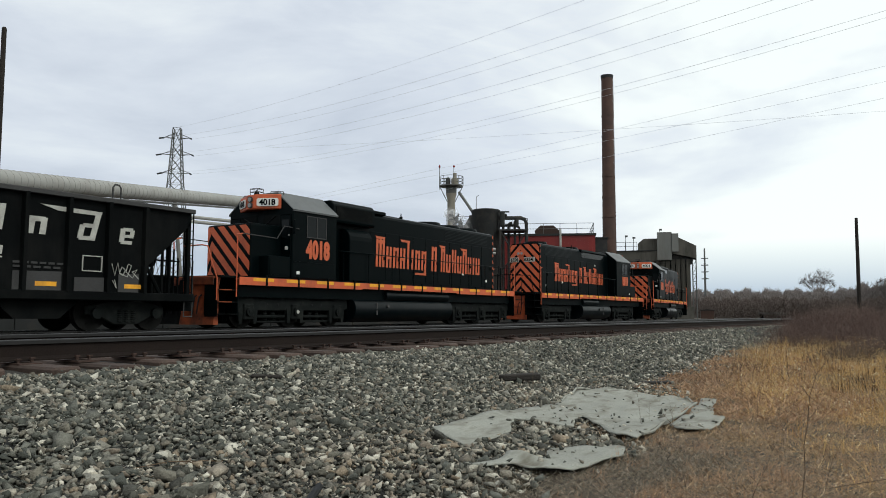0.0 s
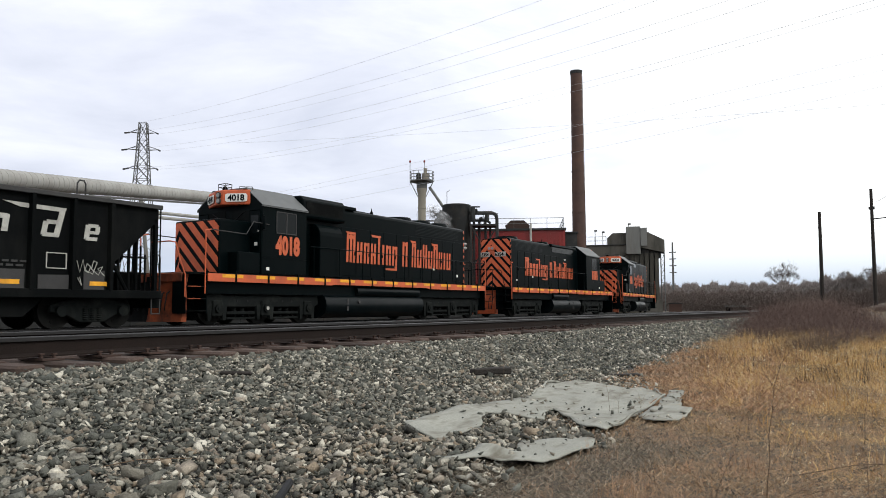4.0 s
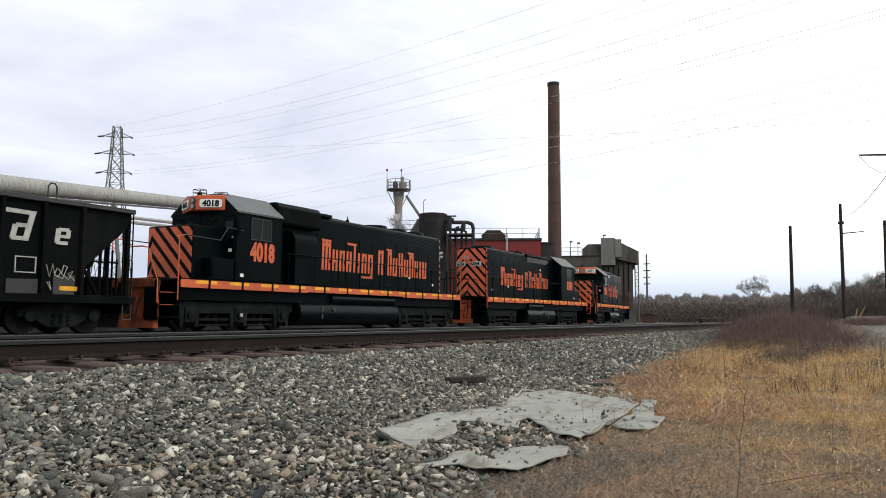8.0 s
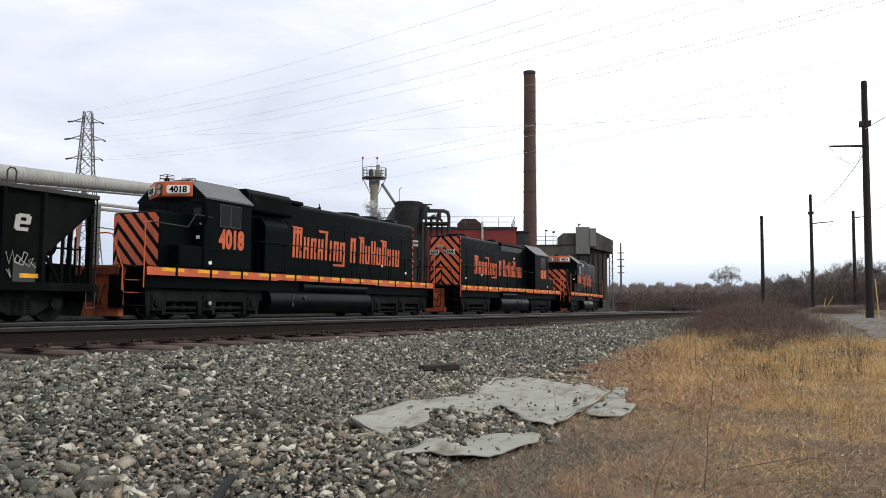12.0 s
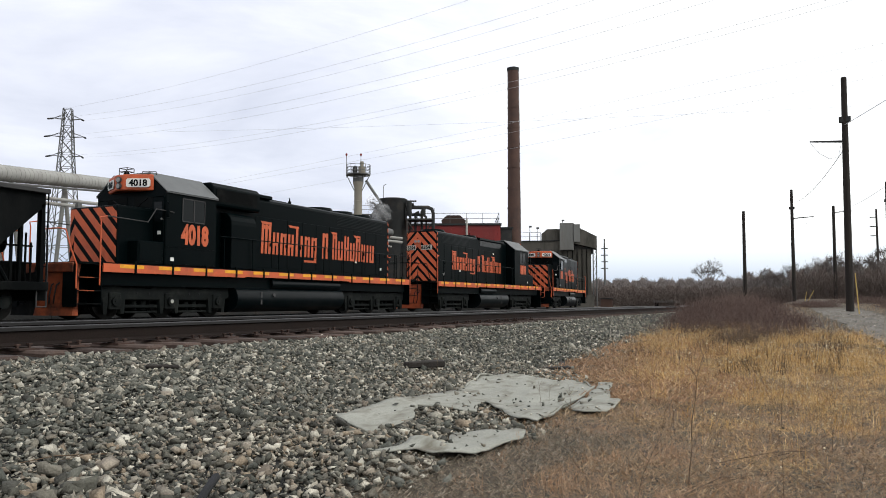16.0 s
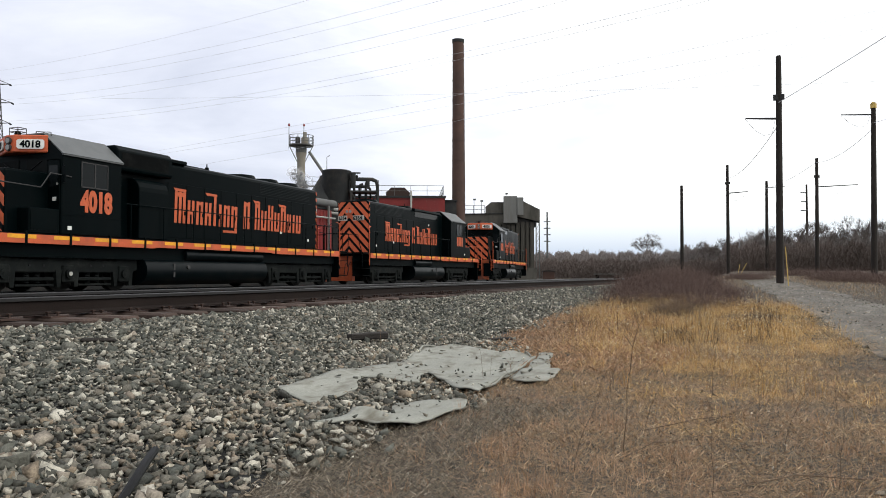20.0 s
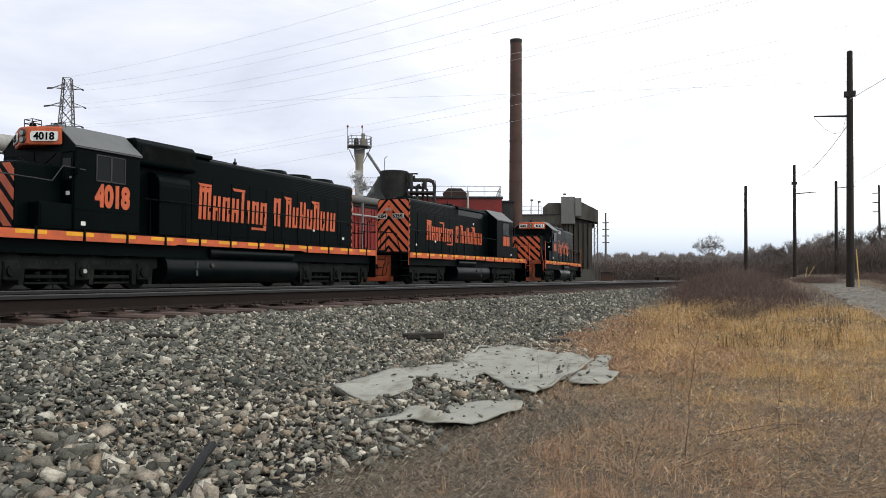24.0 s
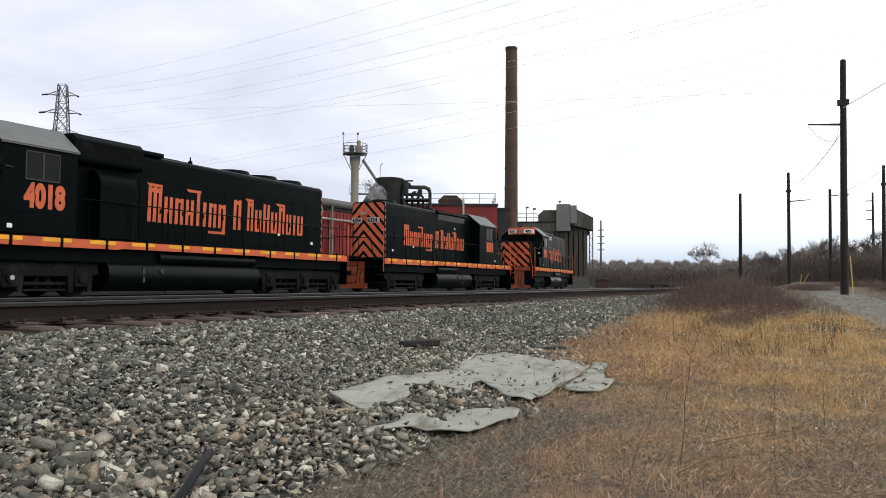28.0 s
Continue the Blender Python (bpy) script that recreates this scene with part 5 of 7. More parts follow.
# ---- loose ballast ----
def stones(name, pts, sizes, material, seed, squash=(0.74, 0.40), small=False):
    """Broken stones as one mesh: a jagged eight-cornered lump at every point."""
    rng = np.random.default_rng(seed)
    base = np.array([(x, y, z) for z in (-0.62, 0.62) for x, y in ((-0.72, -0.72), (0.72, -0.72), (0.72, 0.72), (-0.72, 0.72))])
    faces = np.array([(0, 2, 1), (0, 3, 2), (4, 5, 6), (4, 6, 7), (0, 1, 5), (0, 5, 4), (1, 2, 6), (1, 6, 5), (2, 3, 7), (2, 7, 6), (3, 0, 4), (3, 4, 7)])
    n = len(pts)
    if small:      # six corners are enough for little ones
        base = np.array([(-0.8, -0.6, -0.3), (0.8, -0.6, -0.3), (0, 0.9, -0.3), (-0.6, 0.5, 0.5), (0.6, 0.5, 0.5), (0, -0.8, 0.5)])
        faces = np.array([(0, 2, 1), (3, 5, 4), (0, 1, 5), (1, 2, 4), (2, 0, 3), (0, 5, 3), (1, 4, 5), (2, 3, 4)])
    m = len(base)
    v = base[None] + rng.uniform(-0.42, 0.42, (n, m, 3))
    v[:, 4:, :2] = v[:, 4:, :2] * rng.uniform(0.45, 0.95, (n, 1, 1)) + rng.uniform(-0.2, 0.2, (n, 1, 2))
    v = v * np.stack([np.ones(n), rng.uniform(squash[0] - 0.15, squash[0] + 0.2, n), rng.uniform(squash[1] - 0.15, squash[1] + 0.2, n)], -1)[:, None]
    v = v * (sizes / 2)[:, None, None]
    q = rng.normal(size=(n, 4)) * np.array([1, 0.36, 0.36, 1])
    q /= np.linalg.norm(q, axis=1, keepdims=True)
    w, x, y, z = q.T
    R = np.stack([1 - 2 * (y * y + z * z), 2 * (x * y - w * z), 2 * (x * z + w * y), 2 * (x * y + w * z), 1 - 2 * (x * x + z * z), 2 * (y * z - w * x), 2 * (x * z - w * y), 2 * (y * z + w * x), 1 - 2 * (x * x + y * y)], -1).reshape(n, 3, 3)
    v = np.einsum("nij,nkj->nki", R, v) + pts[:, None]
    f = faces[None] + m * np.arange(n)[:, None, None]
    return raw_mesh(name, v.reshape(-1, 3), f.reshape(-1, 3), material)


def scatter(rng, n, x0, x1, y0, y1, keep):
    x, y = rng.uniform(x0, x1, n), rng.uniform(y0, y1, n)
    k = keep(x, y, rng.uniform(0, 1, n))
    return x[k], y[k]


def inside(px, py, poly):
    c = False
    for (x0, y0), (x1, y1) in zip(poly, poly[1:] + poly[:1]):
        if (y0 > py) != (y1 > py) and px < (x1 - x0) * (py - y0) / (y1 - y0) + x0:
            c = not c
    return c


MAIN = [(4.11, 2.8), (4.77, 2.92), (5.34, 2.92), (6.02, 2.92), (6.38, 2.95), (7.29, 3.21), (7.72, 3.04), (7.91, 2.72), (7.72, 2.23), (7.23, 1.99), (5.81, 1.84), (4.94, 1.75), (4.99, 1.91), (5.31, 2.14), (5.83, 2.51), (5.53, 2.45), (5.17, 2.3), (5.12, 2.48), (5.0, 2.7), (4.5, 2.46), (4.11, 2.46), (3.9, 2.44), (3.96, 2.59)]
FLAP = [(7.18, 1.96), (7.67, 2.06), (7.71, 1.93), (6.66, 1.7), (6.6, 1.58), (6.01, 1.5), (5.7, 1.5), (5.57, 1.63), (5.79, 1.8)]
STRIP = [(3.5, 2.19), (3.69, 2.13), (3.97, 2.15), (3.93, 2.0), (4.05, 1.99), (4.35, 2.10), (4.55, 1.95), (4.66, 1.74), (4.44, 1.66), (4.05, 1.69), (3.85, 1.71), (3.71, 1.8), (3.7, 1.91), (3.73, 2.03), (3.57, 2.1)]


def nearest_on(x, y, poly):
    best = None
    for (x0, y0), (x1, y1) in zip(poly, poly[1:] + poly[:1]):
        dx, dy = x1 - x0, y1 - y0
        t = max(0, min(1, ((x - x0) * dx + (y - y0) * dy) / (dx * dx + dy * dy)))
        d = math.hypot(x - x0 - t * dx, y - y0 - t * dy)
        if best is None or d < best[0]:
            best = (d, x0 + t * dx, y0 + t * dy)
    return best


def on_tarp(x, y):
    return np.array([any(inside(p, q, o) and nearest_on(p, q, o)[0] > 0.012 for o in (MAIN, FLAP, STRIP)) if 3.4 < p < 8.0 and 1.4 < q < 3.3 else False for p, q in zip(x, y)], bool)


rng = np.random.default_rng(11)
gravel = thing("loose_ballast", "loose grey and tan crushed stone over the track shoulder", "ballast stones", kind="stuff")


def gravel_zone(x, y, r):
    t = (y - toe(x) + 0.22 * np.sin(1.7 * x) + 0.13 * np.sin(4.1 * x + 1)) / 0.55
    return (r < np.clip(t + 0.5, 0, 1)) & (y < 5.60 + 0.05 * np.sin(9 * x))


x, y = scatter(rng, 125000, 0.3, 9.0, 1.0, 5.7, gravel_zone)
k = ~on_tarp(x, y) | (rng.uniform(0, 1, len(x)) < 0.03)
x, y = x[k], y[k]
z = height(x, y)
d = np.hypot(x, y)
s = rng.gamma(3.2, 0.0092, len(x)).clip(0.016, 0.11) * np.where(d < 3.4, 1.35, 1.05)
pts = np.stack([x, y, z + s * 0.10 + rng.uniform(-0.01, 0.035, len(x))], -1)
# crushed stone spread over the road
x6, y6 = scatter(rng, 9000, 7, 42, -5, 2, lambda x, y, r: (y > -3.0 + 0.045 * np.clip(x - 14, 0, 99) - 0.28 * np.clip(9 - x, 0, 9)) & (y < -1.05 + 0.055 * np.clip(x - 12, 0, 99) - 0.25 * np.clip(9 - x, 0, 9)))
s6 = rng.gamma(4, 0.011, len(x6)).clip(0.02, 0.09)
part("road_gravel", stones("road_gravel", np.stack([x6, y6, height(x6, y6) + 0.012], -1), s6, M["stone_tan"], 17, squash=(0.8, 0.35), small=True), None, gravel)
near_k = np.argsort(d + 8 * (s < 0.05))[:300]
rest = np.setdiff1d(np.arange(len(x)), near_k)
# tan and pinkish stones gather low on the slope and in patches
pale = np.exp(-((x - 3.4 - 0.25 * (y - 2.8)) / 0.9) ** 2 - ((y - 2.75) / 0.45) ** 2)
tan = rng.uniform(0, 1, len(x)) < 0.6 * pale + np.clip(1.05 - (y - toe(x)) / 1.5 + 0.35 * np.sin(1.1 * x + 2 * y), 0.10, np.where(d < 3.3, 0.8, 0.55))
for kind, pick in (("stone", rest[~tan[rest]]), ("stone_tan", rest[tan[rest]])):
    for little in (False, True):
        q = pick[(s[pick] < 0.03) == little]
        part("ballast_stones", stones("ballast_stones", pts[q], s[q] * (1.25 if little else 1.0), M[kind], 12, small=little), None, gravel)
x2, y2 = scatter(rng, 46000, 9.0, 24, 2.4, 5.7, gravel_zone)
s2 = rng.gamma(6, 0.0072, len(x2)).clip(0.025, 0.11)
part("ballast_stones", stones("ballast_stones_mid", np.stack([x2, y2, height(x2, y2) + s2 * 0.12 + rng.uniform(-0.01, 0.03, len(x2))], -1), s2 * 1.15, M["stone"], 13, small=True), None, gravel)
x3, y3 = scatter(rng, 14000, 24, 70, 3.6, 5.7, gravel_zone)
s3 = rng.gamma(7, 0.009, len(x3)).clip(0.04, 0.12)
part("ballast_stones", stones("ballast_stones_far", np.stack([x3, y3, height(x3, y3) + s3 * 0.12], -1), s3 * 1.15, M["stone"], 14, small=True), None, gravel)
# between the ties and behind the near track
x4, y4 = scatter(rng, 15000, 0.5, 26, 5.6, 9.6, lambda x, y, r: (r < 0.8) & (np.abs(y - 6.2) > 0.1) & (np.abs(y - 7.7) > 0.1))
s4 = rng.gamma(7, 0.008, len(x4)).clip(0.03, 0.09)
part("ballast_stones", stones("ballast_stones_crib", np.stack([x4, y4, height(x4, y4) + 0.012 - 0.02 * (np.abs(y4 - 6.95) < 1.3)], -1), s4 * 1.15, M["stone"], 15, small=True), None, gravel)
# a thin sprinkle over the soil, the tarpaulin and the road edge
x5, y5 = scatter(rng, 26000, 1.5, 16, -3.5, 3.5, lambda x, y, r: (y < toe(x) + 0.3) & (r < np.where(y > toe(x) - 0.8, 0.75, 0.05 + 0.12 * (x < 4.5))))
s5 = rng.gamma(3, 0.007, len(x5)).clip(0.009, 0.06)
part("scattered_stones", stones("scattered_stones", np.stack([x5, y5, height(x5, y5) + s5 * 0.1], -1), s5, M["stone_tan"], 16, small=True), None, gravel)
for k, i in enumerate(near_k):
    if k < 24:
        lump = stones("stone", np.zeros((1, 3)), np.array([1.0]), M["stone_one"], 100 + k)
        lumps = (lumps + [lump]) if k else [lump]
for k, i in enumerate(near_k):
    st = part("stone", lumps[k % 24], None, gravel, at=pose(*pts[i], 0, 0, 37 * k % 360) @ Matrix.Diagonal((s[i], s[i], s[i], 1)))


def cloth(name, outline, label, lift, fold, step=0.04, seed=0):
    """A sheet of stiff old canvas lying on the stones: worn edge, folds and sagging."""
    xs0, ys0 = min(p[0] for p in outline), min(p[1] for p in outline)
    nx = int((max(p[0] for p in outline) - xs0) / step) + 2
    ny = int((max(p[1] for p in outline) - ys0) / step) + 2
    bm, grid = bmesh.new(), {}

    def vert(i, j):
        if (i, j) not in grid:
            grid[i, j] = bm.verts.new((xs0 + i * step, ys0 + j * step, 0))
        return grid[i, j]

    for i in range(nx):
        for j in range(ny):
            if inside(xs0 + (i + 0.5) * step, ys0 + (j + 0.5) * step, outline):
                bm.faces.new([vert(i, j), vert(i + 1, j), vert(i + 1, j + 1), vert(i, j + 1)])
    for v in bm.verts:
        x, y = v.co.x, v.co.y
        d, ex, ey = nearest_on(x, y, outline)
        if v.is_boundary and d < step * 1.1:
            x, y, d = ex, ey, 0.0
        x += noise.noise((x * 6, y * 6, 3)) * 0.02
        y += noise.noise((x * 6, y * 6, 7)) * 0.015
        n = noise.noise((x * 1.3, y * 1.3, seed)) * 0.020 + noise.noise((x * 4, y * 4, seed)) * 0.012 + noise.noise((x * 11, y * 9, seed)) * 0.004
        ridge = 0.012 * math.exp(-((y - 2.1 - 0.35 * math.sin(x * 1.1)) / 0.05) ** 2)
        curl = 0.025 * math.exp(-d / 0.05) * max(0, noise.noise((x * 2.1, y * 2.1, seed + 9)) + 0.1)
        f = fold * math.exp(-((x - 3.90) / 0.06) ** 2 - ((y - 2.07) / 0.12) ** 2)
        v.co = (x, y, float(height(x, y)) + lift + n + ridge + curl + f)
    me = mesh_of(name, bm, M["tarp"])
    me.polygons.foreach_set("use_smooth", [True] * len(me.polygons))
    ob = tagged(new(name, me), label, "tarpaulin", group="torn tarpaulin pieces")
    sol = ob.modifiers.new("thickness", "SOLIDIFY")
    sol.thickness = 0.009
    return ob


main_cloth = cloth("tarpaulin", MAIN, "pale grey weathered tarpaulin lying torn on the stones", 0.03, 0.0)
cloth("tarpaulin", FLAP, "small torn flap of grey tarpaulin by the grass", 0.03, 0.0, seed=2)
cloth("tarpaulin", STRIP, "torn strip of grey tarpaulin half buried in stones", 0.042, 0.045, step=0.028, seed=5)


x7, y7 = rng.uniform(3.5, 7.8, 1500), rng.uniform(1.5, 3.2, 1500)
k = on_tarp(x7, y7) & (rng.uniform(0, 1, 1500) < np.where((np.hypot(x7 - 5.4, y7 - 2.35) < 0.75) | (y7 < 2.05), 0.30, 0.05))
x7, y7 = x7[k], y7[k]
s7 = rng.gamma(3, 0.011, len(x7)).clip(0.012, 0.075)
part("scattered_stones", stones("canvas_grit", np.stack([x7, y7, height(x7, y7) + 0.052], -1), s7, M["stone"], 18, small=True), None, gravel)


def hem(points, parent):
    """A turned-up edge along the canvas."""
    pts = [Vector((x, y, float(height(x, y)) + 0.045)) for x, y in points]
    fine = [a.lerp(b, k / 6) + Vector((0, 0, 0.012 * math.sin(7 * (i + k / 6)))) for i, (a, b) in enumerate(zip(pts, pts[1:])) for k in range(6)]
    part("hem", B().tube(fine, 0.011, 6), M["tarp"], parent, "rolled pale edge of the canvas", smooth=True)


hem([(6.38, 2.95), (7.29, 3.21), (7.72, 3.04), (7.91, 2.72)], main_cloth)
hem([(7.72, 2.23), (7.23, 1.99), (5.81, 1.84), (4.94, 1.75)], main_cloth)


def timber(p, q, w, h, label, lift=0.02):
    d = Vector(q) - Vector(p)
    b = B().box(0, d.length, -w / 2, w / 2, 0, h).bevel(0.012)
    for v in b.bm.verts:
        v.co += Vector((0, noise.noise(v.co * 7) * 0.02, noise.noise(v.co * 5 + Vector((3, 0, 0))) * 0.02))
    m = Matrix.Translation((p[0], p[1], float(height(p[0], p[1])) + lift)) @ d.to_track_quat("X", "Z").to_matrix().to_4x4()
    ob = new("timber", mesh_of("timber", b, M["wood"]))
    ob.matrix_basis = m
    return tagged(ob, label, "timber", group="old timbers on the ballast")


timber((6.78, 3.80, 0.0), (7.14, 3.55, 0.0), 0.11, 0.065, "short dark rotten timber lying on the ballast")
timber((9.0, 3.15, 0.0), (9.25, 2.85, 0.0), 0.12, 0.06, "half-buried rotten timber at the edge of the grass", -0.02)
timber((4.30, 4.70, 0.0), (4.45, 4.50, 0.0), 0.06, 0.035, "thin dark scrap of wood on the ballast")
hose = B().tube([(2.00, 2.03, -0.01), (2.15, 2.08, 0.06), (2.30, 2.17, 0.085), (2.47, 2.28, 0.09)], 0.017, 8)
tagged(new("rubber_hose", mesh_of("rubber_hose", hose, M["rubber"], True)), "broken black rubber hose among the stones", "hose").location = (0, 0, 0.04)
stick = B().tube([(1.9, 3.45, 0.155), (2.11, 3.25, 0.15), (2.32, 3.05, 0.14)], 0.006, 5)
tagged(new("stick", mesh_of("stick", stick, M["wood"])), "grey dead stick lying on the stones", "stick")


for pts in ([(4.17, 0.56), (4.48, 0.29), (4.8, 0.17), (5.18, 0.01)], [(3.52, 0.55), (3.72, 0.44), (3.91, 0.35)], [(4.13, 0.18), (3.75, 0.12), (3.41, 0.01)], [(3.1, 0.15), (3.35, -0.15), (3.5, -0.45)], [(2.09, 3.10), (2.27, 3.02), (2.62, 3.01)]):
    b = B().tube([(px, py, float(height(px, py)) + 0.02 + 0.035 * (i % 2)) for i, (px, py) in enumerate(pts)], 0.0024, 5)
    for i, (px, py) in enumerate(pts[1:-1]):
        b.tube([(px, py, float(height(px, py)) + 0.03), (px + 0.07, py - 0.12, float(height(px, py)) + 0.06), (px + 0.16, py - 0.17, float(height(px, py)) + 0.05)], 0.0015, 4)
    tagged(new("stick", mesh_of("stick", b, M["stem"])), "thin dark fallen branch lying on the dry grass", "stick", group="fallen branches")


# ---- plants ----
def blades(name, x, y, h, w, lean, material, seed, droop=0.35, wind=None):
    """Bent blades, two quads each, tapering."""
    rng = np.random.default_rng(seed)
    n = len(x)
    a = rng.uniform(0, 2 * np.pi, n) if wind is None else wind + rng.normal(0, 0.75, n)
    l = np.abs(rng.normal(0, 1, n)) * lean
    z = height(x, y) - 0.005
    dx, dy = np.cos(a), np.sin(a)
    px, py = -dy, dx
    v = np.empty((n, 6, 3))
    for k, (t, wd) in enumerate(((0, 1.0), (0.55, 0.75), (1.0, 0.15))):
        off = h * (l * t + droop * l * t * t)
        zz = z + h * t * np.sqrt(np.clip(1 - np.clip(l * (0.6 + 0.6 * t), 0, 0.97) ** 2, 0.05, 1))
        for s in (0, 1):
            sg = (s - 0.5) * w * wd
            v[:, 2 * k + s] = np.stack([x + dx * off + px * sg, y + dy * off + py * sg, zz], -1)
    f = np.array([(0, 1, 3, 2), (2, 3, 5, 4)])[None] + 6 * np.arange(n)[:, None, None]
    return raw_mesh(name, v.reshape(-1, 3), f.reshape(-1, 4), material)


def litter(name, x, y, l0, l1, width, material, seed):
    """Broken stalks lying criss-cross on the soil, one slim leaf-shaped face each."""
    rng = np.random.default_rng(seed)
    n = len(x)
    a, ln = rng.uniform(0, 2 * np.pi, n), rng.uniform(l0, l1, n)
    w = width * rng.uniform(0.4, 1.0, n) * np.clip(np.hypot(x, y) / 4.5, 0.75, 2.2)
    dx, dy = np.cos(a) * ln / 2, np.sin(a) * ln / 2
    z = height(x, y) + rng.uniform(0.002, 0.022, n)
    tilt = np.abs(rng.normal(0, 0.42, n)) * ln
    px, py = -np.sin(a) * w, np.cos(a) * w
    v = np.stack([np.stack([x - dx, y - dy, z], -1), np.stack([x + px, y + py, z + tilt * 0.6], -1), np.stack([x + dx, y + dy, z + tilt], -1), np.stack([x - px, y - py, z + tilt * 0.4 + w * 0.5], -1)], 1)
    return raw_mesh(name, v.reshape(-1, 3), np.arange(4 * n).reshape(n, 4), material)


def off_road(x, y):
    top = -1.15 + 0.055 * np.clip(x - 12, 0, 99) - 0.25 * np.clip(9 - x, 0, 9)
    bot = -3.0 + 0.045 * np.clip(x - 14, 0, 99) - 0.28 * np.clip(9 - x, 0, 9)
    return (y > top + 0.1) | (y < bot - 0.1)


def patchy(x, y, k=1.0):
    return 0.5 + 0.5 * (np.sin(1.9 * k * x + 0.6) * np.sin(2.3 * k * y + 1.1) * 0.6 + 0.4 * np.sin(4.7 * k * x - 2.9 * k * y))


rng = np.random.default_rng(21)
straw = thing("dead_grass", "matted tan dead grass over the soil", "dead grass", kind="stuff")
x, y = scatter(rng, 560000, 1.6, 13, -4.0, 3.2, lambda x, y, r: (y < toe(x) + 0.15 + 0.2 * np.sin(3 * x)) & off_road(x, y) & ~on_tarp(x, y) & (r < (0.12 + 1.1 * patchy(x, y, 0.9) ** 1.6) * np.clip((toe(x) - y) / 0.5 + 0.35, 0.03, 1) * np.clip(5.0 / (x + 1.0), 0.15, 1)))
grey = (y > toe(x) - 1.45 + 0.17 * x + 0.25 * np.sin(2.1 * x + 1)) & (x < 4.7) | (rng.uniform(0, 1, len(x)) < 0.10)
part("grass_mass", litter("grass_litter", x[~grey], y[~grey], 0.012, 0.046, 0.0012, M["straw"], 22), None, straw)
part("grass_mass", litter("grey_litter", x[grey], y[grey], 0.012, 0.042, 0.0010, M["greystraw"], 20), None, straw)
x, y = scatter(rng, 80000, 1.7, 4.9, 0.0, 2.6, lambda x, y, r: (y > toe(x) - 0.85 + 0.25 * np.sin(2.1 * x + 1)) & (y < toe(x) + 0.12) & ~on_tarp(x, y))
part("grass_mass", litter("grey_litter_near", x, y, 0.010, 0.04, 0.0009, M["greystraw"], 19), None, straw)
x, y = scatter(rng, 95000, 6.5, 17, 0.3, 4.0, lambda x, y, r: (y < toe(x) + 0.1) & (y > toe(x) - 1.9 + 0.3 * np.sin(1.3 * x)) & ~on_tarp(x, y) & (r < 0.25 + 0.75 * patchy(x, y, 0.8)))
part("grass_mass", litter("red_litter", x, y, 0.03, 0.09, 0.0014, M["redstraw"], 24), None, straw)
x, y = scatter(rng, 26000, 14, 60, -12, 4.4, lambda x, y, r: (y < toe(x)) & off_road(x, y) & (r < 0.75))
part("grass_mass", blades("grass_blades_far", x, y, rng.uniform(0.06, 0.20, len(x)), rng.uniform(0.006, 0.014, len(x)), 0.9, M["straw"], 23), None, straw)

# a tangle of bent fibres over the nearest soil, grey by the stones and tan farther out
x, y = scatter(rng, 260000, 1.6, 7.5, -3.2, 2.7, lambda x, y, r: (y < toe(x) + 0.05) & off_road(x, y) & ~on_tarp(x, y) & (r < np.clip(3.2 / (x + 0.4), 0.2, 1) * (0.45 + 0.55 * patchy(x, y, 1.2))))
edge = toe(x) - 1.45 + 0.17 * x + 0.28 * np.sin(2.1 * x + 1) + rng.normal(0, 0.16, len(x))
for name, pick, m, w0, w1 in (("grey_fibres", (y > edge) & (x < 4.7), "greystraw", 0.0008, 0.0017), ("tan_fibres", (y <= edge) | (x >= 4.7), "straw", 0.0009, 0.0021)):
    n = int(pick.sum())
    part("grass_mass", blades(name, x[pick], y[pick], rng.uniform(0.018, 0.062, n), rng.uniform(w0, w1, n), 1.7, M[m], 81, droop=0.9), None, straw)

gold = thing("golden_grass", "tall golden dry grass with pale seed heads", "tall grass", kind="stuff")


def gold_zone(x, y, r):
    edge = np.minimum(toe(x) - 0.35, 0.95 + 0.24 * (x - 5) + 0.2 * np.sin(2.3 * x))
    inn = (y < edge) & (y > -0.55 - 0.04 * x + 0.3 * np.sin(x)) & off_road(x, y)
    return inn & (r < np.clip((x - 3.2) / 4.6, 0.0, 1) ** 1.3 * (0.12 + 0.88 * patchy(x, y, 0.6) ** 1.5))


def tufts(n, x0, x1, y0, y1, zone, per, r):
    """Blade roots in clumps, and how far each leans out of its clump."""
    cx, cy = scatter(rng, n, x0, x1, y0, y1, zone)
    k = rng.integers(per // 2, per * 2, len(cx))
    i = np.repeat(np.arange(len(cx)), k)
    a, q = rng.uniform(0, 2 * np.pi, len(i)), np.sqrt(rng.uniform(0, 1, len(i))) * r * np.repeat(rng.uniform(0.5, 1.5, len(cx)), k)
    return cx[i] + q * np.cos(a), cy[i] + q * np.sin(a), np.repeat(rng.uniform(0.55, 1.25, len(cx)), k), np.repeat(rng.uniform(0, 2 * np.pi, len(cx)), k)


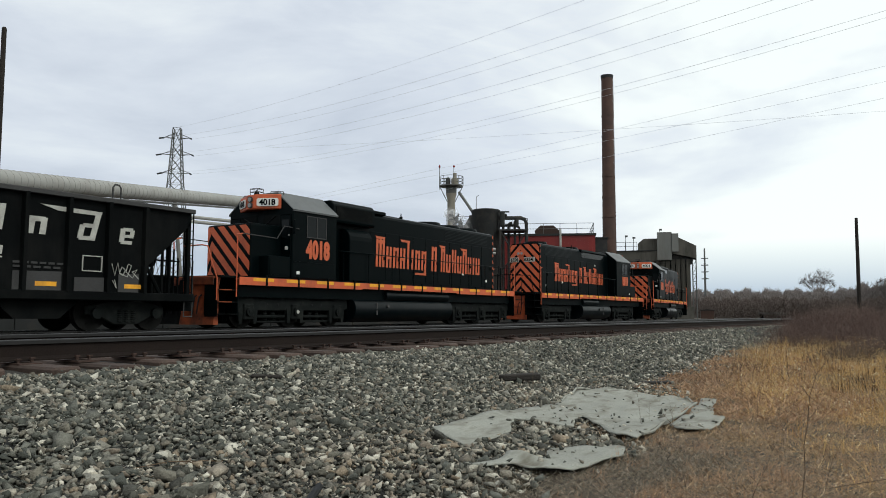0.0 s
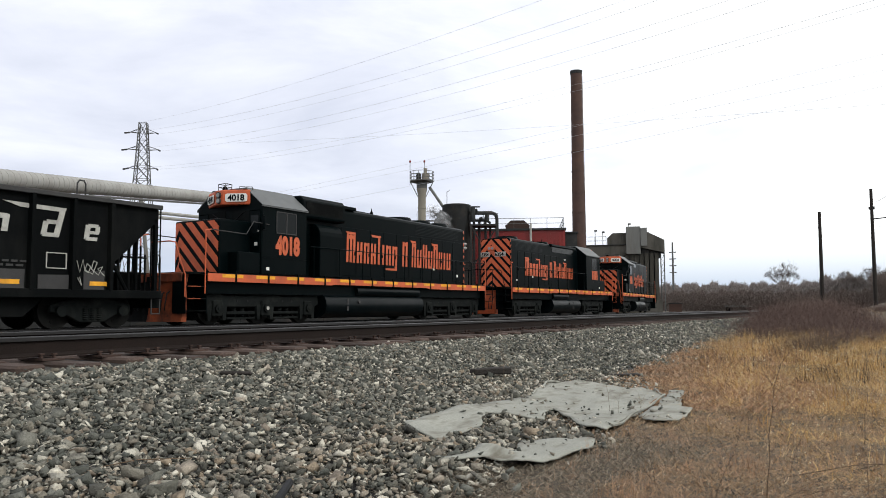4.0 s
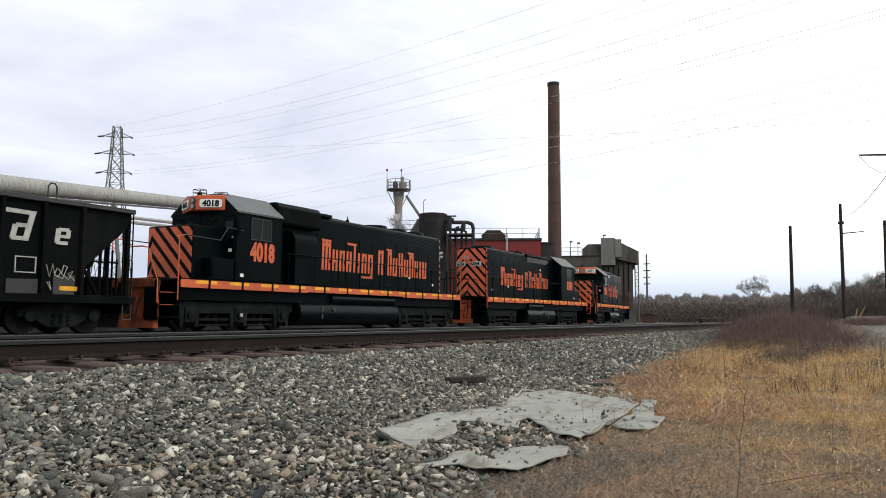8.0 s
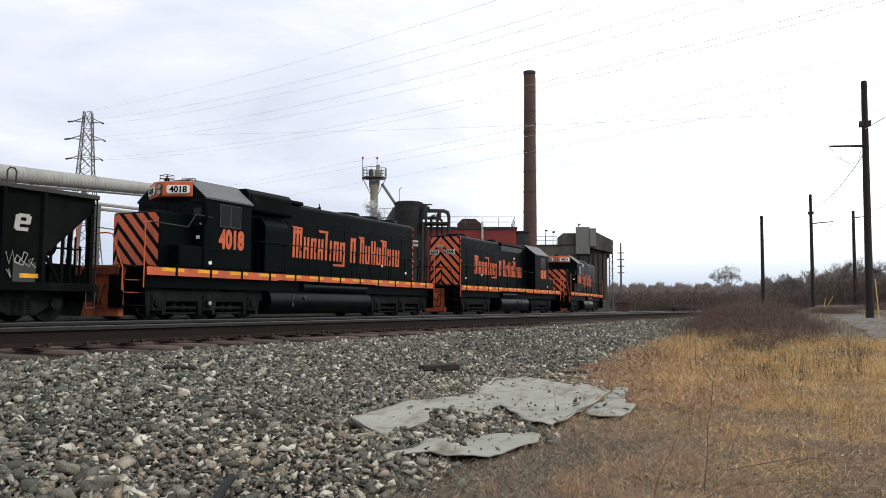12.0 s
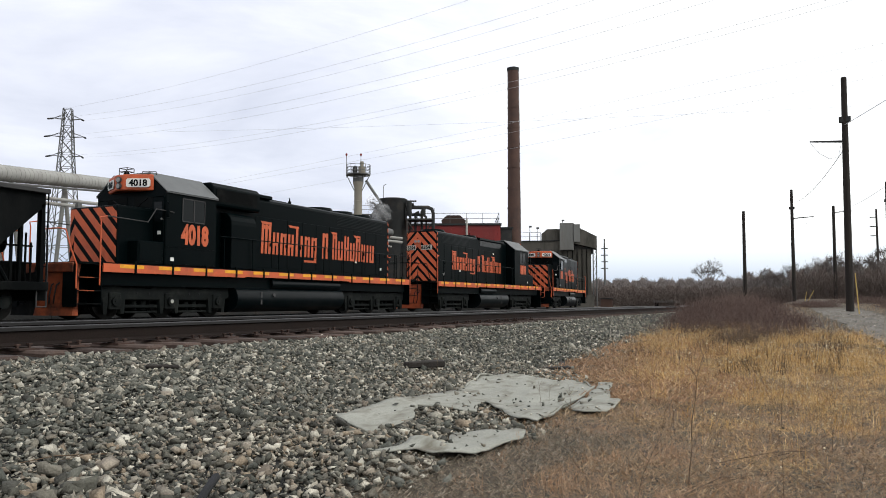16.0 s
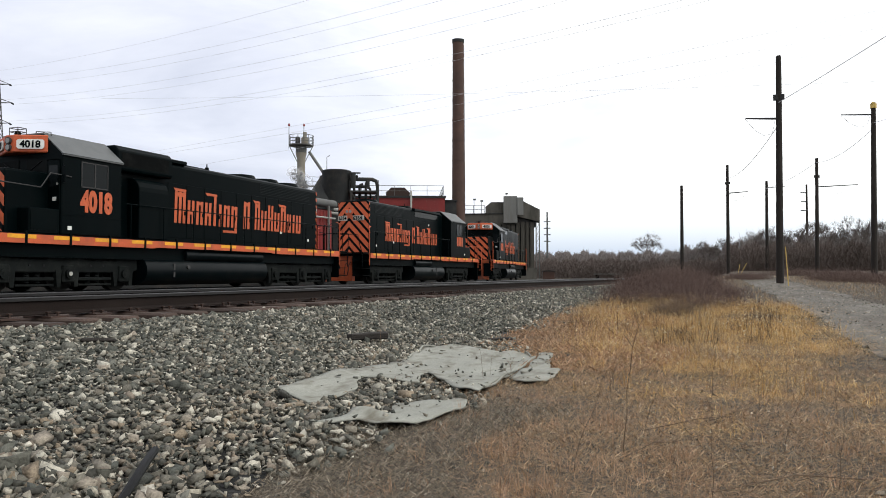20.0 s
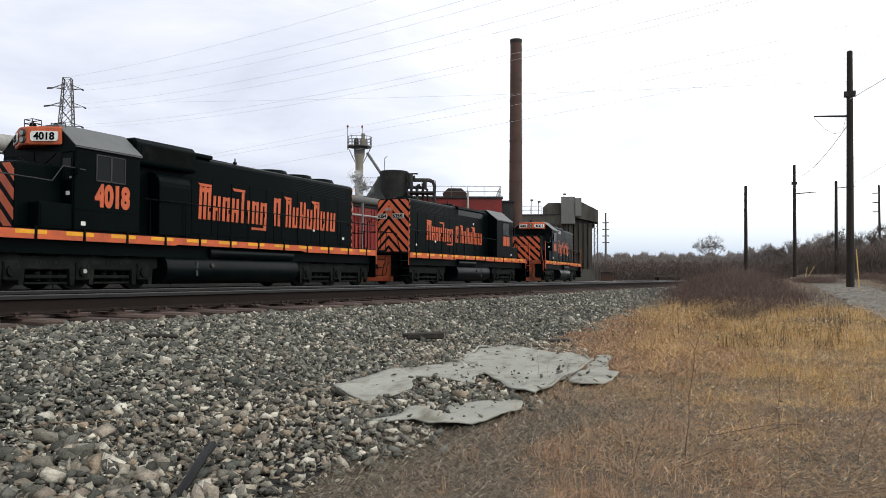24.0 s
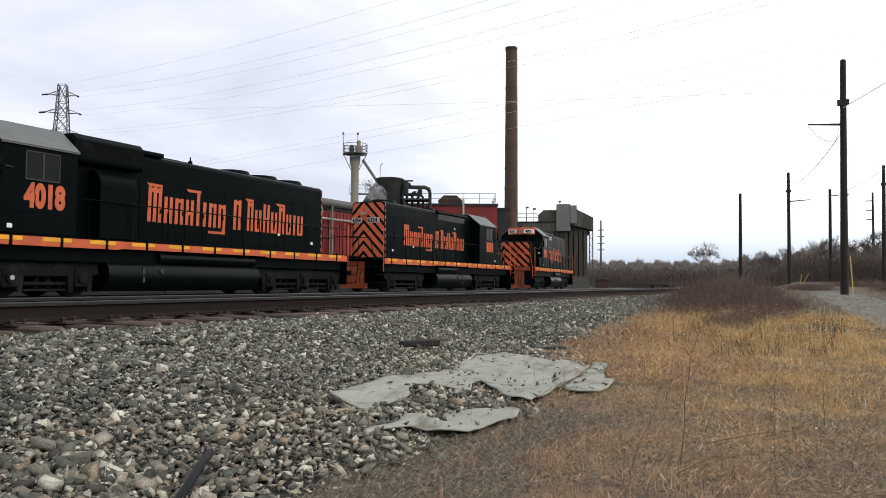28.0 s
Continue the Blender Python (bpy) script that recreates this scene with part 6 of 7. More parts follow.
x, y, tall, way = tufts(6000, 3.2, 20, -2.2, 3.8, gold_zone, 34, 0.15)
h = rng.uniform(0.06, 0.24, len(x)) * tall * np.clip(0.30 + (x - 3.2) / 8, 0.30, 1.1)
part("grass_tuft_mass", blades("tall_blades", x, y, h, rng.uniform(0.0018, 0.0042, len(x)), 2.1, M["gold"], 25, droop=0.8, wind=way), None, gold)
k = rng.uniform(0, 1, len(x)) < 0.16
hx, hy, hh = x[k] + rng.normal(0, 0.03, k.sum()), y[k] + rng.normal(0, 0.03, k.sum()), h[k] * rng.uniform(0.6, 1.12, k.sum())
part("seed_head_mass", stones("seed_heads", np.stack([hx, hy, height(hx, hy) + hh], -1), rng.uniform(0.006, 0.014, len(hx)), M["fluff"], 26, squash=(0.6, 0.7)), None, gold)
x, y, tall, way = tufts(2300, 2.2, 10, -3.0, 2.6, lambda x, y, r: (y < toe(x) - 0.25) & off_road(x, y) & ~on_tarp(x, y) & (r < 0.25 + 0.75 * patchy(x, y, 1.4)), 18, 0.07)
part("grass_tuft_mass", blades("low_blades", x, y, rng.uniform(0.035, 0.11, len(x)) * tall, rng.uniform(0.0015, 0.003, len(x)), 1.6, M["redstraw"], 27, droop=0.8, wind=way), None, straw)


# a few low reddish tufts close to the path
cx, cy, cr = np.array([(2.92, 0.83, 0.13), (3.45, 1.12, 0.10), (3.62, 0.35, 0.12), (4.3, 0.75, 0.16), (2.75, 0.15, 0.09), (4.05, -0.35, 0.14)]).T
i = np.repeat(np.arange(6), 170)
x, y = cx[i] + rng.normal(0, 0.6, len(i)) * cr[i], cy[i] + rng.normal(0, 0.6, len(i)) * cr[i]
part("grass_tuft_mass", blades("red_tufts", x, y, rng.uniform(0.04, 0.13, len(i)), rng.uniform(0.0014, 0.0028, len(i)), 0.9, M["redstraw"], 30, droop=0.8), None, straw)


def weed_meshes(seed):
    """A dead stem one metre high and its side twigs, each a mesh."""
    rg = random.Random(seed)
    p, n, line, side = Vector((0, 0, 0)), 6, [Vector((0, 0, 0))], []
    d = Vector((rg.uniform(-0.12, 0.12), rg.uniform(-0.12, 0.12), 1)).normalized()
    for i in range(n):
        p = p + d / n
        line.append(p)
        for _ in range(2 if i > 2 else 1 if i == 2 else 0):
            a = rg.uniform(0, 6.28)
            side.append((p, p + Vector((math.cos(a), math.sin(a), rg.uniform(0.6, 1.8))) * rg.uniform(0.05, 0.13)))
        d = (d + Vector((rg.uniform(-0.14, 0.14), rg.uniform(-0.14, 0.14), 0))).normalized()
    stem = B().tube(line, 0.0036, 5)
    for v in stem.bm.verts:
        q = line[min(range(n + 1), key=lambda i: (line[i] - v.co).length)]
        v.co = q + (v.co - q) * (1 - 0.65 * q.z)
    return mesh_of("stem", stem, M["stem"]), [mesh_of("twig", B().rod(a, b, 0.0018, 0.0011, n=3, caps=False), M["stem"]) for a, b in side]


weeds = [weed_meshes(k) for k in range(8)]
rg = random.Random(5)
spots = [(6.45, 1.88, 0.13), (6.52, 1.92, 0.11), (6.40, 1.86, 0.10), (3.60, 0.57, 0.62), (3.74, 1.09, 0.40), (4.97, 0.66, 0.30), (4.81, -0.01, 0.34), (3.92, -0.12, 0.36), (5.07, 0.63, 0.22), (4.47, 3.70, 0.30), (4.22, 3.29, 0.24), (4.65, 3.35, 0.28), (2.79, 3.24, 0.16), (3.25, 0.72, 0.42), (3.0, 0.15, 0.36), (4.2, 0.55, 0.34), (5.2, 0.9, 0.30), (6.6, 3.35, 0.42), (7.3, 3.7, 0.38), (5.0, 3.6, 0.30), (4.1, 3.4, 0.28), (9.3, 2.2, 0.45), (9.8, 2.45, 0.4), (10.8, 2.5, 0.5),
         (3.7, 1.2, 0.22), (3.4, -0.3, 0.3), (2.8, 0.9, 0.2), (4.6, -0.4, 0.34), (5.8, 0.3, 0.36), (7.5, 1.5, 0.4), (8.2, 1.8, 0.42)]
for k in range(46):
    xx = rg.uniform(5, 20)
    spots.append((xx, rg.uniform(-1.2, float(toe(xx)) - 0.3), rg.uniform(0.2, 0.42)))
for k, (x, y, h) in enumerate(spots):
    m = pose(x, y, float(height(x, y)) - 0.01, 0, 0, 47 * k % 360) @ Matrix.Diagonal((h * 1.3, h * 1.3, h, 1))
    ob = thing("dead_weed", "thin brown dead weed stem standing in the grass", "weed", at=m, group="dead weed stems")
    st, side = weeds[k % 8]
    st = part("stem", st, None, ob)
    for tw in side:
        part("twig", tw, None, st)


# dark stalks with pale tufts along the far edge of the golden grass
x, y, tall, way = tufts(140, 9.5, 19, -0.3, 3.2, lambda x, y, r: (y < toe(x) - 0.3) & off_road(x, y), 26, 0.22)
h = rng.uniform(0.12, 0.33, len(x)) * tall
part("weed_mass", blades("dark_stalks", x, y, h, rng.uniform(0.0025, 0.005, len(x)), 0.9, M["stem"], 28, droop=0.3, wind=way), None, gold)
k = rng.uniform(0, 1, len(x)) < 0.22
part("seed_head_mass", stones("pale_tufts", np.stack([x[k] + rng.normal(0, 0.06, k.sum()), y[k] + rng.normal(0, 0.06, k.sum()), height(x[k], y[k]) + h[k] * 0.9], -1), rng.uniform(0.010, 0.030, k.sum()), M["fluff"], 29), None, gold)


def twigs(name, c, spread, n, length, width, material, seed, up=0.75):
    """A thicket of bare twigs: slim three-sided spikes, joined."""
    rng = np.random.default_rng(seed)
    c, spread = np.asarray(c, float), np.asarray(spread, float)
    base = c + rng.normal(0, 1, (n, 3)) * spread * 0.5
    base[:, 2] = np.abs(base[:, 2] - c[2]) + c[2]
    d = rng.normal(0, 1, (n, 3)) * (1 - up)
    d[:, 2] = np.abs(d[:, 2]) + up
    d /= np.linalg.norm(d, axis=1, keepdims=True)
    tip = base + d * (length * rng.uniform(0.45, 1.25, n))[:, None]
    sd = np.cross(d, rng.normal(0, 1, (n, 3)))
    sd /= np.linalg.norm(sd, axis=1, keepdims=True)
    s2 = np.cross(d, sd)
    w = width * rng.uniform(0.5, 1.3, n)[:, None]
    v = np.stack([base + sd * w, base - sd * w * 0.5 + s2 * w * 0.87, base - sd * w * 0.5 - s2 * w * 0.87, tip], 1)
    f = np.array([(0, 1, 3), (1, 2, 3), (2, 0, 3)])[None] + 4 * np.arange(n)[:, None, None]
    return raw_mesh(name, v.reshape(-1, 3), f.reshape(-1, 3), material)


def bush(x, y, sx, sy, h, n, seed, material, label):
    z = float(height(x, y)) - 0.05
    b = thing("bush", label, "bush", group="bare brush by the track", at=pose(x, y, z))
    part("twig_mass", twigs("twigs", (0, 0, 0), (sx, sy, h * 0.55), int(n * 2.2), h * 0.34, 0.0050, material, seed, up=0.5), None, b)
    part("stem_mass", twigs("stems", (0, 0, 0), (sx * 0.8, sy * 0.8, 0.05), 40, h * 0.85, 0.011, M["twig"], seed + 1, up=0.85), None, b)


bush(30, 3.7, 4.2, 1.0, 0.92, 7000, 31, M["redtwig"], "dense leafless reddish brush beside the ballast")
bush(27.5, 2.6, 4.0, 1.1, 0.82, 6500, 33, M["redtwig"], "dense leafless reddish brush beside the ballast")
bush(35, 3.1, 5.0, 1.5, 1.05, 6500, 35, M["redtwig"], "tall leafless brown brush behind the grass")
bush(42, 4.1, 6.0, 1.2, 1.15, 5500, 37, M["twig"], "tall leafless brown brush behind the grass")
bush(24, 1.4, 3.2, 0.9, 0.55, 4200, 39, M["redtwig"], "low leafless brush at the road's edge")
bush(21.0, 2.5, 2.4, 1.1, 0.60, 4500, 47, M["redtwig"], "low leafless brush at the road's edge")
bush(19.0, 1.1, 2.4, 0.7, 0.42, 3000, 49, M["redtwig"], "low leafless brush at the road's edge")
bush(15.5, 1.5, 1.3, 0.45, 0.34, 1500, 41, M["stem"], "low dark dead brush in the golden grass")
bush(50, -5.0, 7.0, 1.8, 0.7, 3500, 43, M["redtwig"], "low reddish brush behind the poles")
bush(47, -4.4, 8.0, 1.5, 0.75, 5500, 51, M["redtwig"], "low reddish brush behind the poles")
bush(37, -6.3, 7.0, 1.4, 0.60, 4500, 53, M["redtwig"], "low reddish brush behind the poles")
bush(52, 0.6, 6.0, 1.2, 0.55, 3500, 55, M["redtwig"], "low reddish brush behind the poles")
bush(66, -3.0, 8.0, 2.6, 0.8, 3500, 45, M["redtwig"], "low reddish brush behind the poles")


def tree_mesh(seed, h, depth=5, spread=0.55):
    """Bare crown: limbs fork again and again, thinner each time."""
    rg = random.Random(seed)
    b, tips = B(), []

    def grow(p, d, ln, r, k):
        q = p + d * ln
        b.rod(p, q, r, r * 0.68, n=5 if k > 2 else 3, caps=False)
        if k == 0:
            tips.append((q, d))
            return
        if k == depth:
            for i in range(6):
                f, o = math.pi / 3 * i + rg.uniform(-0.3, 0.3), rg.uniform(0.35, 0.95)
                grow(q, Vector((math.cos(f) * o, math.sin(f) * o, 0.8)).normalized(), ln * rg.uniform(0.62, 0.85), r * 0.62, k - 1)
            return
        for _ in range(rg.choice((2, 3, 3))):
            e = (d + Vector((rg.gauss(0, spread), rg.gauss(0, spread), rg.gauss(0.16, 0.2)))).normalized()
            grow(q, e, ln * rg.uniform(0.66, 0.84), r * 0.62, k - 1)

    grow(Vector((0, 0, 0)), Vector((rg.uniform(-0.08, 0.08), rg.uniform(-0.08, 0.08), 1)).normalized(), h * 0.24, h * 0.0105, depth)
    return b, tips


def bare_tree(x, y, z, h, seed, depth=5, spread=0.55, label="bare deciduous tree with a fine branching crown"):
    t = thing("tree", label, "tree", group="bare trees along the woods", at=pose(x, y, z))
    b, tips = tree_mesh(seed, h, depth, spread)
    part("crown", b, M["bark"], t)
    pts = np.array([tuple(q) for q, _ in tips])
    k, mx, my = h / pts[:, 2].max(), pts[:, 0].mean(), pts[:, 1].mean()
    t.matrix_basis = pose(x - 0.68 * k * mx, y - 0.68 * k * my, z) @ Matrix.Diagonal((k * 0.68, k * 0.68, k, 1))
    rngt = np.random.default_rng(seed)
    n = min(9000, len(pts) * 9)
    i = rngt.integers(0, len(pts), n)
    d = np.array([tuple(e) for _, e in tips])[i] + rngt.normal(0, 0.55, (n, 3))
    d /= np.linalg.norm(d, axis=1, keepdims=True)
    base = pts[i]
    tip = base + d * (h * 0.10 * rngt.uniform(0.4, 1.2, n))[:, None]
    w = h * 0.0014
    sd = np.cross(d, rngt.normal(0, 1, (n, 3)))
    sd /= np.linalg.norm(sd, axis=1, keepdims=True)
    v = np.stack([base + sd * w, base - sd * w, tip], 1)
    f = np.arange(3 * n).reshape(n, 3)
    part("twig_mass", raw_mesh("fine_twigs", v.reshape(-1, 3), f, M["bark"]), None, t)


def far_xy(px_angle, r):
    a = radians(px_angle)
    return r * math.cos(a), r * math.sin(a)


rg = random.Random(9)
# angles: degrees from the track's direction, to the left
bare_tree(*far_xy(7.35, 205), 0.6, 10.4, 51, 5, 0.62, "broad bare tree standing above the far woods")
for a, r, h in ((4.9, 190, 8.6), (3.2, 150, 9.2), (0.6, 150, 9.0), (-0.8, 140, 9.6), (-2.2, 120, 8.8), (-3.6, 120, 9.4), (-5.0, 105, 9.2), (-6.3, 100, 9.8), (-7.6, 95, 9), (-9, 92, 9.7), (1.8, 160, 8.5), (10.5, 210, 9), (12.4, 210, 8.6), (-10.4, 85, 9.4), (-12, 80, 9)):
    bare_tree(*far_xy(a, r), 0.6, h * float(np.interp(a, (-12, -6, 1, 4, 12), (0.064, 0.060, 0.052, 0.036, 0.027))) * r / 9, int(260 + a * 10), 5, 0.55)

woods = thing("far_woods", "band of leafless woods along the horizon, haze in its paler tones", "woods", kind="stuff")


def woods_band(a0, a1, r, h, n, material, seed):
    """Leafless woods far off: fine upright twigs, thinning out towards a wavy top."""
    rr = np.random.default_rng(seed)
    a, q = rr.uniform(a0, a1, n), r * rr.uniform(0.92, 1.08, n)
    top = h * (0.86 + 0.07 * np.sin(a * 4.1 + seed) + 0.06 * np.sin(a * 9.7 + 2 * seed) + 0.04 * np.sin(a * 23.0 + q * 0.4))
    z = top * rr.uniform(0, 1, n) ** 0.85
    base = np.stack([q * np.cos(np.radians(a)), q * np.sin(np.radians(a)), z * 0.93 + 0.2], -1)
    d = rr.normal(0, 0.55, (n, 3))
    d[:, 2] = np.abs(d[:, 2]) + 0.5
    d /= np.linalg.norm(d, axis=1, keepdims=True)
    tip = base + d * (h * rr.uniform(0.05, 0.16, n))[:, None]
    sd = np.cross(d, rr.normal(0, 1, (n, 3)))
    sd /= np.linalg.norm(sd, axis=1, keepdims=True)
    w = r * 0.00026
    v = np.stack([base + sd * w, base - sd * w, tip], 1)
    part("woods_mass", raw_mesh("woods_mass", v.reshape(-1, 3), np.arange(3 * n).reshape(n, 3), M[material]), None, woods)


# Farther bands take the wood colour paled for haze.
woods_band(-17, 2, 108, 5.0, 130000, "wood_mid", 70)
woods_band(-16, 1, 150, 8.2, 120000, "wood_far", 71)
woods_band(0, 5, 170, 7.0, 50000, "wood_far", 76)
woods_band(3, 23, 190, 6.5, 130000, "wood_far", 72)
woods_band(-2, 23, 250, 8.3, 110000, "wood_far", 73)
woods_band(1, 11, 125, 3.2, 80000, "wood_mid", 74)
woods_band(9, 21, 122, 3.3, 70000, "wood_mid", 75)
for a, r, h in ((16.0, 230, 7.5), (13.6, 240, 7.0), (4.0, 230, 8), (2.6, 200, 7.2)):
    x, y = far_xy(a, r)
    t = thing("conifer", "dark evergreen standing in the far woods", "tree", group="far evergreens", at=pose(x, y, 0.3))
    part("trunk", B().rod((0, 0, 0), (0, 0, h), 0.12, 0.03, n=6), M["twig"], t)
    part("needle_mass", twigs("needles", (0, 0, h * 0.25), (h * 0.2, h * 0.2, h * 0.5), 900, h * 0.2, 0.06, M["conifer"], int(a * 10), up=0.3), None, t)


# ---- poles and lines ----
def utility_pole(x, y, h, r, lean=(0, 0), arm=None, label="dark creosoted wooden utility pole", extras=""):
    z = float(height(x, y)) - 0.1
    p = thing("utility_pole", label, "utility pole", group="wooden poles along the road", at=pose(x, y, z, lean[0], lean[1]))
    part("shaft", B().rod((0, 0, 0), (0, 0, h), r, r * 0.72, n=14), M["pole"], p, smooth=True)
    part("cap", B().rod((0, 0, h), (0, 0, h + 0.05), r * 0.74, r * 0.5, n=12), M["yguard"] if "yellow" in extras else M["pole"], p)
    if arm:
        az, ln, sy = arm      # height, length, the way along y
        part("insulator_arm", B().rod((0, sy * r * 0.7, az), (0, sy * ln, az + 0.10), 0.055, 0.035, n=8), M["patch"], p, "grey stand-off insulator arm")
        part("jumper_wire", B().tube([(0, sy * ln, az + 0.06), (0, sy * ln * 0.72, az - 0.5), (0, sy * ln * 0.45, az - 0.78), (0, sy * ln * 0.2, az - 0.72), (0, sy * r, az - 0.1)], 0.012, 5), M["wire"], p)
        if az + 1.2 < h:
            part("clamp", B().box(-0.12, 0.12, -0.25, 0.25, az + 0.9, az + 1.15), M["darksteel"], p)
    if "band" in extras:
        part("band", B().rod((0, 0, h - 0.35), (0, 0, h - 0.05), r * 0.95, n=12), M["yguard"], p, "yellow band at the pole's top")
    return p


utility_pole(40.0, -1.04, 11.05, 0.175, (0.45, 0), (8.05, 1.5, 1))
utility_pole(56.6, -7.08, 11.5, 0.20, (0.7, 0), (10.75, 1.9, 1), extras="yellow band", label="dark wooden utility pole with a yellow band near its top")
utility_pole(82.0, 2.62, 11.0, 0.18, (0.15, 0), (8.2, 1.9, -1))
utility_pole(83.8, -5.54, 11.4, 0.20, (0.6, 0), (8.6, 3.6, -1))
utility_pole(100.0, -1.18, 10.95, 0.21, (0.4, 0), (10.2, 2.0, -1))
utility_pole(107.6, 9.28, 12.6, 0.25, (0.2, 0))
utility_pole(13.13, 26.98, 10.72, 0.11, (0, 0), label="thin dark pole rising behind the train")
far_pole = thing("utility_pole", "thin far pole with several short crossarms", "utility pole", group="wooden poles along the road", at=pose(149.8, -8.4, 1.5))
part("shaft", B().rod((0, 0, 0), (0, 0, 15.3), 0.22, 0.15, n=8), M["pole"], far_pole)
for k in range(3):
    part("crossarm", B().box(-0.07, 0.07, -0.1, 1.0, 10.6 + 1.6 * k, 10.75 + 1.6 * k), M["pole"], far_pole)
far_pole2 = thing("utility_pole", "thin grey steel pole with short arms beyond the bins", "utility pole", group="wooden poles along the road", at=pose(125.9, 32.6, 0.2))
part("shaft", B().rod((0, 0, 0), (0, 0, 11.2), 0.22, 0.12, n=8), M["lattice"], far_pole2)
for k in range(4):
    part("crossarm", B().box(-0.07, 0.07, -0.55, 0.55, 6.2 + 1.1 * k, 6.35 + 1.1 * k), M["lattice"], far_pole2)
for x, y, h in ((36.0, -1.27, 1.75), (55.0, 1.21, 0.95), (55.0, 1.15, 1.05)):
    g = new("guy_guard", mesh_of("guy_guard", B().rod((0, 0, 0), (0.1, 0.10 if x < 50 else -0.55 if y < 1.2 else -0.18, h), 0.02, n=8), M["yguard"]))
    g.location = (x, y, float(height(x, y)) - 0.05)
    tagged(g, "yellow plastic guard on a guy wire", "guy guard", group="yellow guy guards")


def wire(a, b, sag, name="wire", r=0.02, label="thin sagging overhead wire", n=16):
    a, b = Vector(a), Vector(b)
    pts = [a.lerp(b, i / n) - Vector((0, 0, 4 * sag * (i / n) * (1 - i / n))) for i in range(n + 1)]
    return tagged(new(name, mesh_of(name, B().tube(pts, r, 4), M["wire"])), label, "power line", group="overhead wires")


# a second run of lines climbs from behind the train
for a, b in (((65.5, 68.8, 13.9), (76.9, -18.9, 25.2)), ((65.5, 68.8, 13.6), (76.9, -18.9, 23.5)), ((65.5, 68.8, 11.6), (76.9, -18.9, 22.3)), ((65.4, 68.9, 21.0), (77.0, -19.0, 17.5))):
    wire(a, b, 0.4, r=0.011)
zA, zE = float(height(40, -1.05)), float(height(83.8, -5.55))
wire((40.0, -1.05, zA + 8.7), (4, -16, 12.5), 0.5, r=0.016)
wire((40.0, -1.05, zA + 7.6), (82.0, 2.36, 10.6), 0.5, r=0.016)
wire((56.6, -7.1, zA + 9.9), (83.8, -5.55, zE + 10.9), 0.5, r=0.02)
wire((56.6, -7.1, zA + 10.3), (20, -30, 13), 0.5, r=0.02)
wire((83.8, -5.55, zE + 10.9), (100.0, -1.2, zE + 10.2), 0.3, r=0.02)


def lattice_tower(x, y, z, h, rz):
    t = thing("transmission_tower", "grey steel lattice transmission tower with three pairs of arms", "transmission tower", at=pose(x, y, z, 0, 0, rz))
    legs = B()
    half = lambda v: 2.9 * (1 - v / h) ** 1.15 + 0.42 if v < h * 0.7 else 2.9 * 0.3 ** 1.15 + 0.42 - (v - h * 0.7) * 0.055
    zs = [0, h * 0.16, h * 0.30, h * 0.42, h * 0.53, h * 0.63, h * 0.70, h * 0.77, h * 0.84, h * 0.91, h]
    for a, b2 in zip(zs, zs[1:]):
        p, q = half(a), half(b2)
        for sx, sy in ((-1, -1), (1, -1), (1, 1), (-1, 1)):
            legs.rod((sx * p, sy * p, a), (sx * q, sy * q, b2), 0.10, n=4, caps=False)
        for (ax, ay), (bx, by) in (((-1, -1), (1, -1)), ((1, -1), (1, 1)), ((1, 1), (-1, 1)), ((-1, 1), (-1, -1))):
            legs.rod((ax * p, ay * p, a), (bx * q, by * q, b2), 0.055, n=3, caps=False)
            legs.rod((bx * p, by * p, a), (ax * q, ay * q, b2), 0.055, n=3, caps=False)
            legs.rod((ax * q, ay * q, b2), (bx * q, by * q, b2), 0.05, n=3, caps=False)
    part("lattice_body", legs, M["lattice"], t)
    for i, v in enumerate((h * 0.755, h * 0.855, h * 0.945)):
        for s in (-1, 1):
            ln = (2.3, 2.6, 2.2)[i]
            arm = B()
            for yy in (-0.4, 0.4):
                arm.rod((0.3 * s, yy, v), (s * ln, 0, v + 0.15), 0.06, n=4)
                arm.rod((0.3 * s, yy, v + 0.9), (s * ln, 0, v + 0.15), 0.05, n=4)
            ar = part("crossarm", arm, M["lattice"], t)
            part("insulator", B().rod((s * ln, 0, v + 0.1), (s * (ln + 0.5), -1.3, v - 0.3), 0.14, n=8), M["darksteel"], ar)
    return t


TW = (84.4, 111.7)
lattice_tower(*TW, 0.2, 32.8, -50)
TC = math.cos(radians(-50)), math.sin(radians(-50))
for i, v in enumerate((25.0, 28.2, 31.2)):
    for s in (-1, 1):
        off = s * (2.8, 3.1, 2.7)[i]
        a = (TW[0] + TC[0] * off, TW[1] + TC[1] * off, v)
        wire(a, (52 + TC[0] * off, -38 + TC[1] * off, v - 0.5 + (1.8 if s > 0 else 0)), 4.2, "transmission_wire", 0.012, "long power line wire across the sky", 28)
wire((TW[0], TW[1], 33.2), (52, -38, 34.5), 3.4, "transmission_wire", 0.012, "long power line wire across the sky", 28)


# ---- the works behind the train ----
def site(name, x, y, rz, label, category, z=0.0):
    """A thing whose own x runs to the right as seen from the track side, y away from it."""
    return thing(name, label, category, at=pose(x, y, z, 0, 0, rz))


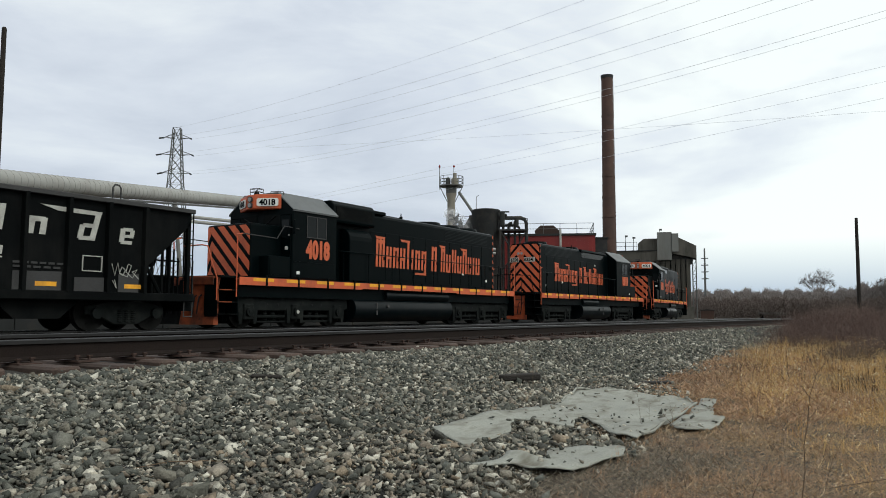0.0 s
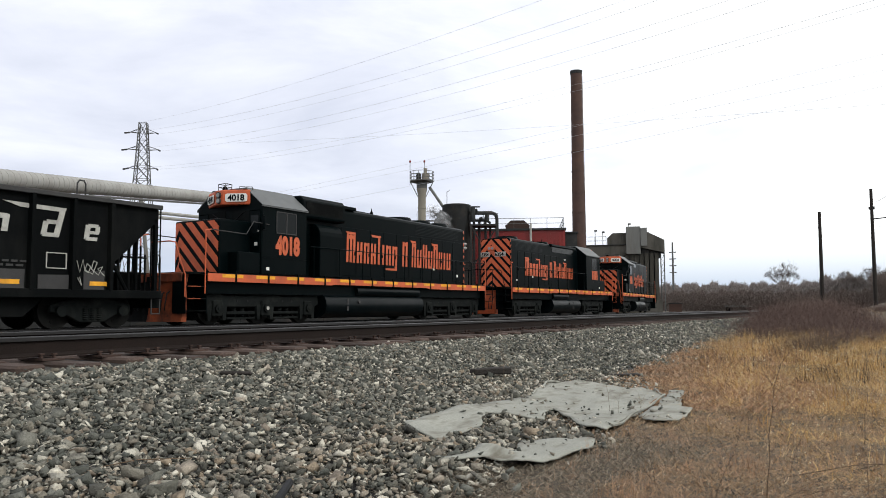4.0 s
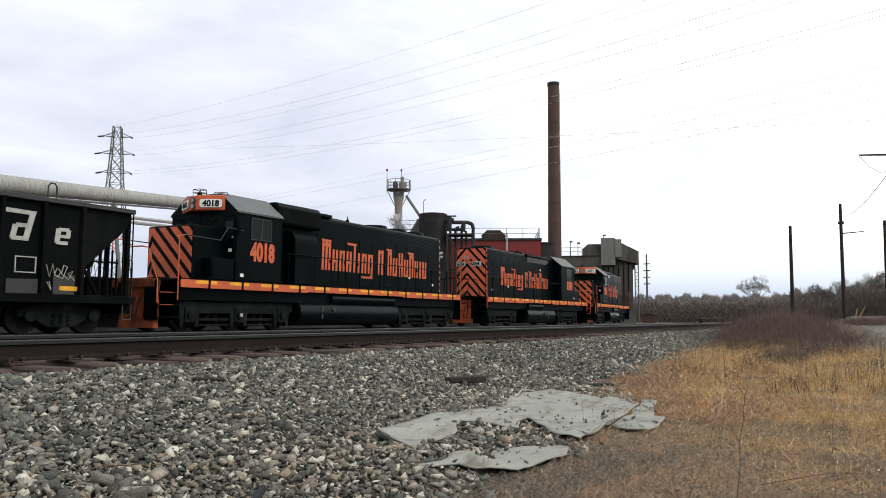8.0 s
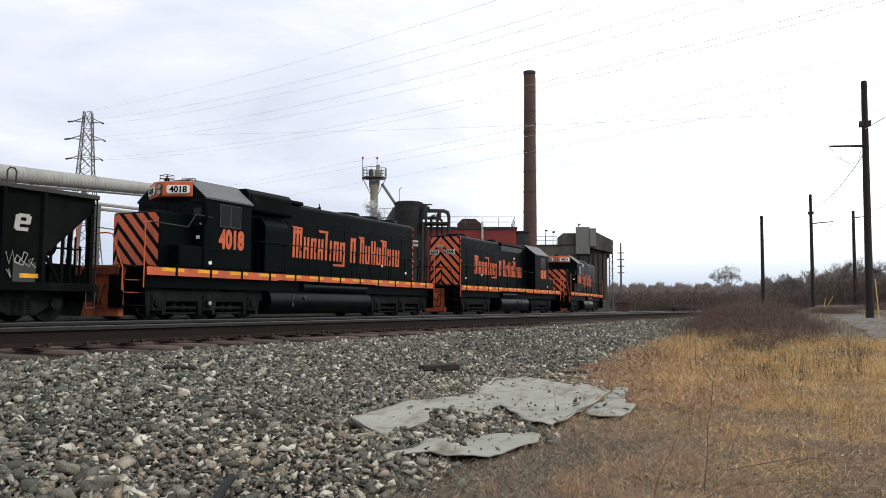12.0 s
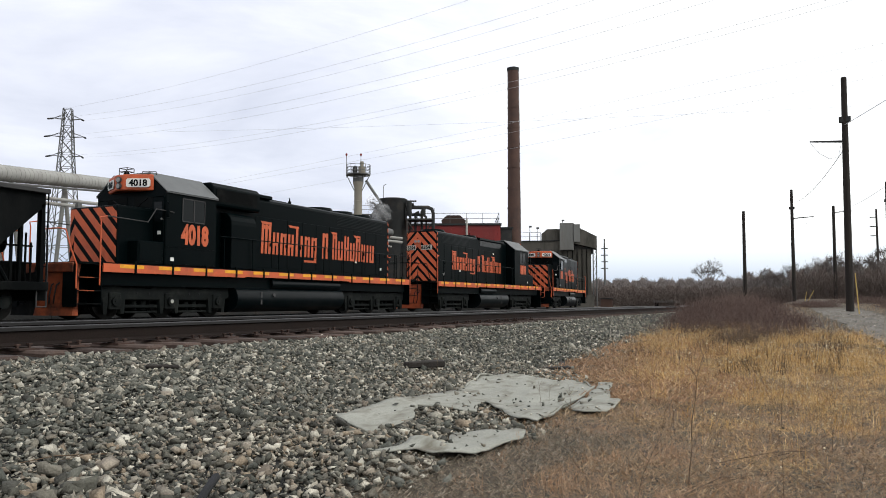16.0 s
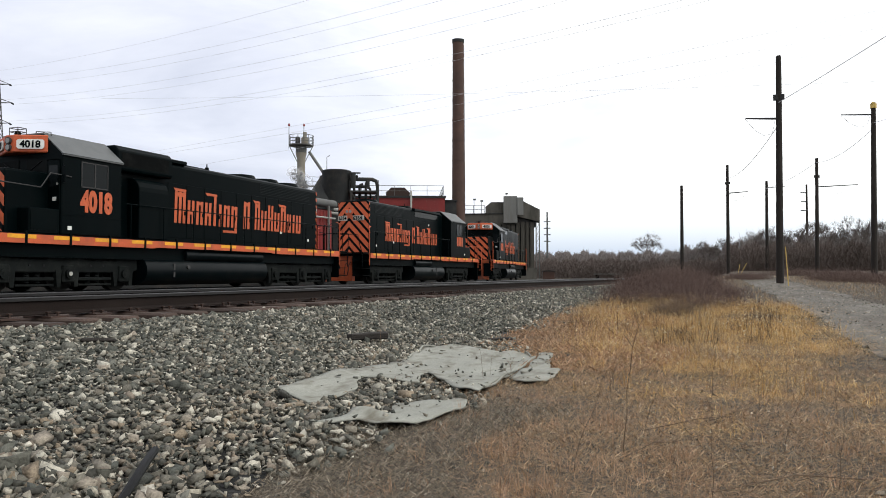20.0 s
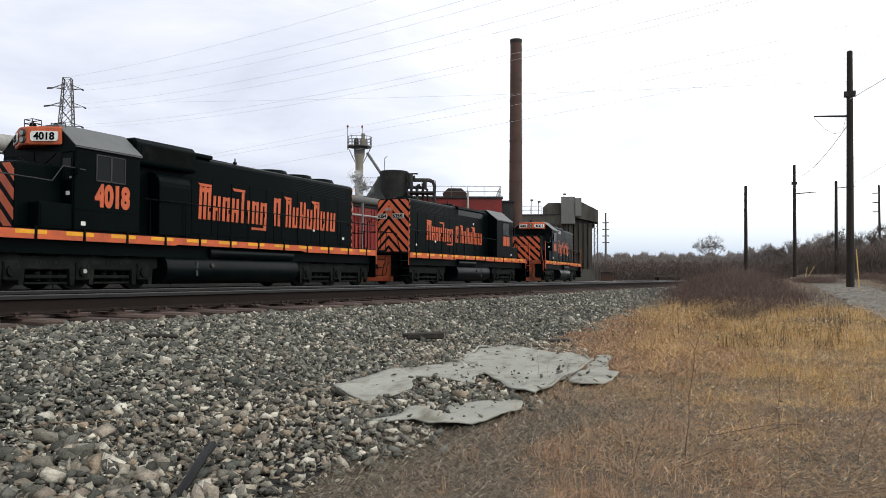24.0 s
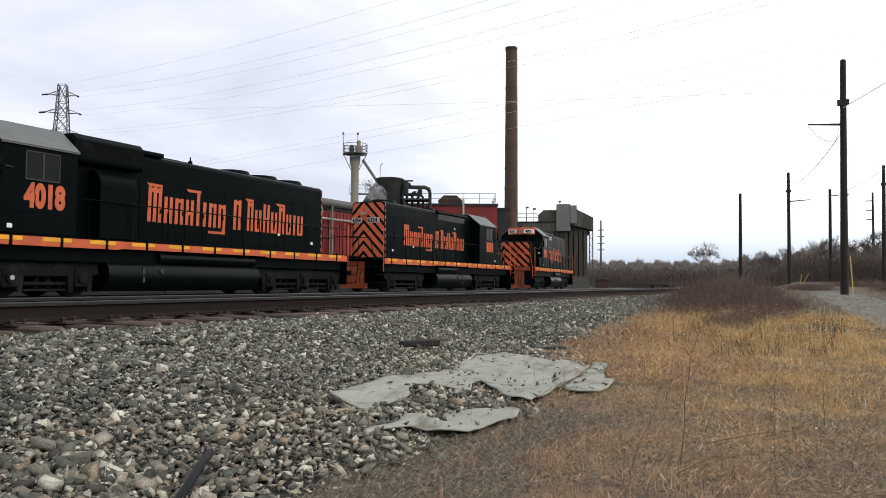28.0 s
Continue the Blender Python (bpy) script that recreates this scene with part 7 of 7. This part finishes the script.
def railing(b, pts, h=1.1, r=0.03):
    for a, c in zip(pts, pts[1:]):
        a, c = Vector(a), Vector(c)
        n = max(1, round((c - a).length / 1.8))
        for i in range(n + 1):
            p = a.lerp(c, i / n)
            b.rod(p, p + Vector((0, 0, h)), r, n=4)
        for k in (0.5, 1.0):
            b.rod(a + Vector((0, 0, h * k)), c + Vector((0, 0, h * k)), r, n=4)
    return b


red = site("red_building", 69.6, 39.8, -64.8, "dark red sheet-metal building with a railed flat roof", "industrial building")
w = part("wall", B().box(-8.4, 10.6, 0, 9, 0, 8.9), M["redwall"], red, "dark red ribbed sheet-metal walls")
for i in range(46):
    part("wall_rib", B().box(-8.1 + i * 0.41, -8.04 + i * 0.41, -0.05, 0, 0.2, 8.7), M["redwall"], w)
for i in range(20):
    part("wall_rib", B().box(10.6, 10.65, 0.2 + i * 0.44, 0.26 + i * 0.44, 0.2, 8.7), M["redwall"], w)
part("roof_edge", B().box(-8.55, 10.75, -0.15, 9.1, 8.9, 9.12), M["darksteel"], red)
part("roof_railing", railing(B(), [(0.2, 0.1, 9.1), (10.5, 0.1, 9.1), (10.5, 8.8, 9.1)]), M["lattice"], red)
part("drain_pipe", B().rod((7.1, -0.12, 4), (7.1, -0.12, 9.6), 0.11, n=8), M["oldwhite"], red, "pale vertical pipe on the wall")
pent = part("roof_ventilator", B().prism([(4.5, 9.1), (6.9, 9.1), (7.0, 9.6), (6.4, 10.15), (5.0, 10.15), (4.4, 9.6)], 1.5, 4.0), M["plate"], red, "rusty octagonal ventilator on the roof")
# Added dark block stands in for the red building's dark right side.
ann = site("red_building_side", 73.85, 30.75, -64.8, "dark block standing in for the red building's right side", "industrial building")
part("wall", B().box(0, 1.9, 0.5, 8, 0, 8.6), M["darksteel"], ann)
part("roof_edge", B().box(-0.1, 2.0, 0.4, 8.1, 8.6, 8.75), M["darksteel"], ann)

st = site("chimney_stack", 81.9, 31.65, 0, "tall rusty steel chimney stack with flanged rings", "chimney")
part("shaft", B().turned([(0.80, 0), (0.74, 9), (0.68, 18), (0.64, 27.9)], 28), M["stack"], st, smooth=True)
for i in range(11):
    z = 4.6 + i * 2.33
    part("flange_ring", B().turned([(0.80 - z * 0.0055 + 0.02, 0), (0.80 - z * 0.0055 + 0.02, 0.13)], 28, (0, 0, z)), M["stack"], st)
part("top_rim", B().turned([(0.69, 27.7), (0.71, 28.05), (0.64, 28.06), (0.6, 27.7)], 28), M["darksteel"], st)
part("ladder", B().rod((0.75, -0.45, 0), (0.62, -0.4, 27.5), 0.03, n=4).rod((0.6, -0.62, 0), (0.45, -0.55, 27.5), 0.03, n=4), M["stack"], st)

ves = site("process_vessel", 61.5, 40.2, -62, "sooty black steel vessel with pipework and walkways", "process plant")
part("tank_shell", B().turned([(2.1, 0), (2.1, 8.0), (2.15, 8.05), (0.55, 10.3), (0.5, 10.5)], 26, (2.9, 2.2, 0)), M["darksteel"], ves, smooth=True)
part("tank_shell", B().turned([(1.62, 0), (1.62, 10.75), (1.66, 10.8), (1.66, 10.9), (1.5, 10.96), (0.2, 11.0)], 24, (4.3, 1.6, 0)), M["darksteel"], ves, smooth=True)
part("platform", B().box(5.8, 9.0, 0.0, 2.6, 8.75, 8.9), M["darksteel"], ves)
part("platform_railing", railing(B(), [(5.8, 0, 8.9), (9.0, 0, 8.9), (9.0, 2.6, 8.9)], 1.0), M["darksteel"], ves)
for x, z in ((6.3, 10.4), (6.9, 9.6), (7.6, 9.9)):
    part("pipe_riser", B().tube([(x, 1.0, 0), (x, 1.0, z - 0.3), (x + 0.1, 1.0, z - 0.08), (x + 0.4, 1.0, z)], 0.15, 10), M["darksteel"], ves, smooth=True)
part("pipe_bend", B().tube([(5.6, 1.2, 10.1), (8.3, 1.2, 10.1), (8.72, 1.2, 9.95), (8.9, 1.2, 9.55), (8.9, 1.2, 6)], 0.19, 12), M["darksteel"], ves, "large black pipe bending down", smooth=True)
part("pipe_bend", B().tube([(5.6, 1.6, 9.4), (7.7, 1.6, 9.4), (8.1, 1.6, 9.2), (8.2, 1.6, 6)], 0.13, 10), M["darksteel"], ves, smooth=True)
part("beam", B().box(4.9, 7.0, 0.8, 1.0, 10.62, 10.74), M["darksteel"], ves)
for x in (6.0, 8.9):
    for y in (0.1, 2.5):
        part("column", B().box(x - 0.1, x + 0.1, y - 0.1, y + 0.1, 0, 8.8), M["darksteel"], ves)
part("brace", B().rod((6.0, 0.1, 4.5), (8.9, 0.1, 8.7), 0.07, n=5).rod((8.9, 0.1, 4.5), (6.0, 0.1, 8.7), 0.07, n=5), M["darksteel"], ves)
part("lamp_post", B().tube([(3.2, 2.0, 10.9), (3.2, 2.0, 12.3), (3.5, 2.0, 12.5)], 0.04, 5), M["lattice"], ves)
part("valve", B().rod((6.2, 0.6, 9.2), (6.2, 0.6, 10.6), 0.28, n=10), M["darksteel"], ves)
part("valve", B().rod((7.8, 0.5, 9.2), (7.8, 0.5, 9.9), 0.24, n=10), M["darksteel"], ves)

ves.matrix_basis = ves.matrix_basis @ Matrix.Diagonal((0.86, 0.9, 1, 1))

cy = site("cyclone_tower", 75.6, 48.8, -60, "cream cylindrical tower with a railed head platform", "process plant")
part("shaft", B().turned([(0.46, 0), (0.46, 12.6), (0.49, 12.62), (0.49, 12.75), (0.46, 12.77), (0.46, 14.2), (0.62, 14.9), (0.62, 15.0)], 20), M["cream"], cy, smooth=True)
part("head", B().turned([(0.62, 15.0), (0.64, 15.80), (1.42, 15.82), (1.42, 15.92), (0.40, 15.94)], 18), M["lattice"], cy, "dark steel head on the tower")
rl = B()
for i in range(14):
    a, c = 2 * math.pi * i / 14, 2 * math.pi * (i + 1) / 14
    rl.rod((1.42 * math.cos(a), 1.42 * math.sin(a), 15.9), (1.42 * math.cos(a), 1.42 * math.sin(a), 17.0), 0.035, n=4)
    for z in (16.27, 16.63, 17.0):
        rl.rod((1.42 * math.cos(a), 1.42 * math.sin(a), z), (1.42 * math.cos(c), 1.42 * math.sin(c), z), 0.035, n=4)
part("head_railing", rl, M["lattice"], cy)
part("head_drum", B().turned([(0.42, 15.9), (0.42, 16.75), (0.22, 16.9), (0.22, 17.45)], 14, (0.42, 0, 0)), M["cream"], cy, "small cream drum on the head platform", smooth=True)
part("head_drum", B().turned([(0.30, 15.9), (0.30, 16.7), (0.16, 16.95)], 14, (-0.40, 0.2, 0)), M["darksteel"], cy, smooth=True)
for sx in (-1, 1):
    part("platform_bracket", B().rod((sx * 1.35, -0.2, 15.80), (sx * 0.46, -0.1, 14.0), 0.05, n=5), M["lattice"], cy)
part("chute", B().rod((0.9, 0, 15.2), (4.3, 0.2, 10.2), 0.17, n=10), M["sheet"], cy, "grey slanting chute")
part("mast", B().rod((-1.4, 0, 15.5), (-1.4, 0, 18.2), 0.035, n=5).rod((0.3, 0, 16.8), (0.3, 0, 18.2), 0.035, n=5), M["lattice"], cy)
for x in (-1.4, 0.3):
    part("warning_light", B().turned([(0.10, 0), (0.13, 0.12), (0.06, 0.28)], 10, (x, 0, 18.15)), M["redwall"], cy, "small red warning light")
part("gangway", B().box(-0.6, 5.0, 0.4, 1.2, 11.2, 11.3), M["lattice"], cy)
part("gangway_railing", railing(B(), [(-0.6, 0.4, 11.3), (5.0, 0.4, 11.3)], 1.0), M["lattice"], cy)

bn = site("loading_bins", 88.6, 34.2, -72.4, "stained concrete loading bins with a sheet-metal gallery on top", "industrial building")
part("gallery", B().box(-4, 6.2, 0, 3, 7.15, 8.35), M["concrete"], bn, "grey stained conveyor gallery")
part("gallery_roof", B().box(-4.1, 6.2, -0.1, 3.1, 8.35, 8.45), M["darksteel"], bn)
part("head_house", B().box(5.55, 7.25, -0.5, 2.2, 7.2, 10.55).bevel(0.05), M["sheet"], bn, "pale grey sheet-metal head house")
part("top_shed", B().prism([(3.3, 8.4), (5.6, 8.4), (5.6, 9.9), (4.0, 9.9), (3.3, 9.3)], 0.6, 3.0), M["concrete"], bn)
part("gallery", B().prism([(7.3, 8.0), (10.0, 7.35), (10.0, 8.85), (7.3, 10.25)], -0.4, 2.5), M["concrete"], bn, "sloping gallery, stained grey")
part("gallery_end", B().box(7.25, 8.0, -0.6, 2.5, 8.2, 10.35), M["sheet"], bn)
for i in range(9):
    part("bin_wall", B().box(4.2 + i * 0.58, 4.66 + i * 0.58, -0.1 + 0.06 * (i % 2), 2.6, 0, 7.3), M["darkconcrete"], bn, "upright concrete bin wall panel")
part("bin_neck", B().box(5.6, 9.5, 0.2, 2.3, 6.8, 8.0), M["darksteel"], bn)
part("lower_beam", B().box(4.0, 9.6, -0.3, 2.6, 0, 1.7), M["concrete"], bn)
part("bin_back", B().box(-3.5, 9.3, 1.2, 2.8, 0, 7.1), M["darksteel"], bn)
tw = B()
for x in (9.55, 9.95):
    tw.rod((x, 0, 0), (x, 0, 7.3), 0.07, n=5)
for k in range(8):
    tw.rod((9.55, 0, 0.4 + k * 0.85), (9.95, 0, 0.4 + k * 0.85), 0.04, n=4)
    tw.rod((9.55, 0, 0.4 + k * 0.85), (9.95, 0, 1.25 + k * 0.85 if k < 7 else 7.2), 0.03, n=4)
part("ladder_tower", tw, M["lattice"], bn)
for x, h in ((1.9, 1.7), (2.8, 1.5), (0.2, 0.5), (5.9, 0.3 + 2.1)):
    part("flood_lamp", B().tube([(x, 0.2, 8.4), (x, 0.2, 8.4 + h), (x + 0.15, 0.1, 8.5 + h)], 0.04, 5).box(x - 0.1, x + 0.25, 0, 0.2, 8.4 + h, 8.6 + h), M["lattice"], bn)
part("gallery_railing", railing(B(), [(0.5, 0, 8.45), (3.2, 0, 8.45)], 1.0), M["lattice"], bn)
shed = site("red_shed", 96.5, 25.6, -74, "low rusty red shed beside the concrete bins", "shed")
part("wall", B().box(0, 1.5, 0, 3, 0, 1.25), M["stack"], shed)
part("roof", B().prism([(-0.1, 1.25), (1.6, 1.25), (1.6, 1.32), (0.75, 1.42), (-0.1, 1.32)], -0.1, 3.1), M["darksteel"], shed)
sh2 = site("flat_car", 112, 22.0, -80, "far flat grey wagon standing on the siding", "freight car")
part("deck", B().box(0, 3.6, 0, 12, 0.8, 1.1), M["sheet"], sh2)
for x in (0.2, 3.0):
    part("wheel_block", B().box(x, x + 0.5, 0.2, 1.0, 0.2, 0.9), M["under"], sh2)

# a red flat-roofed annex close behind the train, with pipes along its front
anx = site("red_annex", 36.0, 30.3, -2, "low red sheet-metal annex with grey pipes along its roof edge", "industrial building")
w = part("wall", B().box(0, 14.4, 0, 5, 0, 5.75), M["redwall"], anx)
for i in range(34):
    part("wall_rib", B().box(0.2 + i * 0.42, 0.26 + i * 0.42, -0.05, 0, 0.2, 5.6), M["redwall"], w)
part("roof_edge", B().box(-0.1, 14.5, -0.12, 5.1, 5.75, 5.9), M["darksteel"], anx)
part("duct", B().rod((-0.5, -0.1, 6.2), (14.6, -0.1, 6.2), 0.30, n=14), M["lattice"], anx, "thick grey duct along the roof edge", smooth=True)
part("pipe", B().rod((-0.5, -0.3, 5.1), (14.4, -0.3, 5.1), 0.07, n=8), M["tube"], anx, "thin pale pipe along the wall", smooth=True)
for i in range(5):
    part("duct_support", B().box(1.0 + i * 3.1, 1.12 + i * 3.1, -0.4, -0.28, 0, 6.0), M["sheet"], anx)

# the long conveyor tube over the yard
P0, P1 = Vector((2.0, 34.8, 5.95)), Vector((60.0, 64.4, 13.1))
cv = thing("conveyor_tube", "long pale grey ribbed conveyor tube crossing above the yard", "conveyor")
part("tube_shell", B().rod(P0, P1, 0.575, n=28), M["tube"], cv, smooth=True)
n = 110
for i in range(n):
    p = P0.lerp(P1, i / n)
    q = P0.lerp(P1, i / n + 0.0013)
    part("tube_rib", B().rod(p, q, 0.592, n=24), M["tube"], cv, smooth=True)
d = (P1 - P0).normalized()
part("walkway_pipe", B().rod(P0 + Vector((0.2, -0.5, -0.75)), P1 + Vector((0.2, -0.5, -0.75)), 0.09, n=6), M["lattice"], cv)
for t in (0.22, 0.44, 0.56, 0.68, 0.9):
    p = P0.lerp(P1, t)
    leg = B().rod((p.x - 0.5, p.y + 0.6, 0), (p.x, p.y, p.z - 0.5), 0.16, n=8).rod((p.x + 0.9, p.y - 0.6, 0), (p.x, p.y, p.z - 0.5), 0.16, n=8)
    part("trestle_leg", leg, M["sheet"], cv)
pb = thing("pipe_bridge", "thin grey pipes on a steel bridge over the yard", "pipe bridge")
for k, dz in enumerate((0, 0.35)):
    part("pipe", B().rod((30, 52.5, 8.6 - dz), (60, 28 + 6, 6.6 - dz), 0.13, n=8), M["tube"], pb)
for x, y in ((36.6, 47.0), (43.5, 42.5)):
    part("column", B().box(x - 0.15, x + 0.15, y - 0.15, y + 0.15, 0, 7.9), M["lattice"], pb)
back = site("dark_plant_block", 50.0, 46.0, -55, "low sooty plant building behind the train", "industrial building")
part("wall", B().box(2, 10, 0, 6, 0, 3.6), M["darksteel"], back)
for i in range(6):
    part("pipe_rack_post", B().box(-9 + i * 1.7, -8.85 + i * 1.7, 0, 0.15, 0, 4.4), M["darksteel"], back)
for z in (3.2, 4.3):
    part("rack_pipe", B().rod((-9, 0.1, z), (2, 0.1, z), 0.1, n=6), M["darksteel"], back)


# a wisp of steam over the vessel
plume = thing("steam_plume", "thin white steam drifting off the process vessel", "steam", at=pose(66.0, 44.0, 0), kind="stuff")
rs = np.random.default_rng(4)
for k in range(14):
    up = (k + 0.5) / 14
    c = (-4.9 - 0.6 * up + rs.normal(0, 0.2), -5.9 + 0.9 * up + rs.normal(0, 0.3), 8.7 + 1.7 * up)
    wisp = bmesh.new()
    bmesh.ops.create_icosphere(wisp, subdivisions=3, radius=rs.uniform(0.35, 0.75))
    for v in wisp.verts:
        v.co *= 0.75 + 0.7 * noise.noise(v.co * 2.4 + Vector((k * 3, 0, 0)))
    part("wisp", wisp, M["steam"], plume, at=pose(*c), smooth=True)

# added, unseen dark wall: keeps bright background from showing beneath the train
lw = thing("backing_wall", "added low dark wall that blocks the bright view under the train", "wall", kind="structure")
for i in range(17):
    part("wall_panel", B().box(-22 + i * 6.0, -16.02 + i * 6.0, 27.0, 27.3, 0, 1.25 + 0.05 * (i % 3)).bevel(0.02), M["darksteel"], lw)


# ---- what moves ----
def motions():
    for ob, x, y, rz in ((loco_a, 18.5, TRACK_Y, 0.0), (loco_b, 49.4, TRACK_Y, 180.0), (loco_c, 58.2, TRACK_Y + 0.6, 7.5), (hopper, 14.0, TRACK_Y, 0.0)):
        way = Vector((1, 0, 0)) if ob is not loco_c else Vector((math.cos(radians(7.5)), math.sin(radians(7.5)), 0))
        walk(ob, [(t, pose(x + way.x * s, y + way.y * s, RAIL, 0, 0, rz)) for t, s in ROLL])
    walk(plume, [(t, pose(66.0 + 0.25 * math.sin(t * 0.9), 44.0 + 0.2 * math.sin(t * 0.6 + 1), 0.12 * math.sin(t * 1.3), 0, 0, 8 * math.sin(t * 0.5))) for t in range(0, 29)])
    for ws, x, r in WHEELS:
        turned_about = ws.parent.parent is loco_b
        walk(ws, [(t, pose(x, 0, r, 0, math.degrees(s / r) * (-1 if turned_about else 1), 0)) for t, s in ROLL])


motions()
